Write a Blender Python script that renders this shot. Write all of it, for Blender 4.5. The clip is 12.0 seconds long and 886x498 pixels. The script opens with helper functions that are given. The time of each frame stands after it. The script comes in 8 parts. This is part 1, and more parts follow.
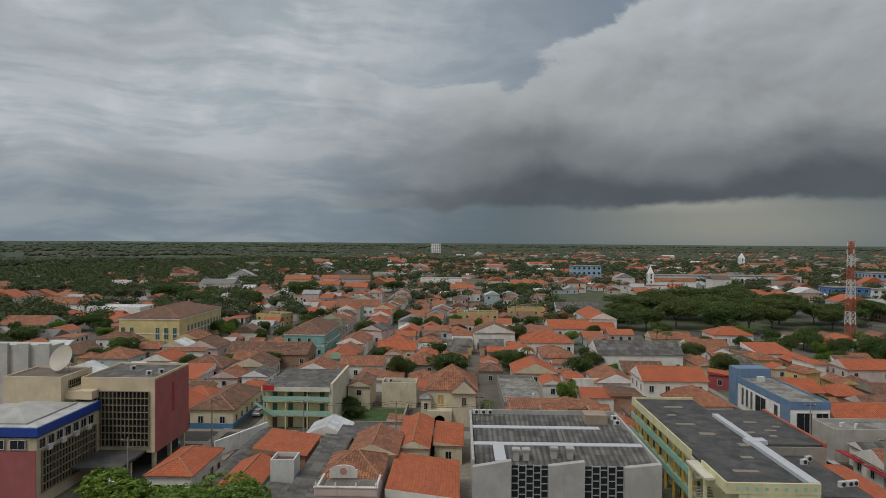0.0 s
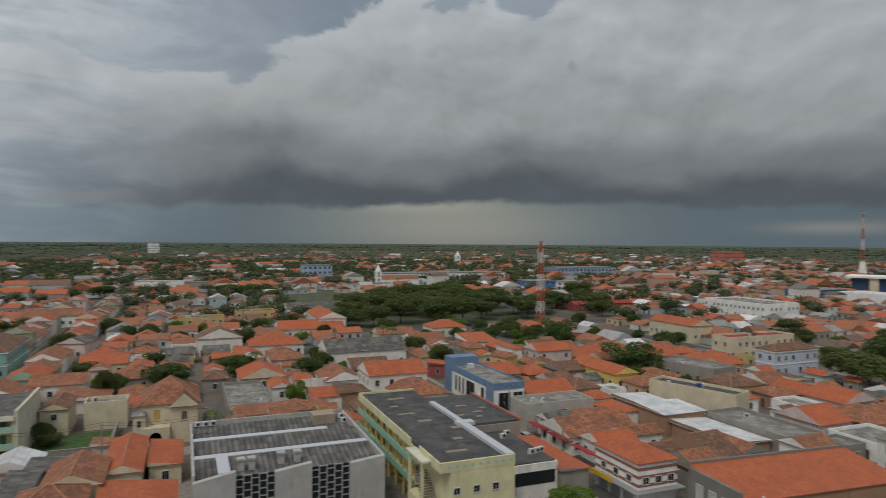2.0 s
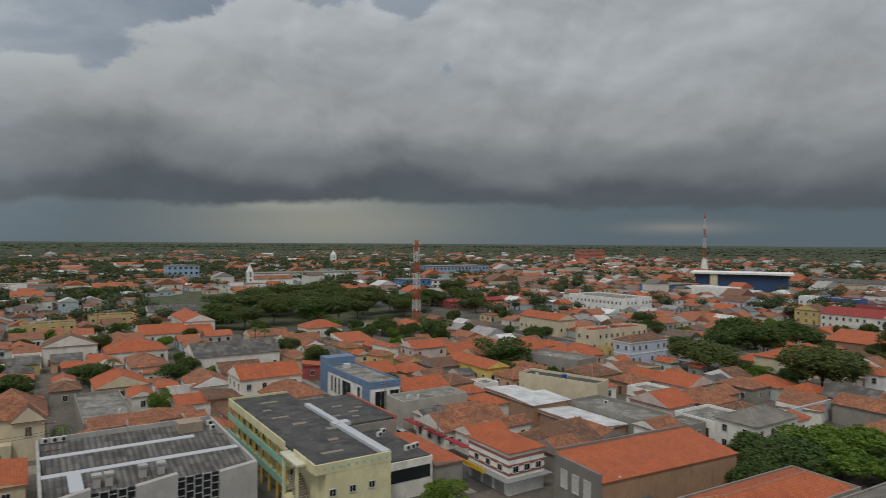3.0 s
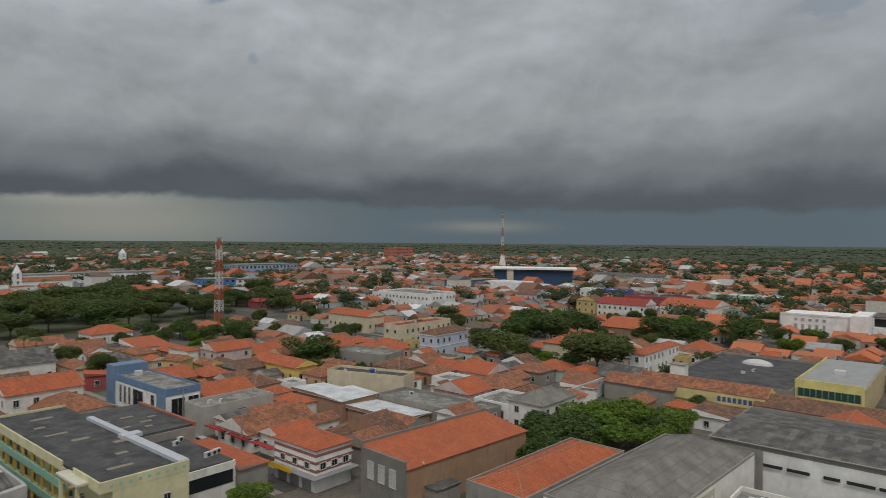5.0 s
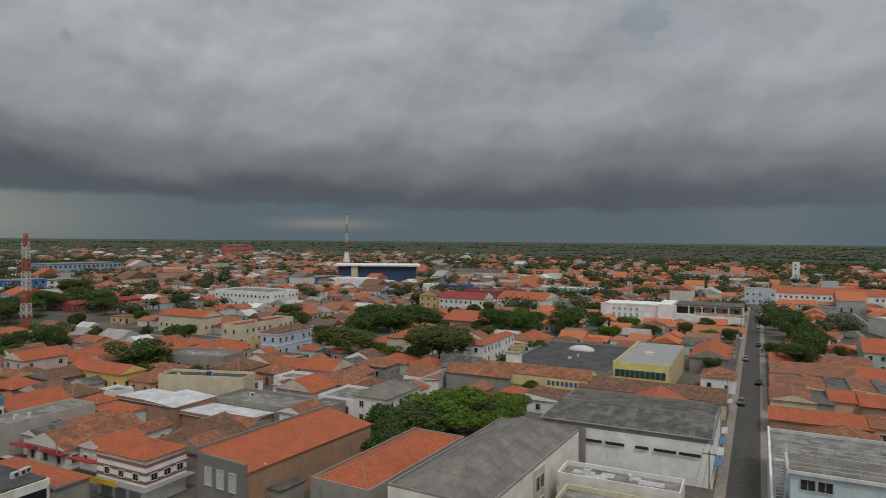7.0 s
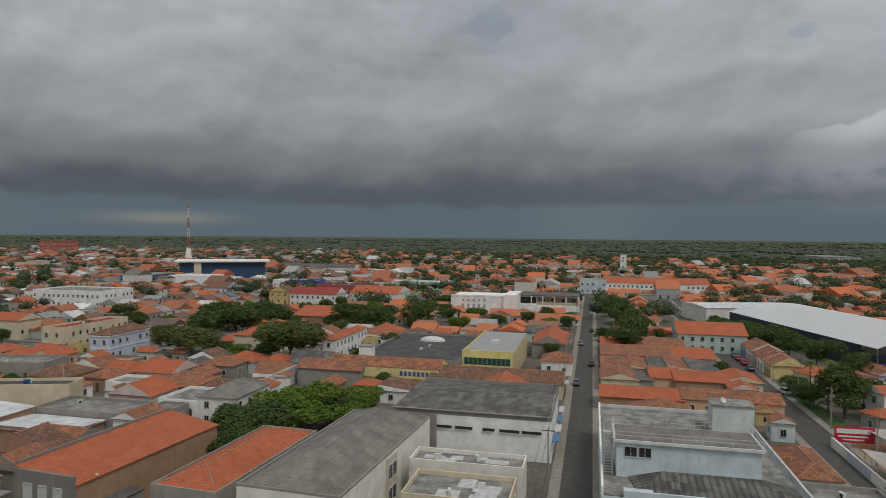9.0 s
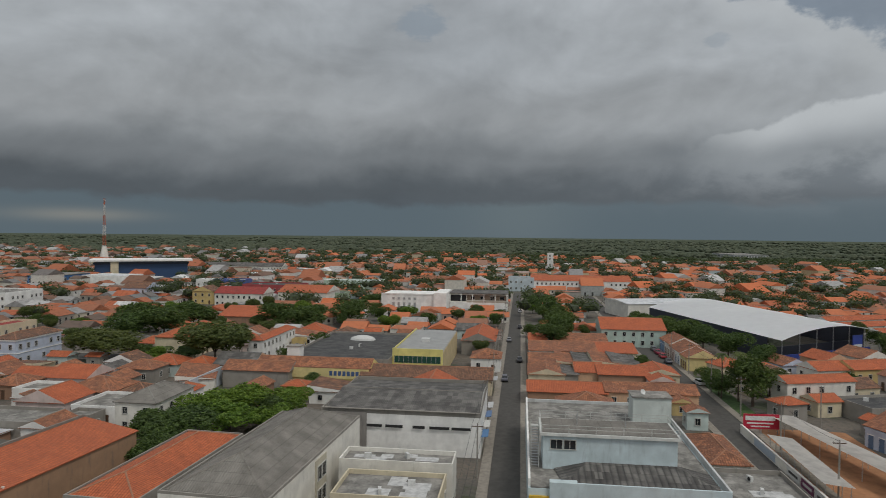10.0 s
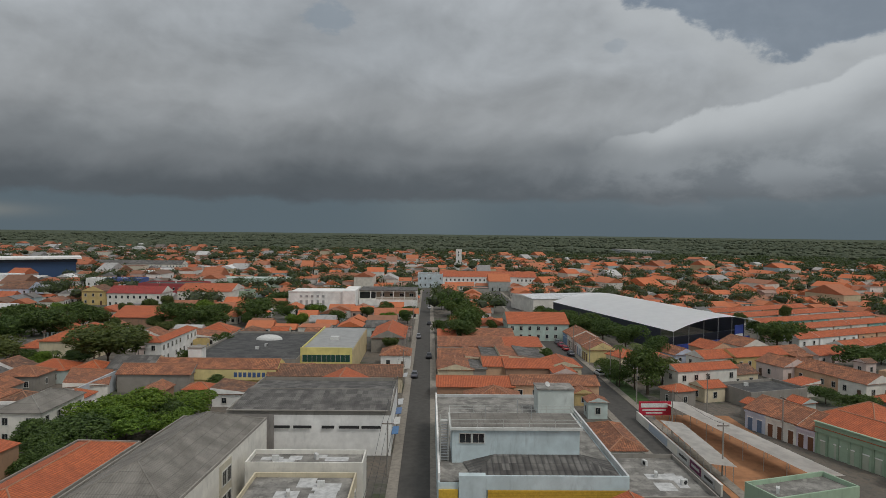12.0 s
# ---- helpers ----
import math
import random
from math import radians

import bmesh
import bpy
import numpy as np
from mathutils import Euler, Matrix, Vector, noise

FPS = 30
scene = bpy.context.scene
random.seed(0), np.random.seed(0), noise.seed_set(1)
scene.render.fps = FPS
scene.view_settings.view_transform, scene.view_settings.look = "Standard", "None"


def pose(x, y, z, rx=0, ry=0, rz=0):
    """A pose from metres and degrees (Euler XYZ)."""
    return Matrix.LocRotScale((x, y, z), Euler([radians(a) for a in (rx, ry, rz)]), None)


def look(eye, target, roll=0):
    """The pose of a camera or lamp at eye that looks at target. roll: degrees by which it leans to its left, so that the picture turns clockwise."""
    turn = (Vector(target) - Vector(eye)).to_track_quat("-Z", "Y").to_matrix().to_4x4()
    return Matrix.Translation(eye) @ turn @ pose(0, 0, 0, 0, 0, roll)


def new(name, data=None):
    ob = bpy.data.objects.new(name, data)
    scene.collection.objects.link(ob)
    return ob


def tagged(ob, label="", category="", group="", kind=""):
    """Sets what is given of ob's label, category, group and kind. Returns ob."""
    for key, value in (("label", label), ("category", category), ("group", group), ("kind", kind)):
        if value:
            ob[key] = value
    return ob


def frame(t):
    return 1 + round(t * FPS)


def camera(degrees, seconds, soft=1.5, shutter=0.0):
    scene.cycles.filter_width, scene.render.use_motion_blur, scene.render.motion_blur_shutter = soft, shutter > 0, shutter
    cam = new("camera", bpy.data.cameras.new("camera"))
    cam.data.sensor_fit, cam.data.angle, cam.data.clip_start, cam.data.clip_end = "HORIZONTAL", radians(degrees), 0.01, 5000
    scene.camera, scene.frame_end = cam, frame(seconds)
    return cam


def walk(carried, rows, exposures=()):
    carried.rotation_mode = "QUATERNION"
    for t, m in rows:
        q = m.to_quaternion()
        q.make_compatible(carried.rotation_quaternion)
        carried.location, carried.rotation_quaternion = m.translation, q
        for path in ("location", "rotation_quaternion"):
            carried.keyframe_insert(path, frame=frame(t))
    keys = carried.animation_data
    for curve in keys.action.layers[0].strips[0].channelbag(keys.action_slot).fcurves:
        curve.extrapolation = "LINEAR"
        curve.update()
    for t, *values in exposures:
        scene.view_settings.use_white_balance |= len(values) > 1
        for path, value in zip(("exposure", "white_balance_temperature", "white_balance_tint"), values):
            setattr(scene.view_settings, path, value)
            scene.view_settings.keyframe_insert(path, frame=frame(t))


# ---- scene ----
cam = camera(69.3, 12.0, soft=0.65, shutter=0.4)
PATH = [
    (0, (-10.266, 5.738, 40.02), (-10.321, 7.737, 39.995), 0.4),
    (0.5, (-9.983, 5.674, 40.122), (-10.013, 7.673, 40.098), 0.4),
    (1, (-9.736, 5.518, 40.266), (-9.481, 7.502, 40.243), 0.4),
    (1.5, (-9.556, 5.331, 40.399), (-9.044, 7.264, 40.377), 0.4),
    (2, (-9.561, 5.126, 40.522), (-8.81, 6.979, 40.5), 0.4),
    (2.5, (-9.622, 4.899, 40.583), (-8.683, 6.664, 40.561), 0.4),
    (3, (-9.683, 4.608, 40.599), (-8.592, 6.284, 40.576), 0.4),
    (5, (-9.953, 3.505, 40.377), (-8.423, 4.793, 40.352), 0.5),
    (5.5, (-10.115, 3.428, 40.323), (-8.507, 4.617, 40.298), 0.5),
    (6, (-10.255, 3.343, 40.26), (-8.574, 4.427, 40.233), 0.5),
    (6.5, (-10.381, 3.208, 40.17), (-8.643, 4.197, 40.141), 0.5),
    (7, (-10.595, 3.063, 40.057), (-8.801, 3.947, 40.027), 0.5),
    (9, (-11.27, 2.718, 39.565), (-9.323, 3.172, 39.524), 0.5),
    (9.5, (-11.438, 2.649, 39.562), (-9.469, 2.995, 39.519), 0.6),
    (10, (-11.573, 2.593, 39.595), (-9.588, 2.834, 39.551), 0.6),
    (10.5, (-11.677, 2.549, 39.632), (-9.683, 2.693, 39.586), 0.6),
    (11, (-11.775, 2.532, 39.665), (-9.776, 2.588, 39.617), 0.6),
    (11.5, (-11.814, 2.59, 39.729), (-9.815, 2.582, 39.679), 0.6),
    (12, (-11.807, 2.666, 39.798), (-9.808, 2.625, 39.746), 0.7),
]
walk(cam, [(t, look(eye, target, roll)) for t, eye, target, roll in PATH])

# ---- world and sun ----
world = bpy.data.worlds.new("sky")
scene.world = world
world.use_nodes = True


class Graph:
    """Short hand for node trees."""

    def __init__(self, tree):
        self.tree = tree
        tree.nodes.clear()

    def node(self, kind, **sets):
        n = self.tree.nodes.new(kind)
        for key, value in sets.items():
            if key == "operation":
                n.operation = value
            elif key == "data_type":
                n.data_type = value
            elif key == "blend_type":
                n.blend_type = value
            elif key == "dims":
                n.noise_dimensions = value
        return n

    def wire(self, a, b):
        if isinstance(a, (int, float, tuple)):
            b.default_value = a
        else:
            self.tree.links.new(a, b)

    def calc(self, op, a, b=0.0, c=0.0):
        n = self.node("ShaderNodeMath", operation=op)
        for k, v in enumerate((a, b, c)):
            self.wire(v, n.inputs[k])
        return n.outputs[0]

    def ramp01(self, x, lo, hi):
        n = self.node("ShaderNodeMapRange")
        n.interpolation_type = "SMOOTHSTEP"
        self.wire(x, n.inputs[0])
        n.inputs[1].default_value, n.inputs[2].default_value = lo, hi
        return n.outputs[0]

    def mixc(self, f, a, b, how="MIX"):
        n = self.node("ShaderNodeMix", data_type="RGBA", blend_type=how)
        self.wire(f, n.inputs[0])
        self.wire(a if not isinstance(a, tuple) else (*a, 1), n.inputs[6])
        self.wire(b if not isinstance(b, tuple) else (*b, 1), n.inputs[7])
        return n.outputs[2]

    def noise(self, vec, scale, detail=4, rough=0.55, dist=0.0):
        n = self.node("ShaderNodeTexNoise")
        if vec is not None:
            self.wire(vec, n.inputs["Vector"])
        n.inputs["Scale"].default_value, n.inputs["Detail"].default_value = scale, detail
        n.inputs["Roughness"].default_value, n.inputs["Distortion"].default_value = rough, dist
        return n.outputs[0]

    def vec(self, x, y, z):
        n = self.node("ShaderNodeCombineXYZ")
        for k, v in enumerate((x, y, z)):
            self.wire(v, n.inputs[k])
        return n.outputs[0]

    def curve(self, x, stops):
        """A colour ramp; stops are (place, colour)."""
        n = self.node("ShaderNodeValToRGB")
        n.color_ramp.interpolation = "EASE"
        e = n.color_ramp.elements
        while len(e) < len(stops):
            e.new(0.5)
        for k, (p, c) in enumerate(stops):
            e[k].position, e[k].color = p, (*c, 1)
        self.wire(x, n.inputs[0])
        return n.outputs[0]


SUN_ELEVATION, SUN_AZIMUTH = 56, 225  # the sun stands behind thin cloud, over (-x, -y)


def build_sky():
    g = Graph(world.node_tree)
    tc = g.node("ShaderNodeTexCoord")
    sep = g.node("ShaderNodeSeparateXYZ")
    g.wire(tc.outputs["Generated"], sep.inputs[0])
    dx, dy, dz = sep.outputs
    el = g.calc("MULTIPLY", g.calc("ARCSINE", dz), 57.2958)
    az = g.calc("MULTIPLY", g.calc("ARCTAN2", dx, dy), 57.2958)  # degrees from +y towards +x
    # clear air behind the clouds
    sky = g.node("ShaderNodeTexSky")
    sky.sky_type, sky.sun_disc = "NISHITA", False
    sky.sun_elevation, sky.sun_rotation = radians(SUN_ELEVATION), radians(SUN_AZIMUTH)
    sky.air_density, sky.dust_density = 1.0, 2.0
    clear = g.mixc(1.0, sky.outputs[0], (0.052, 0.050, 0.048), "MULTIPLY")
    # cloud relief in azimuth and elevation
    u0 = g.calc("MULTIPLY", az, 0.034)
    v0 = g.calc("MULTIPLY", el, 0.052)
    bend = g.noise(g.vec(u0, v0, 1.3), 2.2, 2, 0.4)
    u1 = g.calc("ADD", u0, g.calc("MULTIPLY", bend, 0.22))
    v1 = g.calc("ADD", v0, g.calc("MULTIPLY", bend, 0.20))
    here, above = g.vec(u1, v1, 3.7), g.vec(g.calc("SUBTRACT", u1, 0.03), g.calc("ADD", v1, 0.075), 3.7)
    near_above = g.vec(g.calc("SUBTRACT", u1, 0.014), g.calc("ADD", v1, 0.035), 3.7)
    big = g.noise(here, 1.7, 6, 0.50)
    lit = g.calc("SUBTRACT", big, g.noise(above, 1.7, 6, 0.50))
    fine = g.noise(here, 5.0, 7, 0.60)
    lit2 = g.calc("SUBTRACT", fine, g.noise(near_above, 5.0, 7, 0.60))
    relief = g.calc("ADD", g.calc("MULTIPLY", lit, 1.15), g.calc("MULTIPLY", lit2, 0.26))

    def billow(vec, scale):
        """Cauliflower heads: 0 in the middle of a head, growing to its rim."""
        n = g.node("ShaderNodeTexVoronoi")
        n.feature, n.normalize = "SMOOTH_F1", True
        g.wire(vec, n.inputs["Vector"])
        n.inputs["Scale"].default_value, n.inputs["Detail"].default_value, n.inputs["Roughness"].default_value = scale, 3.0, 0.55
        n.inputs["Smoothness"].default_value = 0.6
        return n.outputs["Distance"]

    heads = billow(here, 2.6)
    lit3 = g.calc("SUBTRACT", billow(near_above, 2.6), heads)
    relief = g.calc("ADD", relief, g.calc("MULTIPLY", lit3, 0.62))

    def blob(a, e, wa, we):
        """1 in the middle of a soft oval of the sky round azimuth a, elevation e."""
        u = g.calc("DIVIDE", g.calc("SUBTRACT", az, a), wa)
        v = g.calc("DIVIDE", g.calc("SUBTRACT", el, e), we)
        r = g.calc("ADD", g.calc("MULTIPLY", u, u), g.calc("MULTIPLY", v, v))
        return g.calc("EXPONENT", g.calc("MULTIPLY", r, -1.0))

    def outline(stops, top):
        """An elevation that follows (azimuth, elevation) stops along the horizon."""
        return g.calc("MULTIPLY", g.curve(g.calc("DIVIDE", g.calc("ADD", az, 45.0), 180.0), [((p + 45) / 180, (q / top,) * 3) for p, q in stops]), top)

    # dark cloud base, paler body above
    e2 = g.calc("ADD", el, g.calc("MULTIPLY", g.calc("SUBTRACT", big, 0.5), 9.0))
    e3 = g.calc("ADD", el, g.calc("MULTIPLY", g.calc("SUBTRACT", fine, 0.5), 2.4))
    body = g.curve(g.calc("MULTIPLY", e2, 1 / 24), [(0.0, (0.088, 0.103, 0.118)), (0.16, (0.092, 0.104, 0.115)), (0.28, (0.180, 0.192, 0.203)), (0.45, (0.31, 0.32, 0.33)), (0.7, (0.36, 0.375, 0.392)), (1.0, (0.385, 0.40, 0.42))])
    shade = g.calc("ADD", 1.0, g.calc("MULTIPLY", relief, g.calc("ADD", 0.60, g.calc("MULTIPLY", g.ramp01(el, 3.0, 14.0), 0.62))))
    body = g.mixc(1.0, body, g.vec(shade, shade, shade), "MULTIPLY")
    # rain haze under the base, blue grey, pale and yellow where light comes under
    veil = g.mixc(blob(23, 1.5, 12, 2.6), (0.105, 0.135, 0.155), (0.265, 0.264, 0.228))
    veil = g.mixc(g.calc("MULTIPLY", blob(20, 3.2, 7, 0.7), 0.6), veil, (0.36, 0.352, 0.302))
    veil = g.mixc(g.calc("MULTIPLY", blob(-28, 2.0, 18, 3.5), 0.75), veil, (0.30, 0.34, 0.375))
    veil = g.mixc(g.calc("MULTIPLY", blob(53.5, 1.3, 4.5, 0.5), 0.5), veil, (0.30, 0.28, 0.24))
    veil = g.mixc(g.calc("MULTIPLY", blob(90, 1.8, 5, 3.5), 0.35), veil, (0.17, 0.20, 0.205))
    base_height = g.calc("ADD", 2.7, g.calc("MULTIPLY", blob(28, 0, 16, 30), 0.8))
    under = g.calc("SUBTRACT", 1.0, g.ramp01(g.calc("SUBTRACT", e3, base_height), -0.30, 0.45))
    clouds = g.mixc(under, body, veil)
    clouds = g.mixc(g.calc("MULTIPLY", blob(122, 9.0, 18, 4.0), 0.55), clouds, g.mixc(1.0, (0.42, 0.44, 0.46), g.vec(shade, shade, shade), "MULTIPLY"))
    clouds = g.mixc(g.calc("MULTIPLY", blob(118, 5.0, 18, 2.2), 0.55), clouds, g.mixc(g.ramp01(fine, 0.4, 0.6), (0.19, 0.21, 0.23), (0.33, 0.35, 0.37)))
    for a, e, wa, we, k in ((104, 7.0, 5, 0.9, 0.6), (97, 5.0, 6, 0.8, 0.5), (121, 4.0, 6, 0.7, 0.35), (89, 9.5, 5, 1.2, 0.3)):
        clouds = g.mixc(g.calc("MULTIPLY", g.calc("MULTIPLY", blob(a, e, wa, we), g.ramp01(fine, 0.36, 0.55)), k), clouds, (0.15, 0.165, 0.18))
    # thin layered cloud beside the heap, in long low streaks
    lay = g.noise(g.vec(g.calc("MULTIPLY", az, 0.05), g.calc("MULTIPLY", g.calc("ADD", el, g.calc("MULTIPLY", bend, 5.0)), 0.26), 8.1), 1.6, 6, 0.58)
    pale = g.mixc(g.ramp01(el, 1.0, 9.0), (0.25, 0.285, 0.315), (0.40, 0.425, 0.45))
    pale = g.mixc(g.ramp01(lay, 0.40, 0.60), g.mixc(1.0, pale, (0.80, 0.85, 0.90), "MULTIPLY"), g.mixc(1.0, pale, (1.10, 1.08, 1.06), "MULTIPLY"))
    pale = g.mixc(1.0, pale, g.vec(shade, shade, shade), "MULTIPLY")
    pale = g.mixc(g.calc("MULTIPLY", blob(-27, 5.5, 6, 1.3), 0.55), pale, (0.24, 0.265, 0.285))
    pale = g.mixc(g.calc("MULTIPLY", g.calc("MULTIPLY", blob(-31, 17.5, 9, 4.0), g.ramp01(big, 0.40, 0.56)), 0.75), pale, (0.27, 0.285, 0.30))
    clouds = g.mixc(g.calc("MULTIPLY", g.calc("SUBTRACT", 1.0, g.ramp01(g.calc("ADD", az, g.calc("MULTIPLY", g.calc("SUBTRACT", heads, 0.3), 14.0)), -18.0, 4.0)), 0.88), clouds, pale)
    # heaped tops: elevation of their outline along the horizon, ragged, with pale air and thin cloud behind
    rim = outline([(-45, 6.5), (-22, 7), (-15, 11), (-9, 15.5), (2, 13.5), (9, 15.5), (14, 18), (20, 20), (27, 21), (34, 27), (92, 30), (101, 25), (108, 17.8), (113, 15), (119, 13.2), (135, 15)], 30.0)
    lift = g.calc("ADD", g.calc("MULTIPLY", g.calc("SUBTRACT", 0.5, big), 9.0), g.calc("MULTIPLY", g.calc("SUBTRACT", 0.5, fine), 7.0))
    lift = g.calc("ADD", lift, g.calc("MULTIPLY", g.calc("SUBTRACT", heads, 0.35), 5.5))
    edge = g.calc("ADD", g.calc("SUBTRACT", el, rim), lift)
    glow = g.calc("MULTIPLY", g.ramp01(edge, -4.0, 0.0), 0.42)
    clouds = g.mixc(g.calc("MULTIPLY", glow, g.ramp01(el, 5.0, 9.0)), clouds, (0.50, 0.515, 0.525))
    behind = g.mixc(g.ramp01(az, -15.0, 15.0), g.mixc(g.ramp01(lay, 0.38, 0.60), (0.33, 0.37, 0.405), (0.45, 0.475, 0.50)), g.mixc(0.7, clear, (0.22, 0.26, 0.31)))
    behind = g.mixc(g.ramp01(fine, 0.42, 0.66), behind, g.mixc(1.0, behind, (1.16, 1.14, 1.12), "MULTIPLY"))
    behind = g.mixc(g.calc("MULTIPLY", g.calc("MULTIPLY", blob(-31, 17.5, 9, 4.0), g.ramp01(big, 0.40, 0.56)), 0.75), behind, (0.28, 0.295, 0.31))
    clouds = g.mixc(g.calc("MULTIPLY", g.ramp01(edge, -0.25, 0.7), 0.90), clouds, behind)
    # a lower bank of bright heads in front, on the clear side
    edge2 = g.calc("ADD", g.calc("SUBTRACT", el, outline([(-45, 4), (100, 6), (108, 8), (114, 9.8), (120, 10.8), (126, 12.8), (135, 13.5)], 30.0)), g.calc("MULTIPLY", lift, 0.32))
    bank = g.calc("MULTIPLY", g.calc("MULTIPLY", g.ramp01(edge2, -3.2, -0.1), g.calc("SUBTRACT", 1.0, g.ramp01(edge2, 0.0, 0.35))), g.ramp01(az, 103.0, 111.0))
    clouds = g.mixc(g.calc("MULTIPLY", bank, 0.6), clouds, (0.55, 0.565, 0.575))
    clouds = g.mixc(g.calc("MULTIPLY", g.calc("ADD", blob(82, 17, 11, 6), g.calc("MULTIPLY", g.ramp01(az, 108.0, 120.0), g.ramp01(edge, 0.0, 1.0))), 0.30), clouds, (0.20, 0.22, 0.245))
    # holes of clear air in the deck
    rag = g.calc("ADD", g.calc("MULTIPLY", g.calc("SUBTRACT", 0.5, fine), 2.2), g.calc("MULTIPLY", g.calc("SUBTRACT", heads, 0.35), 1.2))
    for a, e, wa, we, k in ((81, 18.2, 3.6, 2.0, 0.55), (22.5, 20.6, 3.6, 1.9, 0.75), (29.5, 20.6, 3.0, 1.7, 0.75), (33.3, 15.2, 1.1, 1.1, 0.6), (52, 21.3, 2.2, 0.7, 0.6), (106, 15.5, 2.0, 1.0, 0.3)):
        b0 = blob(a, e, wa, we)
        hole = g.ramp01(g.calc("ADD", b0, g.calc("MULTIPLY", rag, g.calc("MINIMUM", 1.0, g.calc("MULTIPLY", b0, 2.0)))), 0.42, 0.66)
        clouds = g.mixc(g.calc("MULTIPLY", hole, k), clouds, (0.22, 0.265, 0.315))
    clouds = g.mixc(1.0, clouds, (0.972, 1.0, 1.015), "MULTIPLY")
    # the cloud deck thins out overhead and towards the sun
    high = g.ramp01(el, 22.0, 65.0)
    toward = g.ramp01(g.calc("ADD", g.calc("MULTIPLY", dx, -0.7), g.calc("MULTIPLY", dy, -0.7)), -0.2, 0.9)
    bright = g.calc("MINIMUM", g.calc("ADD", g.calc("MULTIPLY", high, 0.75), g.calc("MULTIPLY", toward, 0.30)), 1.0)
    clouds = g.mixc(bright, clouds, (0.80, 0.81, 0.81))
    bg = g.node("ShaderNodeBackground")
    g.wire(clouds, bg.inputs[0])
    bg.inputs[1].default_value = 1.0
    out = g.node("ShaderNodeOutputWorld")
    g.wire(bg.outputs[0], out.inputs[0])


build_sky()
sun = new("sun", bpy.data.lights.new("sun", "SUN"))
sun.data.energy, sun.data.angle, sun.data.color = 1.15, radians(14), (1.0, 0.955, 0.89)
sun_way = Vector((math.sin(radians(SUN_AZIMUTH)) * math.cos(radians(SUN_ELEVATION)), math.cos(radians(SUN_AZIMUTH)) * math.cos(radians(SUN_ELEVATION)), math.sin(radians(SUN_ELEVATION))))
sun.matrix_world = look(sun_way * 100, (0, 0, 0))
scene.view_settings.exposure = 0.0

# ---- materials ----
MATS = {}


def material(name):
    m = bpy.data.materials.new(name)
    m.use_nodes = True
    g = Graph(m.node_tree)
    b = g.node("ShaderNodeBsdfPrincipled")
    o = g.node("ShaderNodeOutputMaterial")
    g.wire(b.outputs[0], o.inputs[0])
    return m, g, b


def bump(g, b, height, strength, distance):
    n = g.node("ShaderNodeBump")
    n.inputs["Strength"].default_value, n.inputs["Distance"].default_value = strength, distance
    g.wire(height, n.inputs["Height"])
    g.wire(n.outputs[0], b.inputs["Normal"])


def plaster(rgb, dirt=0.35):
    """Painted plaster with rain streaks and mould."""
    key = ("plaster", rgb, dirt)
    if key in MATS:
        return MATS[key]
    m, g, b = material("plaster")
    p = g.node("ShaderNodeNewGeometry").outputs["Position"]
    mp = g.node("ShaderNodeMapping")
    mp.inputs["Scale"].default_value = (1.0, 1.0, 0.22)
    g.wire(p, mp.inputs[0])
    streak = g.noise(mp.outputs[0], 1.1, 5, 0.65)
    patch = g.noise(p, 0.35, 4, 0.6)
    grain = g.noise(p, 9.0, 3, 0.6)
    r = g.node("ShaderNodeObjectInfo").outputs["Random"]
    c = g.mixc(g.ramp01(patch, 0.35, 0.7), tuple(v * 0.86 for v in rgb), tuple(min(1, v * 1.06) for v in rgb))
    grime = tuple(0.35 * v + 0.05 for v in rgb)
    c = g.mixc(g.calc("MULTIPLY", g.ramp01(streak, 0.52, 0.78), dirt + 0.15), c, grime)
    c = g.mixc(g.calc("MULTIPLY", g.ramp01(grain, 0.45, 0.8), 0.12), c, grime)
    c = g.mixc(g.calc("MULTIPLY", r, 0.10), c, (0.35, 0.32, 0.28))
    g.wire(c, b.inputs["Base Color"])
    b.inputs["Roughness"].default_value = 0.85
    bump(g, b, grain, 0.25, 0.02)
    MATS[key] = m
    return m


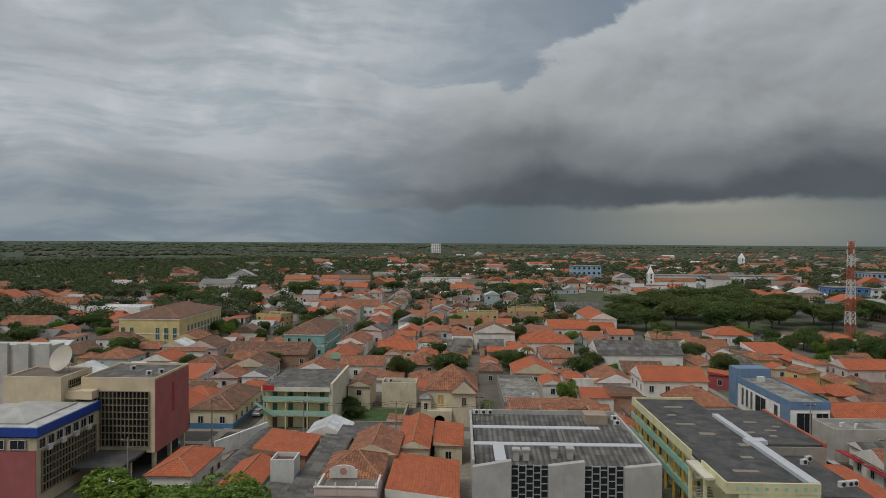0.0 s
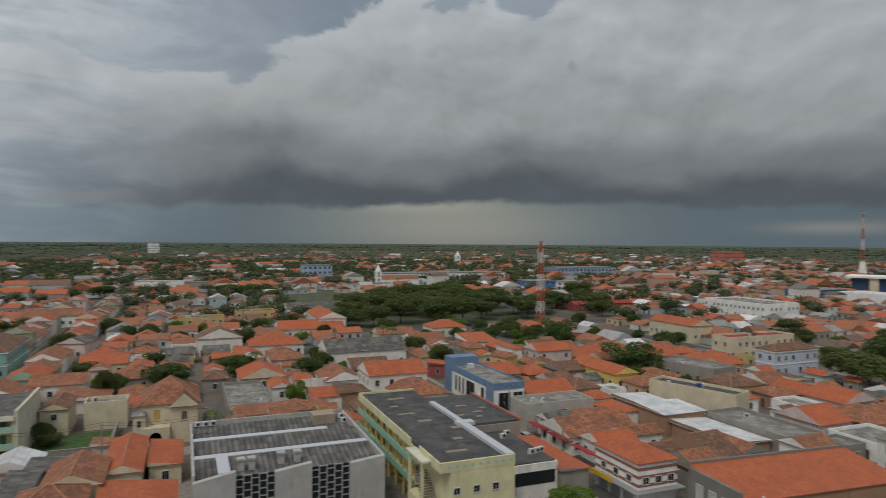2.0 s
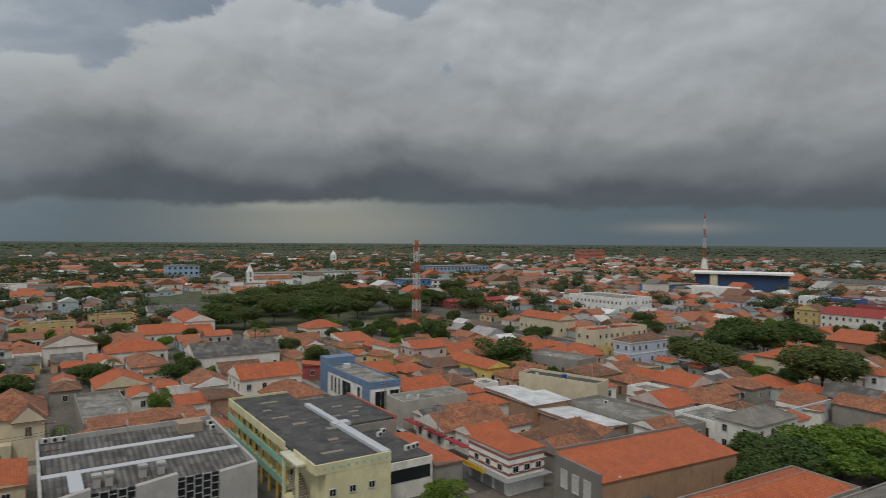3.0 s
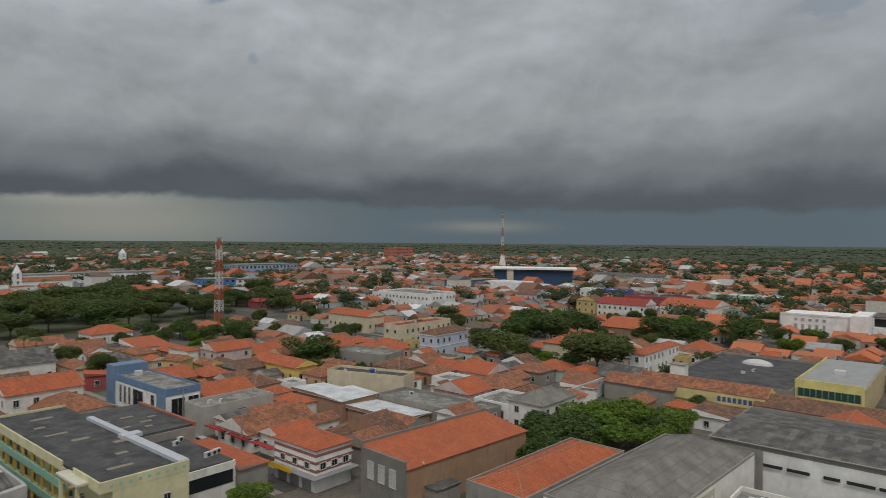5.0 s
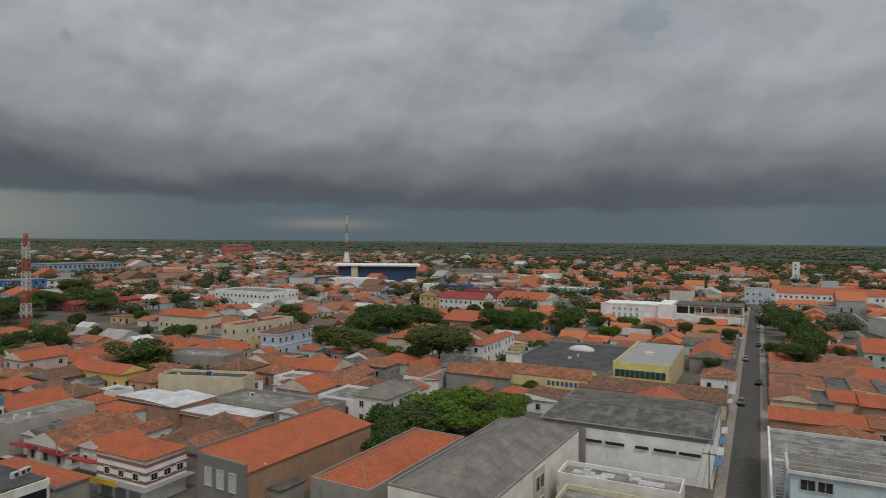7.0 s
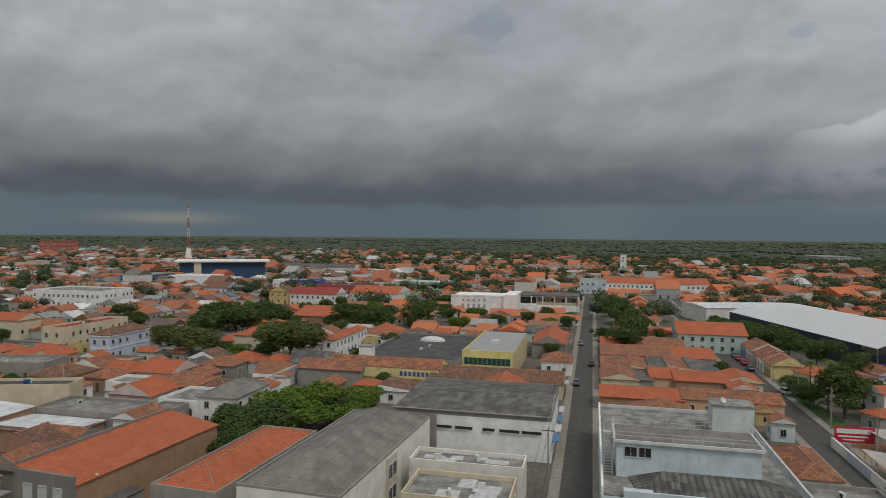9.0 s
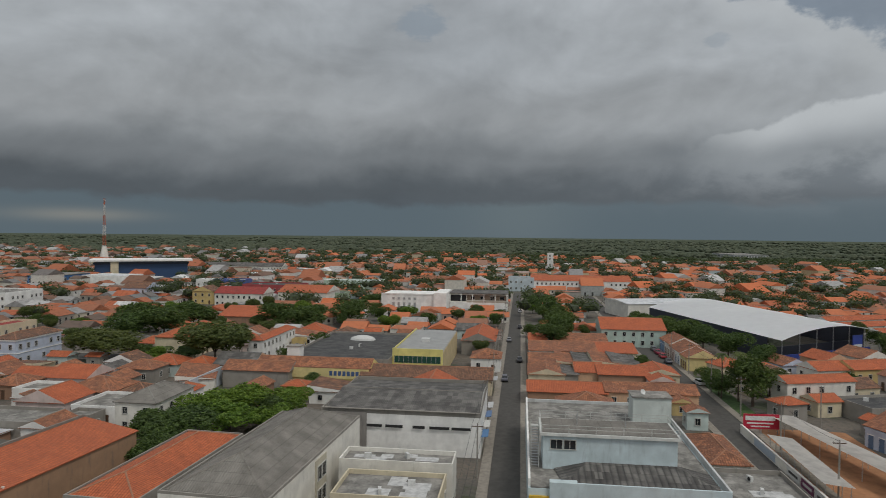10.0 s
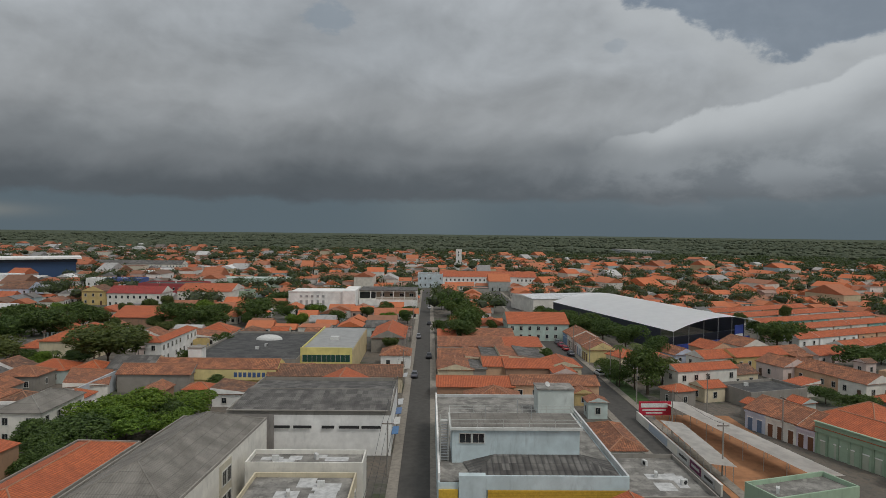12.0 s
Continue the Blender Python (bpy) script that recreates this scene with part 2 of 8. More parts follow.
def roofing(kind):
    """Roof coverings on a metre UV map: u along the eave, v up the slope."""
    if kind in MATS:
        return MATS[kind]
    m, g, b = material("roof_" + kind)
    uv = g.node("ShaderNodeUVMap").outputs[0]
    s = g.node("ShaderNodeSeparateXYZ")
    g.wire(uv, s.inputs[0])
    u, v = s.outputs[0], s.outputs[1]
    rnd = g.node("ShaderNodeObjectInfo").outputs["Random"]
    p = g.node("ShaderNodeNewGeometry").outputs["Position"]
    stain = g.noise(p, 0.32, 5, 0.62)
    blot = g.noise(p, 2.6, 5, 0.7)
    if kind in ("new", "clay", "old", "crimson"):
        pair = dict(new=((0.53, 0.132, 0.046), (0.43, 0.108, 0.042)), clay=((0.48, 0.180, 0.080), (0.27, 0.110, 0.060)), old=((0.31, 0.135, 0.070), (0.165, 0.090, 0.058)), crimson=((0.40, 0.045, 0.035), (0.30, 0.05, 0.04)))[kind]
        su, sv = g.calc("DIVIDE", u, 0.40), g.calc("DIVIDE", v, 0.45)
        cell = g.node("ShaderNodeTexWhiteNoise")
        g.wire(g.vec(g.calc("FLOOR", su), g.calc("FLOOR", sv), rnd), cell.inputs["Vector"])
        wave = g.calc("ABSOLUTE", g.calc("SINE", g.calc("MULTIPLY", su, math.pi)))
        lap = g.calc("FRACT", sv)
        c = g.mixc(g.ramp01(stain, 0.36, 0.66), pair[0], pair[1])
        wear = dict(new=0.26, clay=0.7, old=0.8, crimson=0.3)[kind]
        group = g.node("ShaderNodeTexWhiteNoise")
        g.wire(g.vec(g.calc("FLOOR", g.calc("DIVIDE", u, 0.9)), g.calc("FLOOR", g.calc("DIVIDE", v, 0.84)), rnd), group.inputs["Vector"])
        c = g.mixc(g.calc("MULTIPLY", g.ramp01(group.outputs[0], 0.35, 1.0), 0.10 + 0.7 * wear), c, tuple(0.5 * q for q in pair[1]))
        c = g.mixc(g.calc("MULTIPLY", g.ramp01(cell.outputs[0], 0.4, 1.0), 0.14 + 0.8 * wear), c, tuple(0.5 * q for q in pair[1]))
        c = g.mixc(g.calc("MULTIPLY", g.ramp01(blot, 0.5, 0.72), wear * 0.95), c, (0.085, 0.065, 0.05))
        c = g.mixc(g.calc("MULTIPLY", g.ramp01(g.noise(p, 0.9, 3), 0.58, 0.75), wear * 0.6), c, (0.58, 0.30, 0.16))
        # Shade in the tile troughs and at the laps is put into the colour.
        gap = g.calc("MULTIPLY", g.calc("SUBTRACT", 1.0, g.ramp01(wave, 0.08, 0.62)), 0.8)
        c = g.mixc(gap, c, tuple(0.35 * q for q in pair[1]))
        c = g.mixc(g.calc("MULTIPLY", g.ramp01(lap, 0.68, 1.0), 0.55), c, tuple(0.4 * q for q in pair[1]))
        c = g.mixc(g.calc("MULTIPLY", g.ramp01(rnd, 0.2, 1.0), 0.22), c, pair[1])
        height = g.calc("ADD", wave, g.calc("MULTIPLY", lap, -0.5))
        b.inputs["Roughness"].default_value = 0.8
        bump(g, b, height, 0.7, 0.06)
    elif kind in ("cement", "white", "trough", "aged"):
        su = g.calc("DIVIDE", u, 0.9 if kind == "trough" else 0.36)
        wave = g.calc("ABSOLUTE", g.calc("SINE", g.calc("MULTIPLY", su, math.pi)))
        sheet = g.node("ShaderNodeTexWhiteNoise")
        g.wire(g.vec(g.calc("FLOOR", g.calc("DIVIDE", u, 1.05)), g.calc("FLOOR", g.calc("DIVIDE", v, 1.8)), rnd), sheet.inputs["Vector"])
        lo, hi = dict(white=((0.46, 0.47, 0.48), (0.68, 0.69, 0.70)), aged=((0.150, 0.138, 0.120), (0.235, 0.218, 0.192))).get(kind, ((0.082, 0.077, 0.072), (0.190, 0.180, 0.166)))
        c = g.mixc(g.ramp01(stain, 0.34, 0.68), hi, lo)
        c = g.mixc(g.calc("MULTIPLY", sheet.outputs[0], dict(white=0.15, aged=0.25).get(kind, 0.75)), c, tuple(0.6 * q for q in lo))
        c = g.mixc(g.calc("MULTIPLY", g.ramp01(sheet.outputs[0], 0.95, 0.96), 0.1 if kind == "aged" else 0.4), c, tuple(min(0.8, 1.5 * q) for q in hi))
        c = g.mixc(g.calc("MULTIPLY", g.ramp01(blot, 0.52, 0.75), 0.4), c, tuple(0.5 * q for q in lo))
        # Corrugation valleys darkened: their shade is part of the base colour.
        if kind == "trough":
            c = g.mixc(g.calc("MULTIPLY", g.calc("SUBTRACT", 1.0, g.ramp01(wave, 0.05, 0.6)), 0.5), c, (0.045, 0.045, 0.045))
        seam = g.ramp01(g.calc("FRACT", g.calc("DIVIDE", v, 1.8)), 0.90, 1.0)
        c = g.mixc(g.calc("MULTIPLY", seam, 0.5), c, tuple(0.4 * q for q in lo))
        b.inputs["Roughness"].default_value = 0.5 if kind == "white" else 0.85
        bump(g, b, wave, 0.3 if kind == "white" else 0.9, 0.25 if kind == "trough" else 0.07)
    else:
        lo, hi = dict(concrete=((0.120, 0.114, 0.103), (0.275, 0.262, 0.238)), dark=((0.040, 0.040, 0.041), (0.085, 0.083, 0.08)))[kind]
        c = g.mixc(g.ramp01(stain, 0.34, 0.66), hi, lo)
        c = g.mixc(g.calc("MULTIPLY", g.ramp01(blot, 0.5, 0.7), 0.55), c, tuple(0.6 * q for q in lo))
        c = g.mixc(g.calc("MULTIPLY", g.ramp01(g.noise(p, 0.6, 2, 0.4), 0.60, 0.66), 0.35), c, tuple(1.5 * q for q in hi))
        b.inputs["Roughness"].default_value = 0.9
        bump(g, b, blot, 0.3, 0.03)
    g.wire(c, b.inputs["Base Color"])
    MATS[kind] = m
    return m


def plain(name, rgb, rough=0.6, metal=0.0, vary=0.25, scale=3.0):
    """A paint, metal or stone with uneven tone."""
    key = (name, rgb)
    if key in MATS:
        return MATS[key]
    m, g, b = material(name)
    p = g.node("ShaderNodeNewGeometry").outputs["Position"]
    n = g.noise(p, scale, 5, 0.6)
    c = g.mixc(g.ramp01(n, 0.3, 0.75), rgb, tuple(v * (1 - vary) for v in rgb))
    g.wire(c, b.inputs["Base Color"])
    b.inputs["Roughness"].default_value, b.inputs["Metallic"].default_value = rough, metal
    bump(g, b, n, 0.15, 0.02)
    MATS[key] = m
    return m


def island(name, stops, rough=0.85, weather=0.5):
    """Many separate pieces in one mesh, each with a tone of its own."""
    m, g, b = material(name)
    geo = g.node("ShaderNodeNewGeometry")
    c = g.curve(geo.outputs["Random Per Island"], stops)
    n = g.noise(geo.outputs["Position"], 0.6, 4, 0.65)
    c = g.mixc(g.calc("MULTIPLY", g.ramp01(n, 0.42, 0.75), weather), c, g.mixc(1.0, c, (0.35, 0.35, 0.36), "MULTIPLY"))
    g.wire(c, b.inputs["Base Color"])
    b.inputs["Roughness"].default_value = rough
    return m


def leaves(name, dark, light):
    m, g, b = material(name)
    geo = g.node("ShaderNodeNewGeometry")
    r = g.node("ShaderNodeObjectInfo").outputs["Random"]
    n = g.noise(geo.outputs["Position"], 0.45, 3, 0.6)
    c = g.mixc(geo.outputs["Random Per Island"], dark, light)
    c = g.mixc(g.ramp01(n, 0.4, 0.7), c, g.mixc(1.0, c, (0.55, 0.62, 0.55), "MULTIPLY"))
    c = g.mixc(g.calc("MULTIPLY", r, 0.45), c, g.mixc(1.0, c, (1.25, 1.0, 0.7), "MULTIPLY"))
    g.wire(c, b.inputs["Base Color"])
    b.inputs["Roughness"].default_value = 0.65
    # thin leaves let part of the light through
    thru = g.node("ShaderNodeBsdfTranslucent")
    g.wire(g.mixc(1.0, c, (1.15, 1.2, 0.8), "MULTIPLY"), thru.inputs[0])
    blend = g.node("ShaderNodeMixShader")
    blend.inputs[0].default_value = 0.38
    g.wire(b.outputs[0], blend.inputs[1])
    g.wire(thru.outputs[0], blend.inputs[2])
    for n in g.tree.nodes:
        if n.bl_idname == "ShaderNodeOutputMaterial":
            g.wire(blend.outputs[0], n.inputs[0])
    return m


OFFWHITE, WHITE, CREAM, OCHRE, YELLOW = (0.74, 0.715, 0.65), (0.83, 0.82, 0.79), (0.62, 0.54, 0.38), (0.55, 0.41, 0.17), (0.72, 0.52, 0.13)
CREAM_YELLOW, TEAL, MINT, PALE_PINK, PEACH = (0.66, 0.54, 0.25), (0.22, 0.44, 0.40), (0.33, 0.45, 0.32), (0.62, 0.50, 0.46), (0.60, 0.38, 0.24)
LILAC, RED, BLUE, CONCRETE, BRICK = (0.52, 0.57, 0.68), (0.33, 0.045, 0.05), (0.07, 0.20, 0.38), (0.27, 0.25, 0.22), (0.33, 0.19, 0.12)
GLASS = plain("dark_glass", (0.02, 0.024, 0.028), 0.12, vary=0.3)
FRAME = plain("window_frame", (0.55, 0.54, 0.50), 0.6)
WOOD = plain("door_wood", (0.11, 0.06, 0.035), 0.6)
SHUTTER = plain("green_shutter", (0.05, 0.13, 0.09), 0.6)
METAL = plain("galvanised", (0.45, 0.46, 0.47), 0.45, 0.6)
# Near-black: shade inside openings put into colour; also tyres, wires and fans.
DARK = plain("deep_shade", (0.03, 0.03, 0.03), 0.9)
ASPHALT = plain("asphalt", (0.078, 0.073, 0.066), 0.9, vary=0.35, scale=0.7)
PAVING = plain("paving", (0.28, 0.25, 0.21), 0.9, vary=0.35, scale=1.2)
DIRT = plain("red_earth", (0.40, 0.19, 0.09), 0.95, vary=0.4, scale=0.4)
GRASS = plain("grass", (0.055, 0.105, 0.025), 0.95, vary=0.5, scale=0.9)
LEAF = leaves("leaf", (0.042, 0.080, 0.018), (0.120, 0.185, 0.045))
LEAF_LIGHT = leaves("leaf_light", (0.085, 0.165, 0.018), (0.200, 0.310, 0.045))
LEAF_OLIVE = leaves("leaf_olive", (0.065, 0.095, 0.024), (0.150, 0.190, 0.056))
LEAF_FAR = leaves("leaf_far", (0.034, 0.056, 0.018), (0.088, 0.122, 0.038))
BARK = plain("bark", (0.10, 0.075, 0.055), 0.95, vary=0.5)
CAP = plain("ridge_mortar", (0.40, 0.20, 0.12), 0.85, vary=0.4)
AIRCON = plain("aircon_white", (0.62, 0.62, 0.60), 0.5)


# ---- building blocks ----
def part(name, bm, mat, parent=None, label="", at=None):
    me = bpy.data.meshes.new(name)
    bm.to_mesh(me)
    bm.free()
    return piece(name, me, mat, parent, label, at)


def piece(name, me, mat, parent=None, label="", at=None):
    if mat is not None and not me.materials:
        for q in mat if isinstance(mat, (list, tuple)) else (mat,):
            me.materials.append(q)
    ob = new(name, me)
    if parent is not None:
        ob.parent = parent
    if at is not None:
        ob.matrix_basis = at
    if label:
        tagged(ob, label)
    return ob


def thing(name, at, label, category, group="", kind=""):
    e = new(name)
    e.empty_display_size = 0.5
    e.matrix_basis = at
    return tagged(e, label, category, group, kind)


def add_box(bm, x0, x1, y0, y1, z0, z1, mat=0):
    v = [bm.verts.new(p) for p in ((x0, y0, z0), (x1, y0, z0), (x1, y1, z0), (x0, y1, z0), (x0, y0, z1), (x1, y0, z1), (x1, y1, z1), (x0, y1, z1))]
    for f in ((3, 2, 1, 0), (4, 5, 6, 7), (0, 1, 5, 4), (1, 2, 6, 5), (2, 3, 7, 6), (3, 0, 4, 7)):
        bm.faces.new([v[k] for k in f]).material_index = mat
    return v


def box(*spans):
    bm = bmesh.new()
    add_box(bm, *spans)
    uvmap(bm)
    return bm


def uvmap(bm):
    lay = bm.loops.layers.uv.verify()
    bm.normal_update()
    for f in bm.faces:
        n = f.normal
        e = Vector((-n.y, n.x, 0))
        e = e.normalized() if e.length > 1e-4 else Vector((1, 0, 0))
        s = n.cross(e)
        for lp in f.loops:
            lp[lay].uv = (lp.vert.co.dot(e), lp.vert.co.dot(s))


def poly(bm, pts, mat=0):
    f = bm.faces.new([bm.verts.new(p) for p in pts])
    f.material_index = mat
    return f


def prism(bm, pts, y0, y1):
    """An outline in x and z, drawn out from y0 to y1."""
    a, b = [bm.verts.new((x, y0, z)) for x, z in pts], [bm.verts.new((x, y1, z)) for x, z in pts]
    bm.faces.new(a)
    bm.faces.new(b[::-1])
    for k in range(len(pts)):
        j = (k + 1) % len(pts)
        bm.faces.new((a[j], a[k], b[k], b[j]))
    bmesh.ops.recalc_face_normals(bm, faces=bm.faces[:])


def tube(bm, points, r, sides=4):
    """A thin tube through points, in one piece."""
    old = None
    for p in points:
        p = Vector(p)
        ring = [bm.verts.new(p + Vector((0, math.cos(k * math.tau / sides), math.sin(k * math.tau / sides))) * r) for k in range(sides)]
        if old:
            for k in range(sides):
                bm.faces.new((old[k], old[(k + 1) % sides], ring[(k + 1) % sides], ring[k]))
        old = ring


def rod(bm, a, b, r, sides=6, r2=None):
    a, b = Vector(a), Vector(b)
    z = (b - a).normalized()
    x = z.orthogonal().normalized()
    y = z.cross(x)
    r2 = r if r2 is None else r2
    ring = [[bm.verts.new(p + (x * math.cos(k * math.tau / sides) + y * math.sin(k * math.tau / sides)) * q) for k in range(sides)] for p, q in ((a, r), (b, r2))]
    for k in range(sides):
        bm.faces.new((ring[0][k], ring[0][(k + 1) % sides], ring[1][(k + 1) % sides], ring[1][k]))
    bm.faces.new(ring[1])
    bm.faces.new(ring[0][::-1])


SHARED = {}


def shared(key, make):
    if key not in SHARED:
        bm = make()
        me = bpy.data.meshes.new(str(key[0]))
        bm.to_mesh(me)
        bm.free()
        SHARED[key] = me
    return SHARED[key]


def frame_mesh(w, h, t=0.09, deep=0.14):
    bm = bmesh.new()
    for s in ((-w / 2 - t, -w / 2, 0, h), (w / 2, w / 2 + t, 0, h), (-w / 2 - t, w / 2 + t, h, h + t), (-w / 2 - t - 0.05, w / 2 + t + 0.05, -t, 0)):
        add_box(bm, s[0], s[1], -deep, 0.02, s[2], s[3])
    add_box(bm, -0.025, 0.025, -0.05, 0.02, 0, h)
    return bm


def pane_mesh(w, h):
    return box(-w / 2, w / 2, -0.035, 0.015, 0, h)


def door_mesh(w, h):
    bm = box(-w / 2, w / 2, -0.06, 0.02, 0, h)
    front = [f for f in bm.faces if f.normal.y < -0.9]
    bmesh.ops.inset_region(bm, faces=front, thickness=0.12, depth=0.0)
    bmesh.ops.inset_region(bm, faces=front, thickness=0.03, depth=-0.03)
    return bm


def window(parent, at, w, h, leaf=None, rim=None):
    w, h = round(w, 1), round(h, 1)
    leaf, rim = leaf or GLASS, rim or FRAME
    f = piece("window", shared(("window_frame", w, h, rim.name), lambda: frame_mesh(w, h)), rim, parent, at=at)
    piece("pane", shared(("pane", w, h, leaf.name), lambda: pane_mesh(w, h)), leaf, f)


def door(parent, at, w, h, mat=None):
    mat = mat or WOOD
    piece("door", shared(("door", round(w, 1), round(h, 1), mat.name), lambda: door_mesh(round(w, 1), round(h, 1))), mat, parent, at=at)


def side_pose(w, d, side, along, z):
    """A pose on one wall of a house: local y points inwards, x along the wall."""
    if side == "s":
        return pose(along, -d / 2, z, 0, 0, 0)
    if side == "n":
        return pose(along, d / 2, z, 0, 0, 180)
    if side == "w":
        return pose(-w / 2, along, z, 0, 0, -90)
    return pose(w / 2, along, z, 0, 0, 90)


def facing(x, y, rot):
    """The walls of a house at x, y that face the square over which the camera hovers."""
    v = Vector((-11 - x, 4 - y)).normalized()
    a = radians(rot)
    ax, ay = Vector((math.cos(a), math.sin(a))), Vector((-math.sin(a), math.cos(a)))
    out = []
    for s, q in (("e", v.dot(ax)), ("w", -v.dot(ax)), ("n", v.dot(ay)), ("s", -v.dot(ay))):
        if q > 0.17:
            out.append(s)
    return out


def openings(root, w, d, h, sides, floors, rng, base_z=0.0, step=2.9, leaf=None, doors=True, wh=1.35, ww=1.0):
    fh = h / max(1, floors)
    for s in sides:
        length = w if s in "sn" else d
        n = max(1, int((length - 0.8) / step))
        for fl in range(floors):
            for k in range(n):
                x = (k + 0.5) * length / n - length / 2
                if fl == 0 and doors and (k % 3 == rng.randrange(3)):
                    door(root, side_pose(w, d, s, x, base_z + 0.02), 1.0, min(2.2, fh * 0.72))
                elif rng.random() < 0.9:
                    window(root, side_pose(w, d, s, x, base_z + fl * fh + fh * 0.32), ww, min(wh, fh * 0.45), leaf)


def roof_solid(bm, w, d, z, rise, kind, over=0.35, thick=0.12, ridge="w"):
    """A closed roof on a w x d plan with its eave at z. Sloped faces take material 0, gable ends 1."""
    X, Y = w / 2 + over, d / 2 + over
    if ridge == "d":
        X, Y = Y, X
    e = [(-X, -Y, z), (X, -Y, z), (X, Y, z), (-X, Y, z)]
    t = [(a, b, c + thick) for a, b, c in e]
    top = z + thick + rise
    if kind == "gable":
        r = [(-X, 0, top), (X, 0, top)]
        faces = [((t[0], t[1], r[1], r[0]), 0), ((t[2], t[3], r[0], r[1]), 0), ((t[1], t[2], r[1]), 1), ((t[3], t[0], r[0]), 1)]
    elif kind == "hip":
        k = min(Y, X * 0.92)
        r = [(-X + k, 0, top), (X - k, 0, top)]
        faces = [((t[0], t[1], r[1], r[0]), 0), ((t[2], t[3], r[0], r[1]), 0), ((t[1], t[2], r[1]), 0), ((t[3], t[0], r[0]), 0)]
    else:  # shed, rising to +y
        r = [(X, Y, top), (-X, Y, top)]
        faces = [((t[0], t[1], r[0], r[1]), 0), ((t[1], t[2], r[0]), 1), ((t[3], t[0], r[1]), 1), ((t[2], t[3], r[1], r[0]), 1)]
    for k in range(4):
        faces.append(((e[k], e[(k + 1) % 4], t[(k + 1) % 4], t[k]), 0))
    faces.append((tuple(e[::-1]), 1))
    turn = (lambda p: (-p[1], p[0], p[2])) if ridge == "d" else (lambda p: p)
    for pts, m in faces:
        poly(bm, [turn(p) for p in pts], m)
    caps = [(r[0], r[1])]
    if kind == "hip":
        caps += [(t[0], r[0]), (t[3], r[0]), (t[1], r[1]), (t[2], r[1])]
    if kind == "shed":
        caps = []
    return [(turn(a), turn(b)) for a, b in caps]


def parapet_ring(bm, w, d, z0, z1, t=0.22):
    X, Y = w / 2, d / 2
    add_box(bm, -X, X, -Y, -Y + t, z0, z1)
    add_box(bm, -X, X, Y - t, Y, z0, z1)
    add_box(bm, -X, -X + t, -Y + t, Y - t, z0, z1)
    add_box(bm, X - t, X, -Y + t, Y - t, z0, z1)


FOOT = []  # plan of what is already built: x, y, reach in x, reach in y


def claim(x, y, w, d, rot=0):
    a = abs(radians(rot))
    FOOT.append((x, y, (w * math.cos(a) + d * math.sin(a)) / 2, (w * math.sin(a) + d * math.cos(a)) / 2))


COUNT = [0]


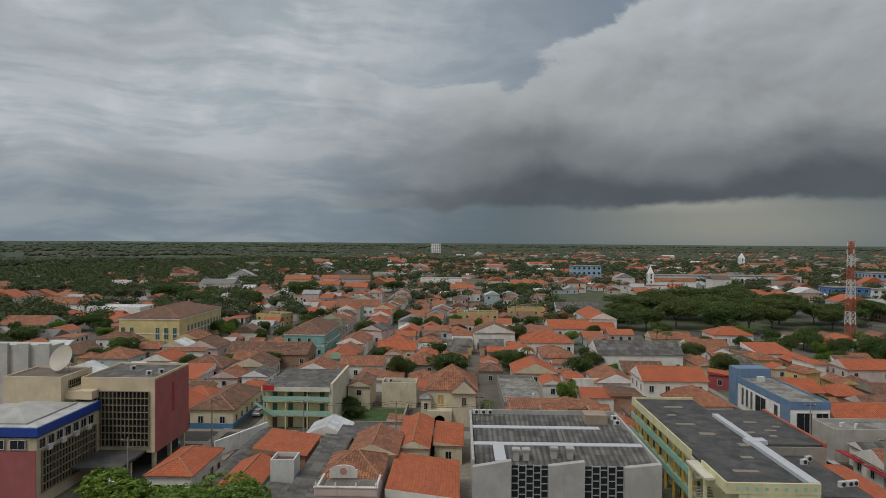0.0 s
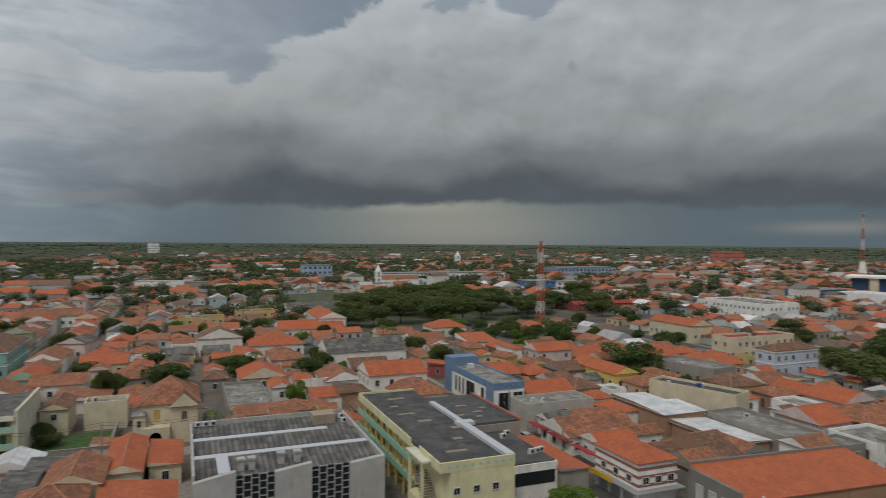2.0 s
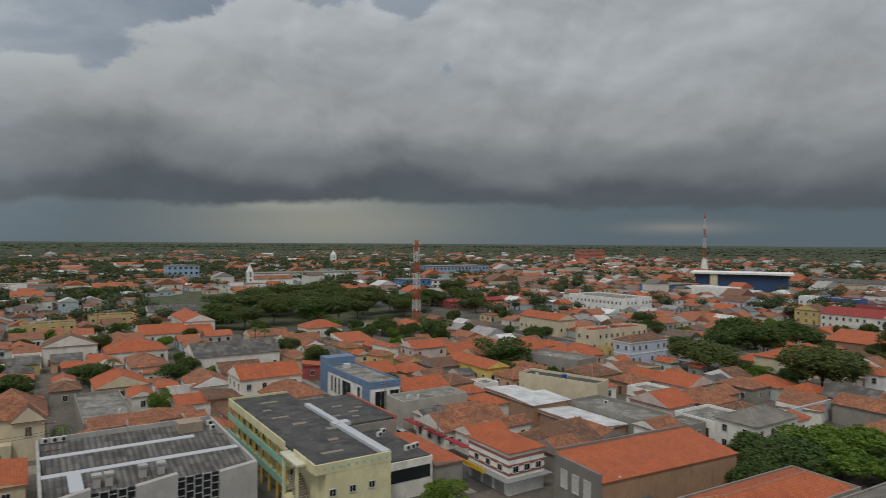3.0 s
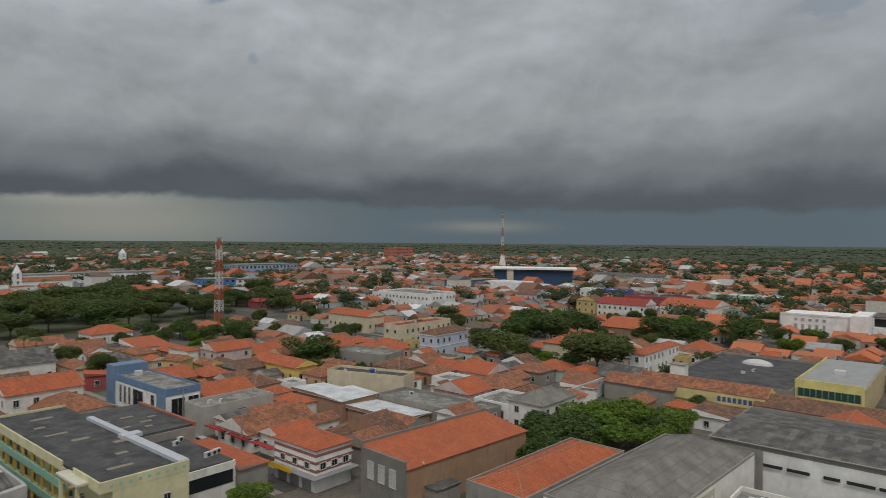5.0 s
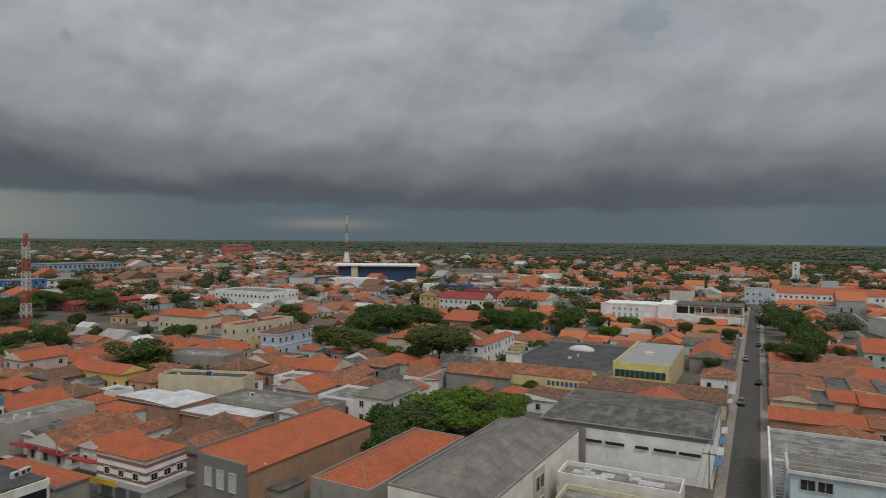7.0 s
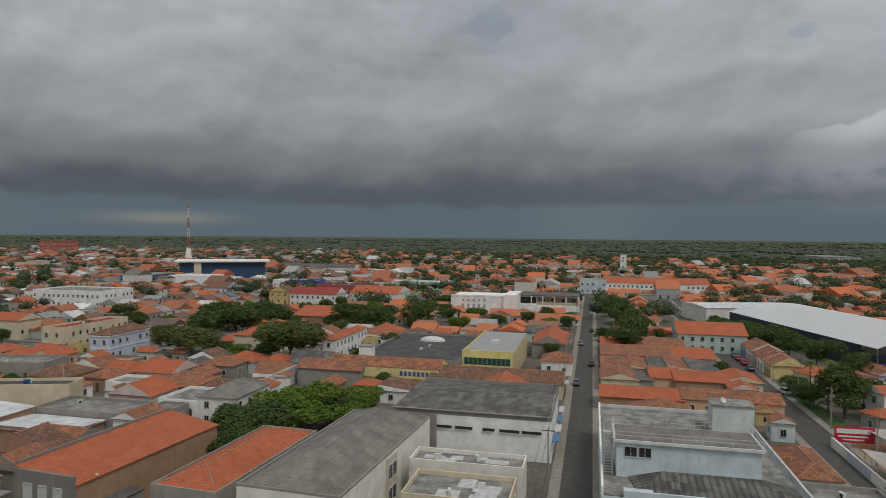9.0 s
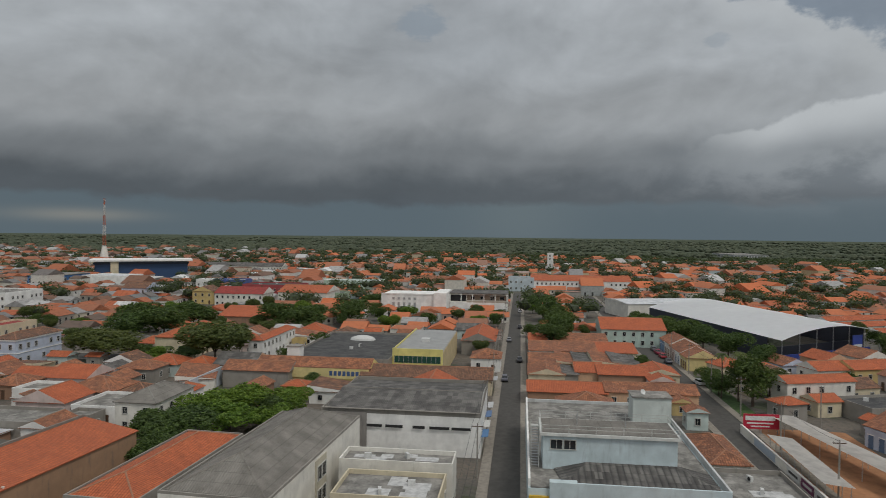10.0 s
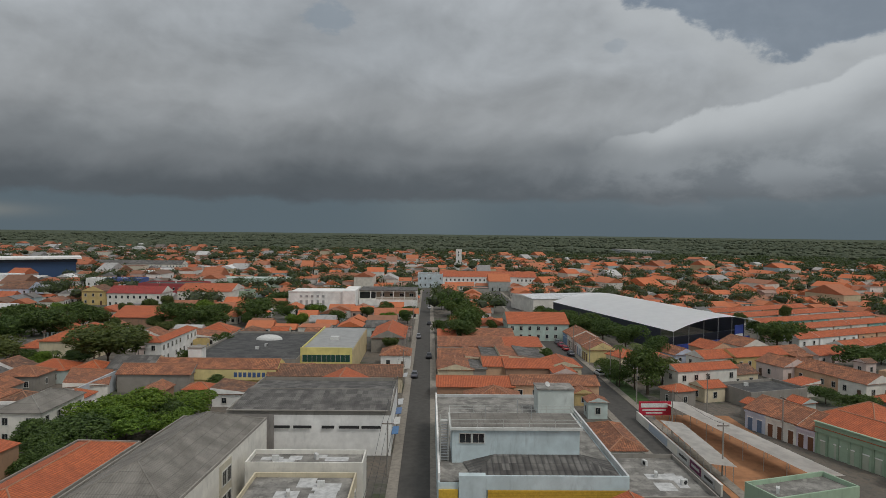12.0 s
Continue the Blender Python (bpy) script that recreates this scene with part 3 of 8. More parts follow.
def h(x, y, w, d, z, rot, roof="gable", wall=OFFWHITE, tiles="clay", floors=1, label="", ridge="", parapet=0, base=None, name="house", leaf=None, quick=False, rise=None, trim=False, tall=False):
    """A town house: plan w x d round (x, y), eave at z."""
    COUNT[0] += 1
    rng = random.Random(COUNT[0])
    claim(x, y, w, d, rot)
    root = thing(name, pose(x, y, 0, 0, 0, rot), label, "house")
    wm = plaster(wall, 0.7 if wall in (CONCRETE, BRICK) else 0.12 if wall == WHITE else 0.35)
    flat = roof in ("flat", "flatgable")
    top = z - 0.8 if flat else z
    part("wall", box(-w / 2, w / 2, -d / 2, d / 2, 0, top), wm, root)
    ridge = ridge or ("w" if w >= d else "d")
    if roof == "flat":
        bm = bmesh.new()
        parapet_ring(bm, w, d, top, z)
        part("parapet", bm, wm, root)
        part("roof_deck", box(-w / 2 + 0.22, w / 2 - 0.22, -d / 2 + 0.22, d / 2 - 0.22, top, top + 0.15), roofing(tiles), root)
    elif roof == "flatgable" or parapet:
        bm = bmesh.new()
        parapet_ring(bm, w, d, top, z + (0.35 if parapet else 0))
        part("parapet", bm, plaster(CONCRETE, 0.7), root)
        span = min(w, d) if roof != "flatgable" else 8
        bm = bmesh.new()
        caps = roof_solid(bm, w - 0.9, d - 0.9, top + 0.02, rise or min(2.2, 0.17 * span), "gable" if roof == "flatgable" else roof, 0.15, 0.1, ridge)
        uvmap(bm)
        part("roof", bm, [roofing(tiles), wm], root)
        bm = bmesh.new()
        for a, b in caps:
            rod(bm, a, b, 0.12, 5)
        part("ridge_cap", bm, CAP if tiles == "new" else roofing("aged"), root)
    else:
        span = d if ridge == "w" else w
        rise = rise or min(dict(gable=0.23, hip=0.23, shed=0.13)[roof] * span, 3.3)
        bm = bmesh.new()
        near = facing(x, y, rot)
        caps = roof_solid(bm, w, d, z, rise, roof, ridge=ridge)
        if roof == "shed":
            turn = 0
            if "n" in near and "s" not in near:
                turn = 180
            if "w" in near and w > d * 1.6:
                turn = 0
            bmesh.ops.rotate(bm, verts=bm.verts, cent=(0, 0, 0), matrix=Matrix.Rotation(radians(turn), 3, "Z"))
        uvmap(bm)
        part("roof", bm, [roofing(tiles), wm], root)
        if caps and tiles in ("new", "clay", "old", "aged"):
            bm = bmesh.new()
            for a, b in caps:
                rod(bm, a, b, 0.13, 5)
            part("ridge_cap", bm, CAP if tiles != "aged" else roofing("concrete"), root)
    near = facing(x, y, rot)
    if roof == "flat" and not quick:
        for _ in range(rng.randrange(1, 4)):
            p = pose(x, y, 0, 0, 0, rot) @ Vector((rng.uniform(-0.32, 0.32) * w, rng.uniform(-0.32, 0.32) * d, top + 0.15))
            aircon(round(p.x, 2), round(p.y, 2), p.z, rng.uniform(0, 360))
    if base:
        bm = bmesh.new()
        add_box(bm, -w / 2 - 0.03, w / 2 + 0.03, -d / 2 - 0.03, d / 2 + 0.03, 0, 1.1)
        part("painted_base", bm, plaster(base), root)
    if trim:
        bm = bmesh.new()
        parapet_ring(bm, w + 0.5, d + 0.5, top - 0.45, top - 0.02, 0.3)
        part("cornice", bm, plaster(WHITE, 0.2), root)
        bm = bmesh.new()
        parapet_ring(bm, w + 0.24, d + 0.24, top * 0.48, top * 0.48 + 0.25, 0.15)
        part("string_course", bm, plaster(WHITE, 0.2), root)
    if floors:
        openings(root, w, d, top - 0.2, near, floors, rng, leaf=leaf, step=2.9 if not quick else 3.6, wh=4.2 if tall else 1.35, ww=1.4 if tall else 1.0, doors=not tall)
    return root


# ---- ground, streets ----
def build_ground():
    m, g, b = material("ground")
    p = g.node("ShaderNodeNewGeometry").outputs["Position"]
    far = g.node("ShaderNodeVectorMath", operation="LENGTH")
    g.wire(p, far.inputs[0])
    r = far.outputs["Value"]
    n1, n2, n3 = g.noise(p, 0.012, 6, 0.65), g.noise(p, 0.08, 5, 0.65), g.noise(p, 1.2, 4, 0.6)
    earth = g.mixc(g.ramp01(n2, 0.35, 0.65), (0.15, 0.125, 0.10), (0.09, 0.085, 0.075))
    earth = g.mixc(g.ramp01(n3, 0.45, 0.7), earth, (0.09, 0.085, 0.075))
    green = g.mixc(g.ramp01(n2, 0.38, 0.62), (0.030, 0.044, 0.022), (0.060, 0.074, 0.036))
    green = g.mixc(g.ramp01(n1, 0.54, 0.70), green, (0.085, 0.090, 0.050))
    wild = g.ramp01(g.calc("ADD", r, g.calc("MULTIPLY", n1, 500.0)), 500.0, 1000.0)
    wild = g.calc("MAXIMUM", wild, g.calc("MULTIPLY", g.ramp01(n2, 0.55, 0.62), 0.8))
    c = g.mixc(wild, earth, green)
    g.wire(c, b.inputs["Base Color"])
    b.inputs["Roughness"].default_value = 1.0
    bump(g, b, g.noise(p, 0.05, 5, 0.7), 0.8, 4.0)
    bm = bmesh.new()
    rings, sides = [0, 40, 120, 300, 600, 1000, 1600, 2400, 3200, 3800, 4200, 4500, 4700], 96
    rows = []
    for q in rings[1:]:
        rise = 23.5 * max(0, (q - 2400) / 2300) ** 1.5
        rows.append([bm.verts.new((q * math.cos(k * math.tau / sides), q * math.sin(k * math.tau / sides), rise + (random.uniform(-1.0, 1.0) if q > 3000 else 0))) for k in range(sides)])
    mid = bm.verts.new((0, 0, 0))
    for k in range(sides):
        j = (k + 1) % sides
        bm.faces.new((mid, rows[0][k], rows[0][j]))
        for a, c2 in zip(rows, rows[1:]):
            bm.faces.new((a[k], c2[k], c2[j], a[j]))
    tagged(part("ground", bm, m), "dusty town earth passing into dark green plain", "ground", kind="structure")


build_ground()
ROADS = []


def street(name, x0, x1, y0, y1, rot=0, cx=0, cy=0, kerbs=True, mat=None, label="worn grey asphalt street"):
    """A straight road between two corners of its plan, turned by rot round (cx, cy), with raised pavements on both long sides."""
    at = pose(cx, cy, 0, 0, 0, rot)
    k = 0.012 + 0.004 * len(ROADS)
    tagged(part(name, box(x0, x1, y0, y1, -0.2, k), mat or ASPHALT, at=at), label, "road", kind="structure")
    ROADS.append((x0, x1, y0, y1, rot, cx, cy))
    if kerbs:
        for s in (-1, 1):
            if x1 - x0 > y1 - y0:
                q = (x0, x1, y1 if s > 0 else y0 - 1.7, y1 + 1.7 if s > 0 else y0)
            else:
                q = (x1 if s > 0 else x0 - 1.7, x1 + 1.7 if s > 0 else x0, y0, y1)
            tagged(part("pavement", box(*q, -0.2, 0.15 + 0.003 * len(ROADS)), PAVING, at=at), "raised pavement of grey slabs", "pavement", kind="structure")


street("road", 20, 430, 2.2, 7.2)
street("road", 60, 420, -44.8, -38.2)
street("road", -58.3, -54.3, 120, 720)
street("road", -230, -44, 130.5, 137)
street("road", 51.5, 57, 88, 260)
street("road", 172, 180, 70, 240)
street("road", 60, 250, 283, 291, kerbs=False, label="wide asphalt road by the park")
street("road", 180, 187, 290, 560, kerbs=False)
street("road", -10.5, -7, 80, 140, kerbs=False, label="narrow paved lane", mat=PAVING)
street("road", -70, -58, 60, 130, kerbs=False)
for k in range(2, 9):
    street("road", -59.5 + 117 * k, -52.5 + 117 * k, 135 if k < 4 else 0, 900, kerbs=False, label="distant grey street")
for y in (268, 399, 530):
    street("road", 200 if y == 268 else -300, 900, y - 3, y + 3, kerbs=False, label="distant grey street")

# ---- trees ----
def crown_mesh(seed, leaf, clumps=260, lobes=9, spread=0.33, mid=0.45, thick=0.2):
    """A crown one metre wide and high: lobes of small leaf clumps, ragged and with gaps."""
    rng = random.Random(seed)
    balls = []
    for k in range(lobes):
        a, q = rng.uniform(0, math.tau), rng.uniform(0.10, spread) if k else 0
        balls.append((Vector((math.cos(a) * q, math.sin(a) * q, mid + rng.uniform(-0.8, 1.1) * thick - 0.35 * thick * (q / spread) ** 2)), rng.uniform(0.16, 0.26)))
    verts, faces = [], []
    for _ in range(clumps):
        c, r = balls[rng.randrange(lobes)]
        v = Vector((rng.gauss(0, 1), rng.gauss(0, 1), rng.gauss(0.25, 0.8))).normalized()
        p = c + Vector((v.x, v.y, v.z * 0.8)) * r * rng.uniform(0.72, 1.05)
        s = rng.uniform(0.014, 0.031)
        for _q in range(5):
            n = (v * 0.7 + Vector((rng.gauss(0, 1), rng.gauss(0, 1), rng.gauss(0.3, 1))) * 0.6).normalized()
            x = n.orthogonal().normalized()
            x.rotate(Matrix.Rotation(rng.uniform(0, math.tau), 3, n))
            y = n.cross(x)
            o = p + Vector((rng.uniform(-1, 1), rng.uniform(-1, 1), rng.uniform(-1, 1))) * s * 0.8
            k = len(verts)
            verts += [o - x * s * 0.8, o - y * s * 0.42, o + x * s * 0.9, o + y * s * 0.5]
            faces.append((k, k + 1, k + 2, k + 3))
    me = bpy.data.meshes.new("crown")
    me.from_pydata([tuple(v) for v in verts], [], faces)
    me.materials.append(leaf)
    return me


def trunk_mesh(seed, spread):
    rng = random.Random(seed)
    bm = bmesh.new()
    rod(bm, (0, 0, 0), (0.01, 0.0, 0.3), 0.035, 7, 0.026)
    for k in range(6):
        a = k * math.tau / 6 + rng.uniform(-0.4, 0.4)
        q = rng.uniform(0.14, 0.27) * spread
        knee = (math.cos(a) * q * 0.5, math.sin(a) * q * 0.5, 0.42 + rng.uniform(-0.03, 0.05))
        rod(bm, (0.01, 0, 0.28), knee, 0.02, 5, 0.013)
        rod(bm, knee, (math.cos(a) * q, math.sin(a) * q, 0.62 + rng.uniform(-0.05, 0.1)), 0.013, 5, 0.004)
    me = bpy.data.meshes.new("trunk")
    bm.to_mesh(me)
    bm.free()
    me.materials.append(BARK)
    return me


CROWNS = [crown_mesh(11 + k, LEAF, clumps=2000, lobes=10 + k % 5) for k in range(5)]
CROWNS_LIGHT = [crown_mesh(41 + k, LEAF_LIGHT, clumps=2200, lobes=11) for k in range(3)]
CROWNS_OLIVE = [crown_mesh(71 + k, LEAF_OLIVE, clumps=5200, lobes=26, spread=0.34, mid=0.60, thick=0.17) for k in range(3)]
TRUNKS = [trunk_mesh(5 + k, 1.0) for k in range(4)]
TREES = [0]


def tree(x, y, width, height, kinds=None, label="", group=""):
    TREES[0] += 1
    rng = random.Random(900 + TREES[0])
    kinds = kinds or CROWNS
    root = thing("tree", pose(x, y, 0, 0, 0, rng.uniform(0, 360)), label or "leafy dark green street tree", "tree", group)
    piece("trunk", rng.choice(TRUNKS), None, root, at=Matrix.Diagonal((height * 0.8, height * 0.8, height, 1)))
    piece("crown", rng.choice(kinds), None, root, at=Matrix.Translation((0, 0, height * 0.08)) @ Matrix.Diagonal((width * 1.18, width * 1.18, height * 1.0, 1)))
    FOOT.append((x, y, width * 0.3, width * 0.3))
    return root


def palm_mesh():
    rng = random.Random(3)
    bm = bmesh.new()
    for k in range(22):
        a, lift = k * 2.4, rng.uniform(0.1, 0.9)
        old = None
        for i in range(7):
            s = i / 6
            r = 2.6 * s * (1 - 0.15 * lift)
            zz = lift * 1.6 * s - 2.3 * s * s
            wv = 0.34 * (1 - s) ** 0.6 * (0.35 if i == 0 else 1)
            c, t = Vector((math.cos(a) * r, math.sin(a) * r, zz)), Vector((-math.sin(a), math.cos(a), 0))
            row = [bm.verts.new(c - t * wv - Vector((0, 0, wv * 0.5))), bm.verts.new(c), bm.verts.new(c + t * wv - Vector((0, 0, wv * 0.5)))]
            if old:
                bm.faces.new((old[0], old[1], row[1], row[0]))
                bm.faces.new((old[1], old[2], row[2], row[1]))
            old = row
    return bm


def palm(x, y, height):
    root = thing("palm_tree", pose(x, y, 0, 0, 0, x * 37 % 360), "tall coconut palm with drooping fronds", "palm tree", "palms in the town")
    bm = bmesh.new()
    rod(bm, (0, 0, 0), (0.15, 0, height * 0.5), 0.2, 8, 0.15)
    rod(bm, (0.15, 0, height * 0.5), (0, 0.1, height), 0.15, 8, 0.11)
    part("trunk", bm, BARK, root)
    piece("fronds", shared(("fronds",), palm_mesh), LEAF_OLIVE, root, at=Matrix.Translation((0, 0.1, height)))


# ---- the bank quarter ----
def aircon(x, y, z, rot=0):
    root = thing("air_conditioner", pose(x, y, z, 0, 0, rot), "white split air conditioner unit on a roof", "air conditioner", "roof air conditioners")
    piece("casing", shared(("aircon",), lambda: box(-0.5, 0.5, -0.22, 0.22, 0, 0.8)), AIRCON, root)

    def ring():
        bm = bmesh.new()
        rod(bm, (0.12, -0.26, 0.4), (0.12, -0.2, 0.4), 0.3, 14)
        return bm
    piece("fan_grille", shared(("aircon_fan",), ring), DARK, root)


def grille(parent, at, w, hgt, cols, rows, depth=0.35, mat=None, behind=True):
    """A deep sun-shading grid in front of dark glazing."""
    mat = mat or plaster(CREAM, 0.5)
    g = part("sun_screen", box(-w / 2, w / 2, -0.05, 0.02, 0, hgt), GLASS, parent, at=at)
    fin = shared(("fin", round(hgt, 1), depth), lambda: box(-0.04, 0.04, -depth, -0.05, 0, hgt))
    for k in range(cols + 1):
        piece("fin", fin, mat, g, at=Matrix.Translation((-w / 2 + w * k / cols, 0, 0)))
    ledge = shared(("ledge", round(w, 1), depth), lambda: box(-w / 2 - 0.06, w / 2 + 0.06, -depth - 0.02, -0.05, -0.045, 0.045))
    for k in range(rows + 1):
        piece("ledge", ledge, mat, g, at=Matrix.Translation((0, 0, hgt * k / rows)))
    return g


def office():
    """Cream and pink office on pillars, with a lower blue-banded wing and a rooftop box with a dish."""
    root = thing("office_building", pose(-63, 115, 0), "cream and pink office block on pillars with sun screens", "building")
    cream, pink, blue = plaster((0.60, 0.50, 0.34), 0.25), plaster((0.36, 0.10, 0.095), 0.2), plain("blue_band", (0.015, 0.06, 0.32), 0.5)
    # main block, x -75..-62, y 115..128, raised on pillars
    main = part("main_block", box(-13, 0, 0, 13.5, 3.0, 15.5), cream, root)
    part("side_wall", box(0, 0.12, -0.05, 13.55, 2.95, 15.55), pink, root, "dusty pink side wall")
    part("slit", box(0.12, 0.16, 6.3, 7.3, 8.5, 13.8), plain("red_slit", (0.30, 0.03, 0.03), 0.6), root)
    for x in (-12, -6.5, -0.6):
        for y in (1, 7, 12.6):
            part("pillar", box(x - 0.3, x + 0.3, y - 0.3, y + 0.3, 0, 3.0), cream, root)
    # Recessed floor in near-black: the shade behind the pillars is in its colour.
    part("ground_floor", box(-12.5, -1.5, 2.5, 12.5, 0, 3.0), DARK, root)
    bm = bmesh.new()
    parapet_ring(bm, 13, 13.5, 0, 0.45)
    part("parapet", bm, cream, root, at=pose(-6.5, 6.75, 15.5))
    part("roof_deck", box(-12.7, -0.3, 0.3, 13.2, 15.5, 15.62), roofing("cement"), root)
    olive = plaster((0.24, 0.205, 0.125), 0.4)
    grille(root, pose(-6.2, 0, 4.0), 10.4, 9.6, 15, 8, mat=olive)
    # low wing, y 98..115
    part("wing", box(-24, -9.7, -16.6, 0, 0, 10.4), cream, root)
    part("end_wall", box(-24.1, -9.75, -16.75, -16.6, 0, 8.6), pink, root, "dusty red end wall")
    part("roof_band", box(-24.4, -9.3, -17.0, -0.3, 10.7, 12.0), blue, root, "bright blue roof band")
    bm = bmesh.new()
    roof_solid(bm, 9.4, 12.6, 12.1, 1.3, "hip", 0.0, 0.25, "d")
    uvmap(bm)
    part("roof", bm, plain("grey_deck", (0.42, 0.41, 0.385), 0.6, vary=0.35, scale=0.35), root, at=pose(-16.6, -9.2, 0))
    part("wing_deck", box(-24.2, -9.5, -16.8, -0.4, 12.0, 12.1), plain("white_deck", (0.50, 0.50, 0.49), 0.6, vary=0.4, scale=0.5), root)
    grille(root, pose(-9.7, -8.6, 2.0, 0, 0, 90), 14.0, 6.2, 18, 5, mat=olive)
    for k in range(7):
        window(root, pose(-9.7, -15.4 + 2.1 * k, 8.7, 0, 0, 90), 1.5, 1.4)
    for k in range(4):
        window(root, pose(-22 + 3.2 * k, -16.75, 8.8), 2.2, 1.3)
    part("canopy", box(-9.6, -1.5, -9.0, -0.1, 3.0, 3.4), roofing("dark"), root)
    for y in (-8.6, -4.5):
        part("canopy_post", box(-2.1, -1.8, y, y + 0.3, 0, 3.0), cream, root)
    # rooftop box
    part("lift_house", box(-24.5, -14.5, -3.2, 6.0, 10.4, 16.2), cream, root)
    bm = bmesh.new()
    parapet_ring(bm, 10.0, 9.2, 16.2, 16.6, 0.25)
    part("lift_house_parapet", bm, cream, root, at=pose(-19.5, 1.4, 0))
    part("lift_house_roof", box(-24.2, -14.8, -2.9, 5.7, 16.2, 16.3), plaster((0.13, 0.09, 0.07), 0.7), root, "dark mould-stained roof deck")
    part("link_block", box(-14.5, -13.0, -1.6, 6.0, 10.4, 14.2), cream, root)
    part("link_sill", box(-14.5, -9.8, -2.2, -0.1, 12.6, 14.0), cream, root)
    grille(root, pose(-14.5, 1.6, 13.7, 0, 0, 90), 5.5, 1.9, 9, 2, 0.2, mat=olive)
    claim(-70, 113, 26, 36)
    for k, (x, y, z) in enumerate(((-66, 119, 15.62), (-64.5, 120.5, 15.62), (-71, 123, 15.62))):
        aircon(x, y, z, 20 * k)
    for k in range(4):
        a = thing("air_conditioner", pose(-72.4, 101 + 3.4 * k, 8.0, 0, 0, 90), "grey window air conditioner on the facade", "air conditioner", "facade air conditioners")
        piece("casing", shared(("aircon",), lambda: box(-0.5, 0.5, -0.22, 0.22, 0, 0.8)), AIRCON, a)
    # dish
    dish = thing("satellite_dish", pose(-80.6, 117.5, 16.3, 0, 0, 0), "large pale mesh satellite dish on the roof", "satellite dish")
    bm = bmesh.new()
    rows = []
    for i in range(7):
        r = 2.35 * i / 6
        rows.append([bm.verts.new((r * math.cos(k * math.tau / 28), r * math.sin(k * math.tau / 28), 0.13 * r * r)) for k in range(28)] if i else [bm.verts.new((0, 0, 0))])
    for k in range(28):
        bm.faces.new((rows[0][0], rows[1][k], rows[1][(k + 1) % 28]))
        for a, b in zip(rows[1:], rows[2:]):
            bm.faces.new((a[k], b[k], b[(k + 1) % 28], a[(k + 1) % 28]))
    bmesh.ops.solidify(bm, geom=bm.faces[:], thickness=0.05)
    part("reflector", bm, plain("dish_cream", (0.78, 0.74, 0.64), 0.6, vary=0.1), dish, at=pose(0, 0, 2.3, 64, 0, -16))
    bm = bmesh.new()
    rod(bm, (0, 0, 0), (0, 0.25, 2.2), 0.12, 8)
    rod(bm, (0.9, 0.8, 0), (0, 0.3, 1.6), 0.06, 6)
    rod(bm, (-0.9, 0.8, 0), (0, 0.3, 1.6), 0.06, 6)
    part("mount", bm, METAL, dish)
    # ribbed tower block beside it
    tall = thing("tower_block", pose(-103, 146, 0), "pale grey ribbed concrete block", "building")
    part("wall", box(-12, 9, -11, -7, 0, 18), plaster((0.50, 0.49, 0.46), 0.4), tall)
    rib = shared(("rib",), lambda: box(-1.2, 1.2, -0.7, 0, 0, 18.4))
    for k in range(5):
        piece("rib", rib, plaster((0.50, 0.49, 0.46), 0.4), tall, at=pose(-10 + 4.4 * k, -11, 0))
    claim(-105, 146, 14, 22)


office()


def galleried(x, y, w, d, z):
    """Yellow three-storey block with open galleries."""
    root = thing("galleried_block", pose(x, y, 0), "pale yellow three-storey block with open galleries and green rails", "building")
    claim(x, y, w, d)
    wm = plaster((0.62, 0.58, 0.33), 0.2)
    part("body", box(-w / 2, w / 2, -d / 2 + 1.8, d / 2, 0, z - 0.5), wm, root)
    part("end_wall", box(w / 2 - 0.25, w / 2 + 0.25, -d / 2, d / 2, 0, z + 0.8), plaster((0.62, 0.58, 0.45), 0.25), root)
    part("roof", box(-w / 2 - 0.3, w / 2 - 0.25, -d / 2 - 0.2, d / 2, z - 0.5, z - 0.15), roofing("cement"), root)
    part("fascia", box(-w / 2 - 0.35, w / 2 - 0.25, -d / 2 - 0.35, -d / 2 - 0.2, z - 0.9, z), plaster((0.68, 0.66, 0.52), 0.2), root)
    mint = plain("mint_rail", (0.35, 0.55, 0.45), 0.5)
    for k in range(3):
        zz = k * z / 3
        if k:
            part("gallery_floor", box(-w / 2, w / 2 - 0.25, -d / 2, -d / 2 + 1.8, zz - 0.2, zz), wm, root)
            part("gallery_rail", box(-w / 2, w / 2 - 0.25, -d / 2 - 0.02, -d / 2 + 0.1, zz, zz + 1.0), mint, root, "mint green rail")
        for i in range(4):
            door(root, pose(-w / 2 + 2 + i * (w - 3) / 3.4, -d / 2 + 1.8, zz + 0.02), 1.0, 2.1, SHUTTER if k else WOOD)
    for i in range(4):
        part("column", box(-w / 2 + i * (w - 0.6) / 3 - 0.02, -w / 2 + i * (w - 0.6) / 3 + 0.24, -d / 2, -d / 2 + 0.25, 0, z - 0.5), wm, root)
    bm = bmesh.new()
    for k in range(14):
        add_box(bm, -w / 2 - 1.6 + k * 0.32, -w / 2 - 1.3 + k * 0.32, -d / 2 - 1.2, -d / 2 - 0.1, 5.6 - k * 0.2, 5.8 - k * 0.2)
    part("stair", bm, mint, root)
    part("roof_sign", box(-w / 2, -w / 2 + 2.4, -d / 2 - 0.5, -d / 2 - 0.36, z - 0.7, z + 0.4), plain("sign_red", (0.5, 0.03, 0.03), 0.5), root, "small red rooftop sign")


galleried(-44.5, 149.7, 14.5, 20, 9.0)
part_lot = tagged(part("grass_lot", box(-37, -22.5, 140.5, 157, -0.1, 0.1), GRASS), "overgrown grassy empty lot", "lawn", kind="structure")


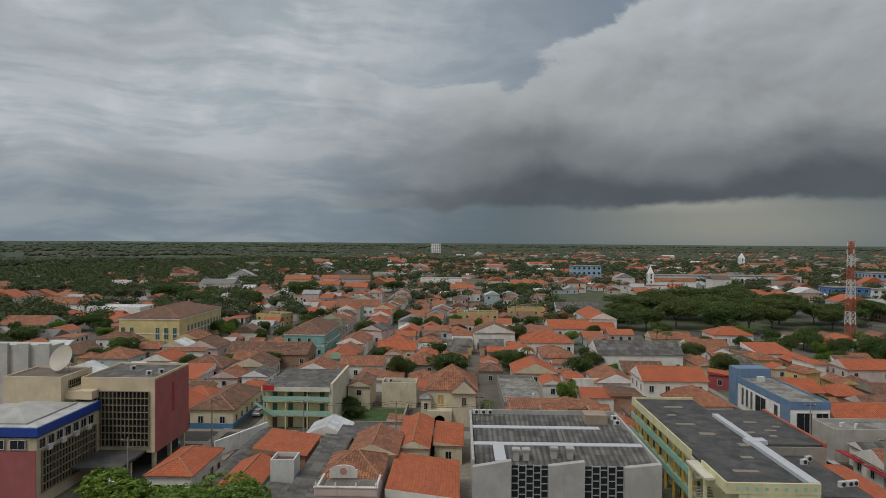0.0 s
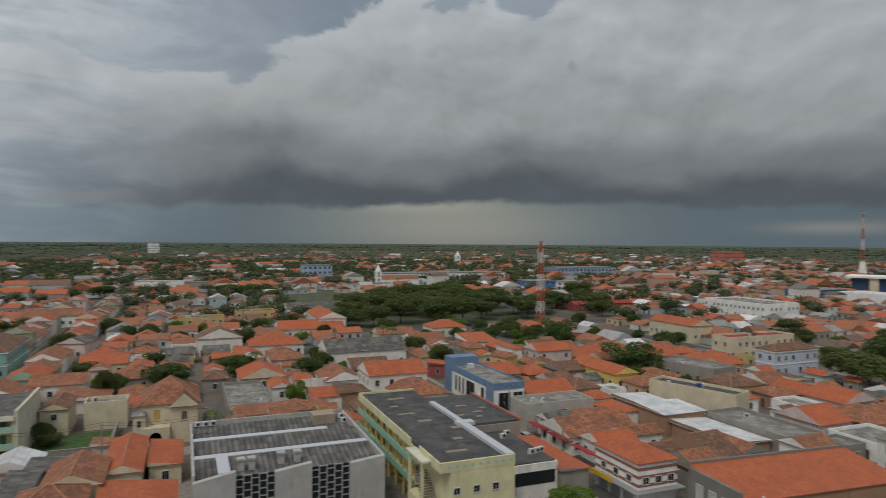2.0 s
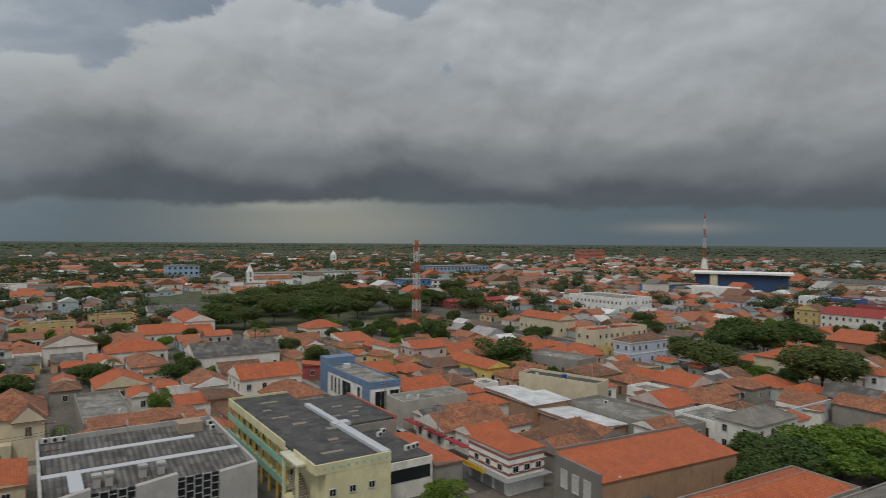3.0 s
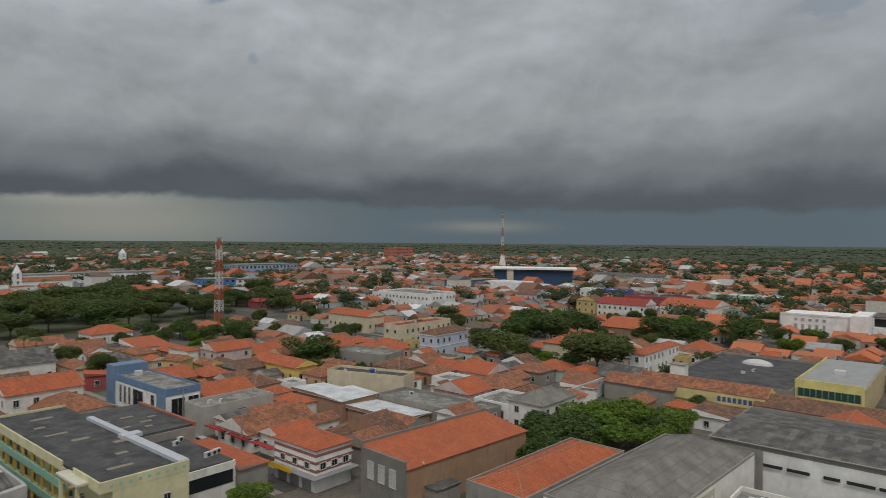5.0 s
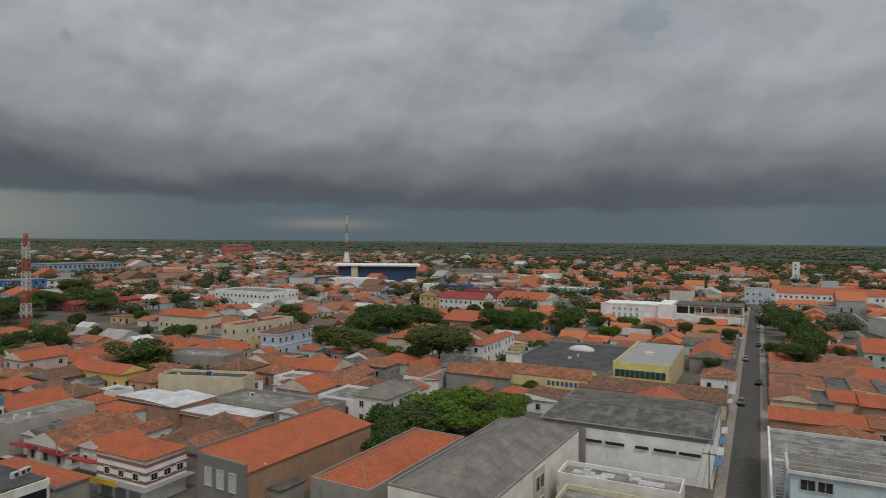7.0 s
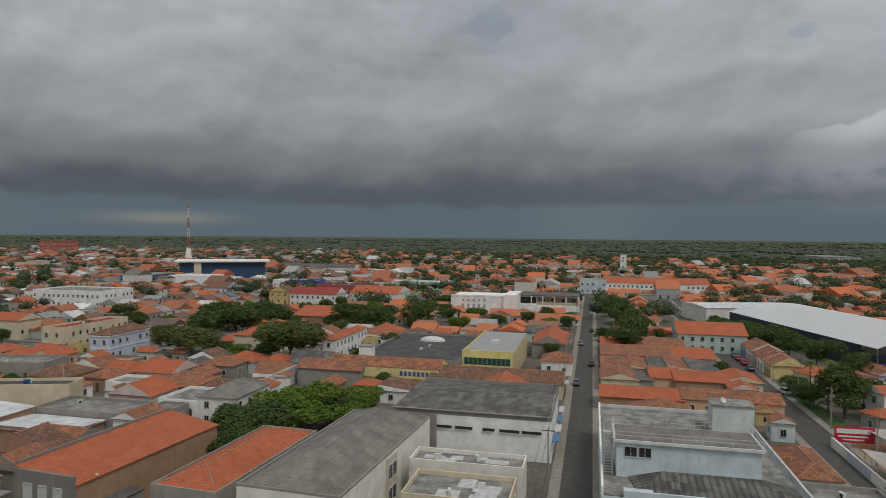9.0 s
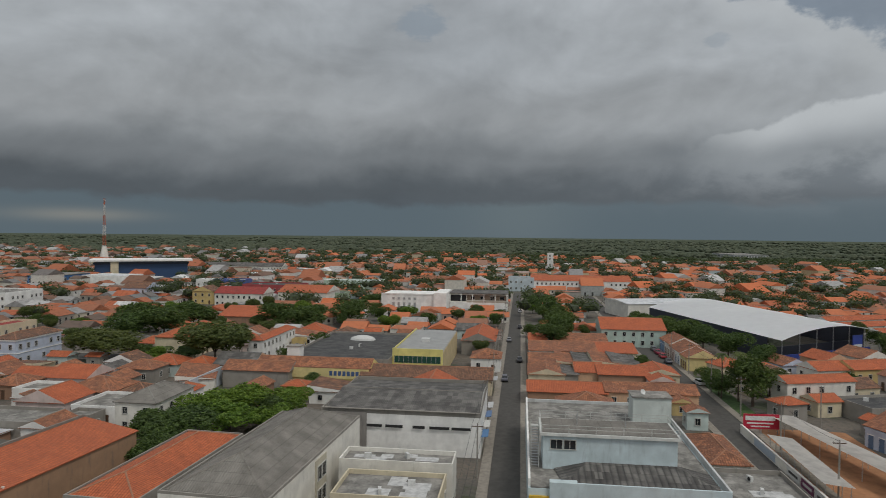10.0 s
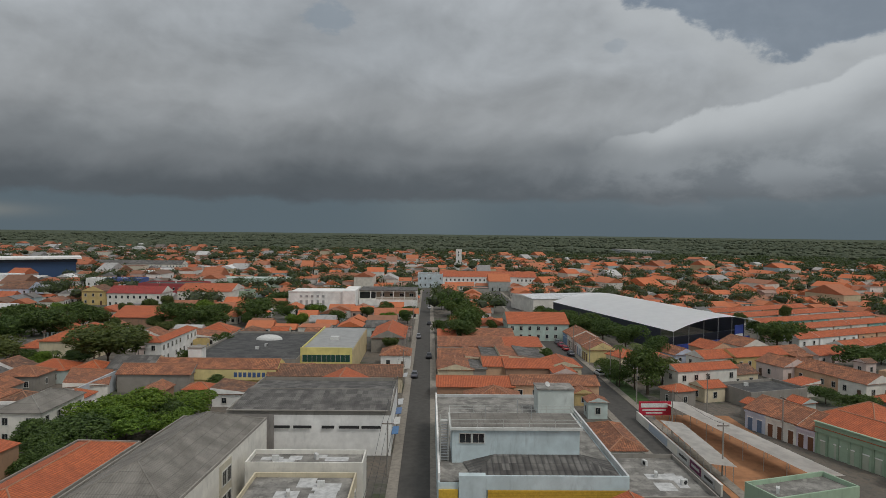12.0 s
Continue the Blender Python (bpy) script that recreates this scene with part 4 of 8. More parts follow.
def garden_wall(x0, x1, y0, y1, z, rgb=OFFWHITE, rot=0, cx=0, cy=0):
    bm = box(x0, x1, y0, y1, -0.1, z)
    add_box(bm, x0 - 0.05, x1 + 0.05, y0 - 0.05, y1 + 0.05, z, z + 0.08)
    tagged(part("boundary_wall", bm, plaster(rgb, 0.6), at=pose(cx, cy, 0, 0, 0, rot)), "weathered plastered boundary wall", "wall")


garden_wall(-37, -22.5, 139.9, 140.2, 1.8, CONCRETE)
garden_wall(0, 14.0, -0.15, 0.15, 3.0, WHITE, 65.5, -55.0, 121.4)
garden_wall(19.5, 36.5, 175, 175.3, 4.0)
garden_wall(-22.5, -22.2, 140, 157, 2.0, CONCRETE)


def chapel_house():
    """Cream house with a steep gable, porch arch and corner turret."""
    root = thing("villa", pose(-12, 151.5, 0), "cream villa with steep clay roof, arched porch and yellow shutters", "house")
    claim(-12, 151.5, 12, 14)
    wm = plaster((0.60, 0.52, 0.37), 0.35)
    part("wall", box(-5.5, 5.5, -6.5, 6.5, 0, 7.5), wm, root)
    bm = bmesh.new()
    caps = roof_solid(bm, 11, 13, 7.5, 4.2, "hip", ridge="d")
    uvmap(bm)
    part("roof", bm, roofing("clay"), root)
    bm = bmesh.new()
    for a, b in caps:
        rod(bm, a, b, 0.13, 5)
    part("ridge_cap", bm, CAP, root)
    bay = part("gable_bay", box(0.2, 5.2, -8.2, -6.5, 0, 7.2), wm, root)
    bm = bmesh.new()
    roof_solid(bm, 5, 6, 7.2, 2.6, "gable", 0.3, 0.12, "d")
    uvmap(bm)
    part("bay_roof", bm, [roofing("old"), wm], root, at=pose(2.7, -5.4, 0))
    ochre = plain("yellow_shutter", (0.55, 0.33, 0.05), 0.6)
    window(root, pose(2.7, -8.2, 4.6), 1.0, 1.7, WOOD)
    window(root, pose(-2.4, -6.5, 4.4), 1.0, 2.1, ochre)
    part("porch", box(-5.2, 0.1, -9.2, -6.5, 0, 3.6), wm, root)
    bm = bmesh.new()
    pts = [(-1.0, 0), (1.0, 0)] + [(math.cos(k * math.pi / 10), 1.7 + math.sin(k * math.pi / 10)) for k in range(11)]
    poly(bm, [(-2.5 + a * 1.1, -9.24, b) for a, b in pts])
    bmesh.ops.solidify(bm, geom=bm.faces[:], thickness=0.06)
    # Dark sheet on a closed porch: the arch's inner shade as colour.
    part("porch_arch", bm, DARK, root)
    part("turret", box(-6.6, -4.4, -8.4, -6.2, 0, 6.0), wm, root)
    bm = bmesh.new()
    roof_solid(bm, 2.2, 2.2, 6.0, 1.0, "hip", 0.25, 0.1)
    uvmap(bm)
    part("turret_roof", bm, roofing("concrete"), root, at=pose(-5.5, -7.3, 0))
    for z in (1.2, 3.8):
        window(root, pose(-5.5, -8.4, z), 0.7, 1.3)


chapel_house()


def pink_front():
    """Old shop front with a moulded pink parapet and a deck behind it."""
    root = thing("pink_shop_front", pose(-25.6, 94.4, 0), "faded pink shop front with moulded parapet and dark awning", "building")
    claim(-25.6, 94.4, 8.6, 5.6)
    pink, pale = plaster((0.56, 0.44, 0.40), 0.5), plaster((0.62, 0.57, 0.52), 0.4)
    part("wall", box(-4.2, 4.2, -2.6, 2.8, 0, 5.6), pink, root)
    part("deck", box(-4.0, 4.0, -2.4, 2.8, 5.6, 5.72), roofing("aged"), root)
    part("low_parapet", box(-4.3, 4.3, -2.75, -2.4, 5.4, 6.5), pink, root)
    part("parapet_coping", box(-4.4, 4.4, -2.85, -2.3, 6.5, 6.62), pale, root)
    part("side_parapet", box(3.9, 4.2, -2.3, 2.8, 5.6, 6.4), pale, root)
    part("side_parapet", box(-4.2, -3.9, -2.3, 2.8, 5.6, 6.4), pale, root)
    bm = bmesh.new()
    pts = [(-2.0, 6.0), (2.0, 6.0), (2.0, 7.2)] + [(1.7 * math.cos(k * math.pi / 8), 7.25 + 0.6 * math.sin(k * math.pi / 8)) for k in range(9)] + [(-2.0, 7.2)]
    prism(bm, [(-1.2 + a, b) for a, b in pts], 2.2, 2.5)
    part("gable_front", bm, pale, root, "pale moulded gable with a round ornament")
    bm = bmesh.new()
    rod(bm, (-1.2, 2.22, 7.0), (-1.2, 2.14, 7.0), 0.5, 14)
    part("ornament", bm, plaster((0.45, 0.22, 0.16), 0.4), root)
    for x in (-4.1, -1.4, 1.4, 4.1):
        bm = bmesh.new()
        rod(bm, (x, -2.55, 6.62), (x, -2.55, 7.0), 0.16, 8, 0.1)
        rod(bm, (x, -2.55, 7.0), (x, -2.55, 7.25), 0.14, 8, 0.02)
        part("finial", bm, pale, root)
    part("awning", box(-3.4, 3.4, -4.2, -2.6, 3.4, 3.55), plain("dark_awning", (0.06, 0.055, 0.055), 0.7), root)
    for x in (-2.6, 0, 2.6):
        part("shutter", box(x - 1.0, x + 1.0, -2.64, -2.58, 0, 2.9), METAL, root)


pink_front()


def grey_bank():
    """Concrete hall: three sawtooth roof strips behind a folded front with two tall glazed bays."""
    root = thing("concrete_hall", pose(5.3, 112.6, 0), "board-marked concrete hall with sheet roof strips and tall dark glazing", "building")
    claim(5.3, 112.6, 27.5, 28.5)
    conc = plaster((0.40, 0.39, 0.37), 0.55)
    w, d = 27, 28
    part("body", box(-w / 2, w / 2, -d / 2 + 0.6, d / 2, 0, 6.4), conc, root)
    # front slabs, each leaning its top a little
    edges = [-13.6, -8.0, -2.6, 2.6, 8.3, 13.6]
    tops = [(7.3, 8.3), (8.3, 7.6), (7.6, 8.3), (8.3, 7.5), (7.5, 8.1)]
    for k in range(5):
        x0, x1 = edges[k], edges[k + 1]
        if k in (1, 3):
            bay = part("glazed_bay", box(x0, x1, -d / 2 + 0.35, -d / 2 + 0.5, 0, 7.4), GLASS, root)
            for i in range(6):
                x = x0 + (x1 - x0) * i / 5
                part("mullion", box(x - 0.07, x + 0.07, -d / 2, -d / 2 + 0.35, 0, 7.6), plain("mullion", (0.33, 0.34, 0.33), 0.6), bay)
            for i in range(5):
                for j in range(7):
                    zz = 0.6 + j * 1.05 + (0.5 if i % 2 else 0)
                    xa = x0 + (x1 - x0) * i / 5
                    piece("transom", shared(("transom",), lambda: box(0, 1.06, -0.12, 0.1, 0, 0.1)), plain("mullion", (0.33, 0.34, 0.33), 0.6), bay, at=pose(xa, -d / 2 + 0.25, zz))
        else:
            bm = bmesh.new()
            y0, y1 = -d / 2 - 0.4, -d / 2 + 0.6
            a, b = tops[k]
            v = [(x0, y0, 0), (x1, y0, 0), (x1, y1, 0), (x0, y1, 0), (x0, y0, a), (x1, y0, b), (x1, y1, b), (x0, y1, a)]
            for f in ((0, 1, 5, 4), (1, 2, 6, 5), (2, 3, 7, 6), (3, 0, 4, 7), (4, 5, 6, 7)):
                poly(bm, [v[q] for q in f])
            part("front_slab", bm, conc, root)
    # roof strips with white flashing between
    for k in range(3):
        y0 = -d / 2 + 0.6 + k * 9.1
        bm = bmesh.new()
        poly(bm, [(-w / 2 + 0.4, y0, 6.6), (w / 2 - 0.4, y0, 6.6), (w / 2 - 0.4, y0 + 7.4, 7.9), (-w / 2 + 0.4, y0 + 7.4, 7.9)])
        poly(bm, [(w / 2 - 0.4, y0 + 7.4, 7.9), (w / 2 - 0.4, y0 + 7.4, 6.3), (-w / 2 + 0.4, y0 + 7.4, 6.3), (-w / 2 + 0.4, y0 + 7.4, 7.9)])
        poly(bm, [(-w / 2 + 0.4, y0, 6.3), (-w / 2 + 0.4, y0, 6.6), (-w / 2 + 0.4, y0 + 7.4, 7.9), (-w / 2 + 0.4, y0 + 7.4, 6.3)])
        poly(bm, [(w / 2 - 0.4, y0 + 7.4, 6.3), (w / 2 - 0.4, y0 + 7.4, 7.9), (w / 2 - 0.4, y0, 6.6), (w / 2 - 0.4, y0, 6.3)])
        uvmap(bm)
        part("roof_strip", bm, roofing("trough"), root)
        if k < 2:
            part("flashing", box(-w / 2 + 0.2, w / 2 - (5 if k else 0.3), y0 + 7.4, y0 + 8.9, 7.85, 8.0), plain("pale_flashing", (0.50, 0.52, 0.55), 0.5, vary=0.15), root)
    part("cross_flashing", box(-10.3, -8.6, -d / 2 + 0.6, -d / 2 + 8, 7.93, 8.04), plain("pale_flashing", (0.50, 0.52, 0.55), 0.5, vary=0.15), root)
    for s in (-1, 1):
        part("side_parapet", box(s * w / 2 - 0.2, s * w / 2 + 0.2, -d / 2 + 0.6, d / 2, 6.4, 8.1), conc, root)
    part("back_parapet", box(-w / 2, w / 2, d / 2 - 0.3, d / 2, 6.4, 8.3), conc, root)
    part("plant_room", box(7, 11, 8.5, 12, 6.4, 8.9), plaster((0.34, 0.27, 0.20), 0.7), root)
    for x, y in ((-7, -10.4), (-5.5, -10.4), (-1.2, -9.6), (1.2, -9.6)):
        s = thing("roof_cowl", pose(5.3 + x, 112.6 + y, 7.1), "concrete ventilation cowl on the roof", "vent", "roof cowls")
        bm = box(-0.45, 0.45, -0.45, 0.45, 0, 1.5)
        add_box(bm, -0.6, 0.6, -0.6, 0.6, 1.5, 1.8)
        part("cowl", bm, conc, s)
    for x, y in ((-12.5, 11.8), (-11.2, 11.8), (-10.0, 11.8), (12, 6), (12.2, 9)):
        aircon(5.3 + x, 112.6 + y, 8.0)


grey_bank()


def arcade():
    """Long pale green and yellow school-like block with outside galleries and a dark flat roof."""
    root = thing("gallery_school", pose(0, 0, 0), "pale yellow and mint gallery block with dark flat roof", "building")
    claim(30, 108, 18, 46)
    claim(41.5, 118, 14, 28)
    wm, mint = plaster((0.64, 0.60, 0.36), 0.2), plain("mint_rail", (0.30, 0.55, 0.45), 0.5)
    x0, x1, y0, y1, z = 23.2, 34.9, 86.6, 131, 10.0
    part("body", box(x0 + 1.6, x1, y0, y1, 0, 9.2), wm, root)
    part("roof_deck", box(x0 + 0.22, x1 - 0.02, y0 + 0.3, y1 - 0.25, 9.2, 9.6), roofing("dark"), root)
    part("parapet", box(x0 - 0.02, x1 + 0.02, y0 - 0.04, y0 + 0.3, 8.6, z), wm, root)
    part("parapet", box(x0, x1, y1 - 0.25, y1, 9.2, z), wm, root)
    part("parapet", box(x0, x0 + 0.22, 99, y1, 8.6, z), wm, root)
    part("parapet", box(x0, x0 + 0.22, y0 + 0.3, 95, 8.6, z), wm, root)
    part("coping", box(x1 - 1.3, x1 + 0.1, y0 + 0.3, 104, 9.6, 10.1), plain("pale_flashing", (0.50, 0.52, 0.55), 0.5, vary=0.15), root)
    part("coping", box(x1 - 0.9, x1 + 0.1, 105.2, 119, 9.6, 10.1), plain("pale_flashing", (0.50, 0.52, 0.55), 0.5, vary=0.15), root)
    part("coping", box(x1 - 1.6, x1 + 1.4, 103.4, 105.2, 9.6, 10.15), plain("pale_flashing", (0.50, 0.52, 0.55), 0.5, vary=0.15), root)
    rng = random.Random(8)
    for k in range(7):
        bx, by = rng.uniform(x0 + 1.5, x1 - 3), y0 + 5 + k * 5.5
        part("roof_patch", box(bx, bx + rng.uniform(1.5, 3.5), by, by + rng.uniform(0.8, 1.6), 9.6, 9.612), plain("bare_screed", (0.26, 0.22, 0.17), 0.9), root)
    for k in (1, 2):
        zz = k * 3.1
        part("gallery_floor", box(x0, x0 + 1.6, 98, y1, zz - 0.2, zz), wm, root)
        part("gallery_rail", box(x0 - 0.05, x0 + 0.1, 98, y1, zz, zz + 1.05), mint, root, "mint green gallery rail")
    part("gallery_roof", box(x0 + 0.03, x0 + 1.6, 98, y1 - 0.02, 8.57, 9.17), wm, root)
    for k in range(9):
        part("gallery_post", box(x0, x0 + 0.3, 98.5 + k * 4, 98.8 + k * 4, 0, 8.6), plain("yellow_post", (0.60, 0.42, 0.08), 0.6), root)
        for q in range(3):
            door(root, pose(x0 + 1.6, 100 + k * 3.6, q * 3.1 + 0.02, 0, 0, -90), 1.0, 2.1, SHUTTER if (k + q) % 2 else WOOD)
    part("stair_tower", box(x0 - 1.2, x0 + 1.7, 90.5, 96.5, 0, 3.2), wm, root)
    part("stair_roof", box(x0 - 1.4, x0 + 1.8, 90, 97, 9.0, 9.3), plaster((0.60, 0.58, 0.46), 0.3), root)
    for y in (90.6, 96.1):
        part("stair_post", box(x0 - 1.2, x0 - 0.8, y, y + 0.4, 3.2, 9.0), wm, root)
    for k in range(12):
        piece("step", shared(("step",), lambda: box(0, 2.2, 0, 0.3, 0, 0.18)), PAVING, root, at=pose(x0 - 0.8, 91.2 + 0.36 * k, 3.2 + 0.25 * k))
    for k in range(9):
        part("diamond_tile", box(x0 + 1.2 + k * 1.2, x0 + 1.6 + k * 1.2, y0 - 0.07, y0 - 0.03, 9.1, 9.5), mint, root)
    for k in range(3):
        window(root, pose(x0 + 2.6 + 3.0 * k, y0, 5.4), 0.9, 0.9)
        window(root, pose(x0 + 2.6 + 3.0 * k, y0, 2.0), 0.9, 0.9)
    # annex with its own dark deck
    part("annex", box(x1 + 0.02, 48.2, 109, 130, 0, 7.5), plaster(CONCRETE, 0.7), root)
    part("annex_deck", box(x1 + 0.1, 47.9, 109.3, 130, 7.5, 7.9), roofing("dark"), root)
    part("annex_coping", box(47.8, 48.3, 109, 130.2, 7.5, 8.2), plaster((0.36, 0.10, 0.06), 0.4), root, "red painted coping")
    part("annex_low", box(x1 + 0.02, 45.5, 92, 109, 0, 6.0), plaster(OFFWHITE, 0.6), root)
    part("annex_low_deck", box(x1 + 0.2, 45.2, 92.3, 109, 6.0, 6.2), roofing("dark"), root)
    part("annex_low_window", box(x1 + 0.6, 45.0, 91.93, 92.0, 2.8, 4.8), GLASS, root)
    for k in range(6):
        bx, by = rng.uniform(36.5, 45), rng.uniform(111, 127)
        part("roof_patch", box(bx, bx + rng.uniform(1.2, 2.4), by, by + 0.9, 7.9, 7.912), plain("bare_screed", (0.26, 0.22, 0.17), 0.9), root)
    for x, y in ((43.0, 96), (44.1, 96.2), (45, 96.5), (42.5, 105), (44, 106.5)):
        aircon(x, y, 6.2, 10)


arcade()


def blue_shop():
    root = thing("blue_store", pose(61.6, 151.2, 0), "blue and white store with tall dark windows", "building")
    claim(61.6, 151.2, 8.5, 26)
    bl, wh = plaster((0.13, 0.22, 0.35), 0.45), plaster(WHITE, 0.3)
    w, d = 8, 25
    part("body", box(-w / 2, w / 2, -d / 2, d / 2, 0, 7.0), wh, root)
    bm = bmesh.new()
    parapet_ring(bm, w + 0.2, d + 0.2, 6.0, 7.6)
    part("blue_parapet", bm, bl, root)
    part("roof_deck", box(-w / 2 + 0.15, w / 2 - 0.15, -d / 2 + 0.15, d / 2 - 0.15, 7.0, 7.2), roofing("concrete"), root)
    part("tower", box(-w / 2 - 0.3, w / 2, d / 2 + 0.1, d / 2 + 4.5, 0, 9.4), bl, root, "blue corner tower")
    part("blue_pier", box(-w / 2 - 0.15, -w / 2, -d / 2, -d / 2 + 4.0, 0, 6), bl, root)
    for k in range(3):
        window(root, pose(-w / 2, 9.5 - 2.3 * k, 1.4, 0, 0, -90), 1.1, 4.0)
    window(root, pose(-w / 2, 0.5, 1.4, 0, 0, -90), 5.0, 4.0)
    window(root, pose(-w / 2, -6.6, 1.4, 0, 0, -90), 1.6, 4.0)
    window(root, pose(-1.2, -d / 2, 0.3), 3.0, 4.9)
    window(root, pose(2.4, -d / 2, 4.0), 2.4, 1.2)
    part("deck_unit", box(-1, 0.5, 8, 9.2, 7.2, 8.3), AIRCON, root)


blue_shop()


def striped_corner():
    root = thing("corner_shop", pose(58.6, 89.6, 0), "two-storey corner shop banded in white and brown with orange hipped roof", "building")
    claim(57, 88.5, 9, 12)
    w, d = 7.5, 11
    part("body", box(-w / 2, w / 2, -d / 2, d / 2, 0, 6.6), plaster(WHITE, 0.3), root)
    for z in (3.2, 4.5, 5.7):
        part("brown_band", box(-w / 2 - 0.05, w / 2 + 0.05, -d / 2 - 0.05, d / 2 + 0.05, z, z + 0.45), plaster((0.30, 0.11, 0.085), 0.3), root)
    part("shop_awning", box(-w / 2 - 1.4, w / 2 + 0.6, -d / 2 - 1.4, d / 2, 2.6, 2.75), plain("grey_awning", (0.28, 0.28, 0.28), 0.6), root)
    part("shop_sign", box(-w / 2 - 1.5, -w / 2 - 1.4, -1, d / 2 - 0.3, 2.5, 3.3), plain("yellow_sign", (0.70, 0.42, 0.03), 0.5), root, "yellow shop sign board")
    bm = bmesh.new()
    roof_solid(bm, w, d, 6.8, 1.6, "hip", ridge="d")
    uvmap(bm)
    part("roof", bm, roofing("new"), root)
    for k in range(3):
        window(root, pose(-w / 2 - 0.05, -3.4 + 3.2 * k, 3.6, 0, 0, -90), 1.1, 1.0)
        window(root, pose(-2.4 + 2.4 * k, -d / 2 - 0.05, 3.6), 1.1, 1.0)
    for k in range(3):
        part("shutter", box(-w / 2 - 0.04, -w / 2, -4.4 + 3.2 * k, -2.0 + 3.2 * k, 0, 2.4), METAL, root)


striped_corner()


def orange_hall():
    """Long hall under one smooth orange roof, rough walls, flat-topped street front."""
    root = thing("long_hall", pose(73.0, 71.4, 0, 0, 0, -5), "long hall with smooth orange roof and bare brick side wall", "building")
    claim(73, 71.4, 30, 13)
    w, d = 28.6, 9.8
    part("body", box(-w / 2, w / 2, -d / 2, d / 2, 0, 6.6), plaster((0.36, 0.21, 0.12), 0.8), root)
    part("front", box(-w / 2 - 0.5, -w / 2, -d / 2 - 0.2, d / 2 + 0.2, 0, 8.0), plaster((0.20, 0.185, 0.16), 0.8), root, "grimy dark plaster street front")
    for y in (-2.6, 0, 2.6):
        window(root, pose(-w / 2 - 0.5, y, 3.6, 0, 0, -90), 1.3, 2.6, plain("white_panel", (0.5, 0.5, 0.48), 0.6))
    bm = bmesh.new()
    roof_solid(bm, w, d, 6.6, 1.6, "shed", 0.25, 0.12, "w")
    uvmap(bm)
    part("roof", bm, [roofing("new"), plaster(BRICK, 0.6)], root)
    part("mortar_seam", box(-w / 2 + 3.6, -w / 2 + 3.75, -d / 2, -d / 2 + 0.4, 6.75, 7.0), plaster(OFFWHITE, 0.3), root)
    part("back_parapet", box(-w / 2, w / 2, d / 2 + 0.3, d / 2 + 0.6, 0, 8.7), plaster((0.20, 0.185, 0.16), 0.8), root)
    part("lean_to", box(-w / 2 + 4, -w / 2 + 9, -d / 2 - 2.5, -d / 2, 0, 3.2), plaster(CONCRETE, 0.8), root)
    part("lean_to_roof", box(-w / 2 + 3.8, -w / 2 + 9.2, -d / 2 - 2.7, -d / 2, 3.2, 3.35), roofing("cement"), root)


orange_hall()


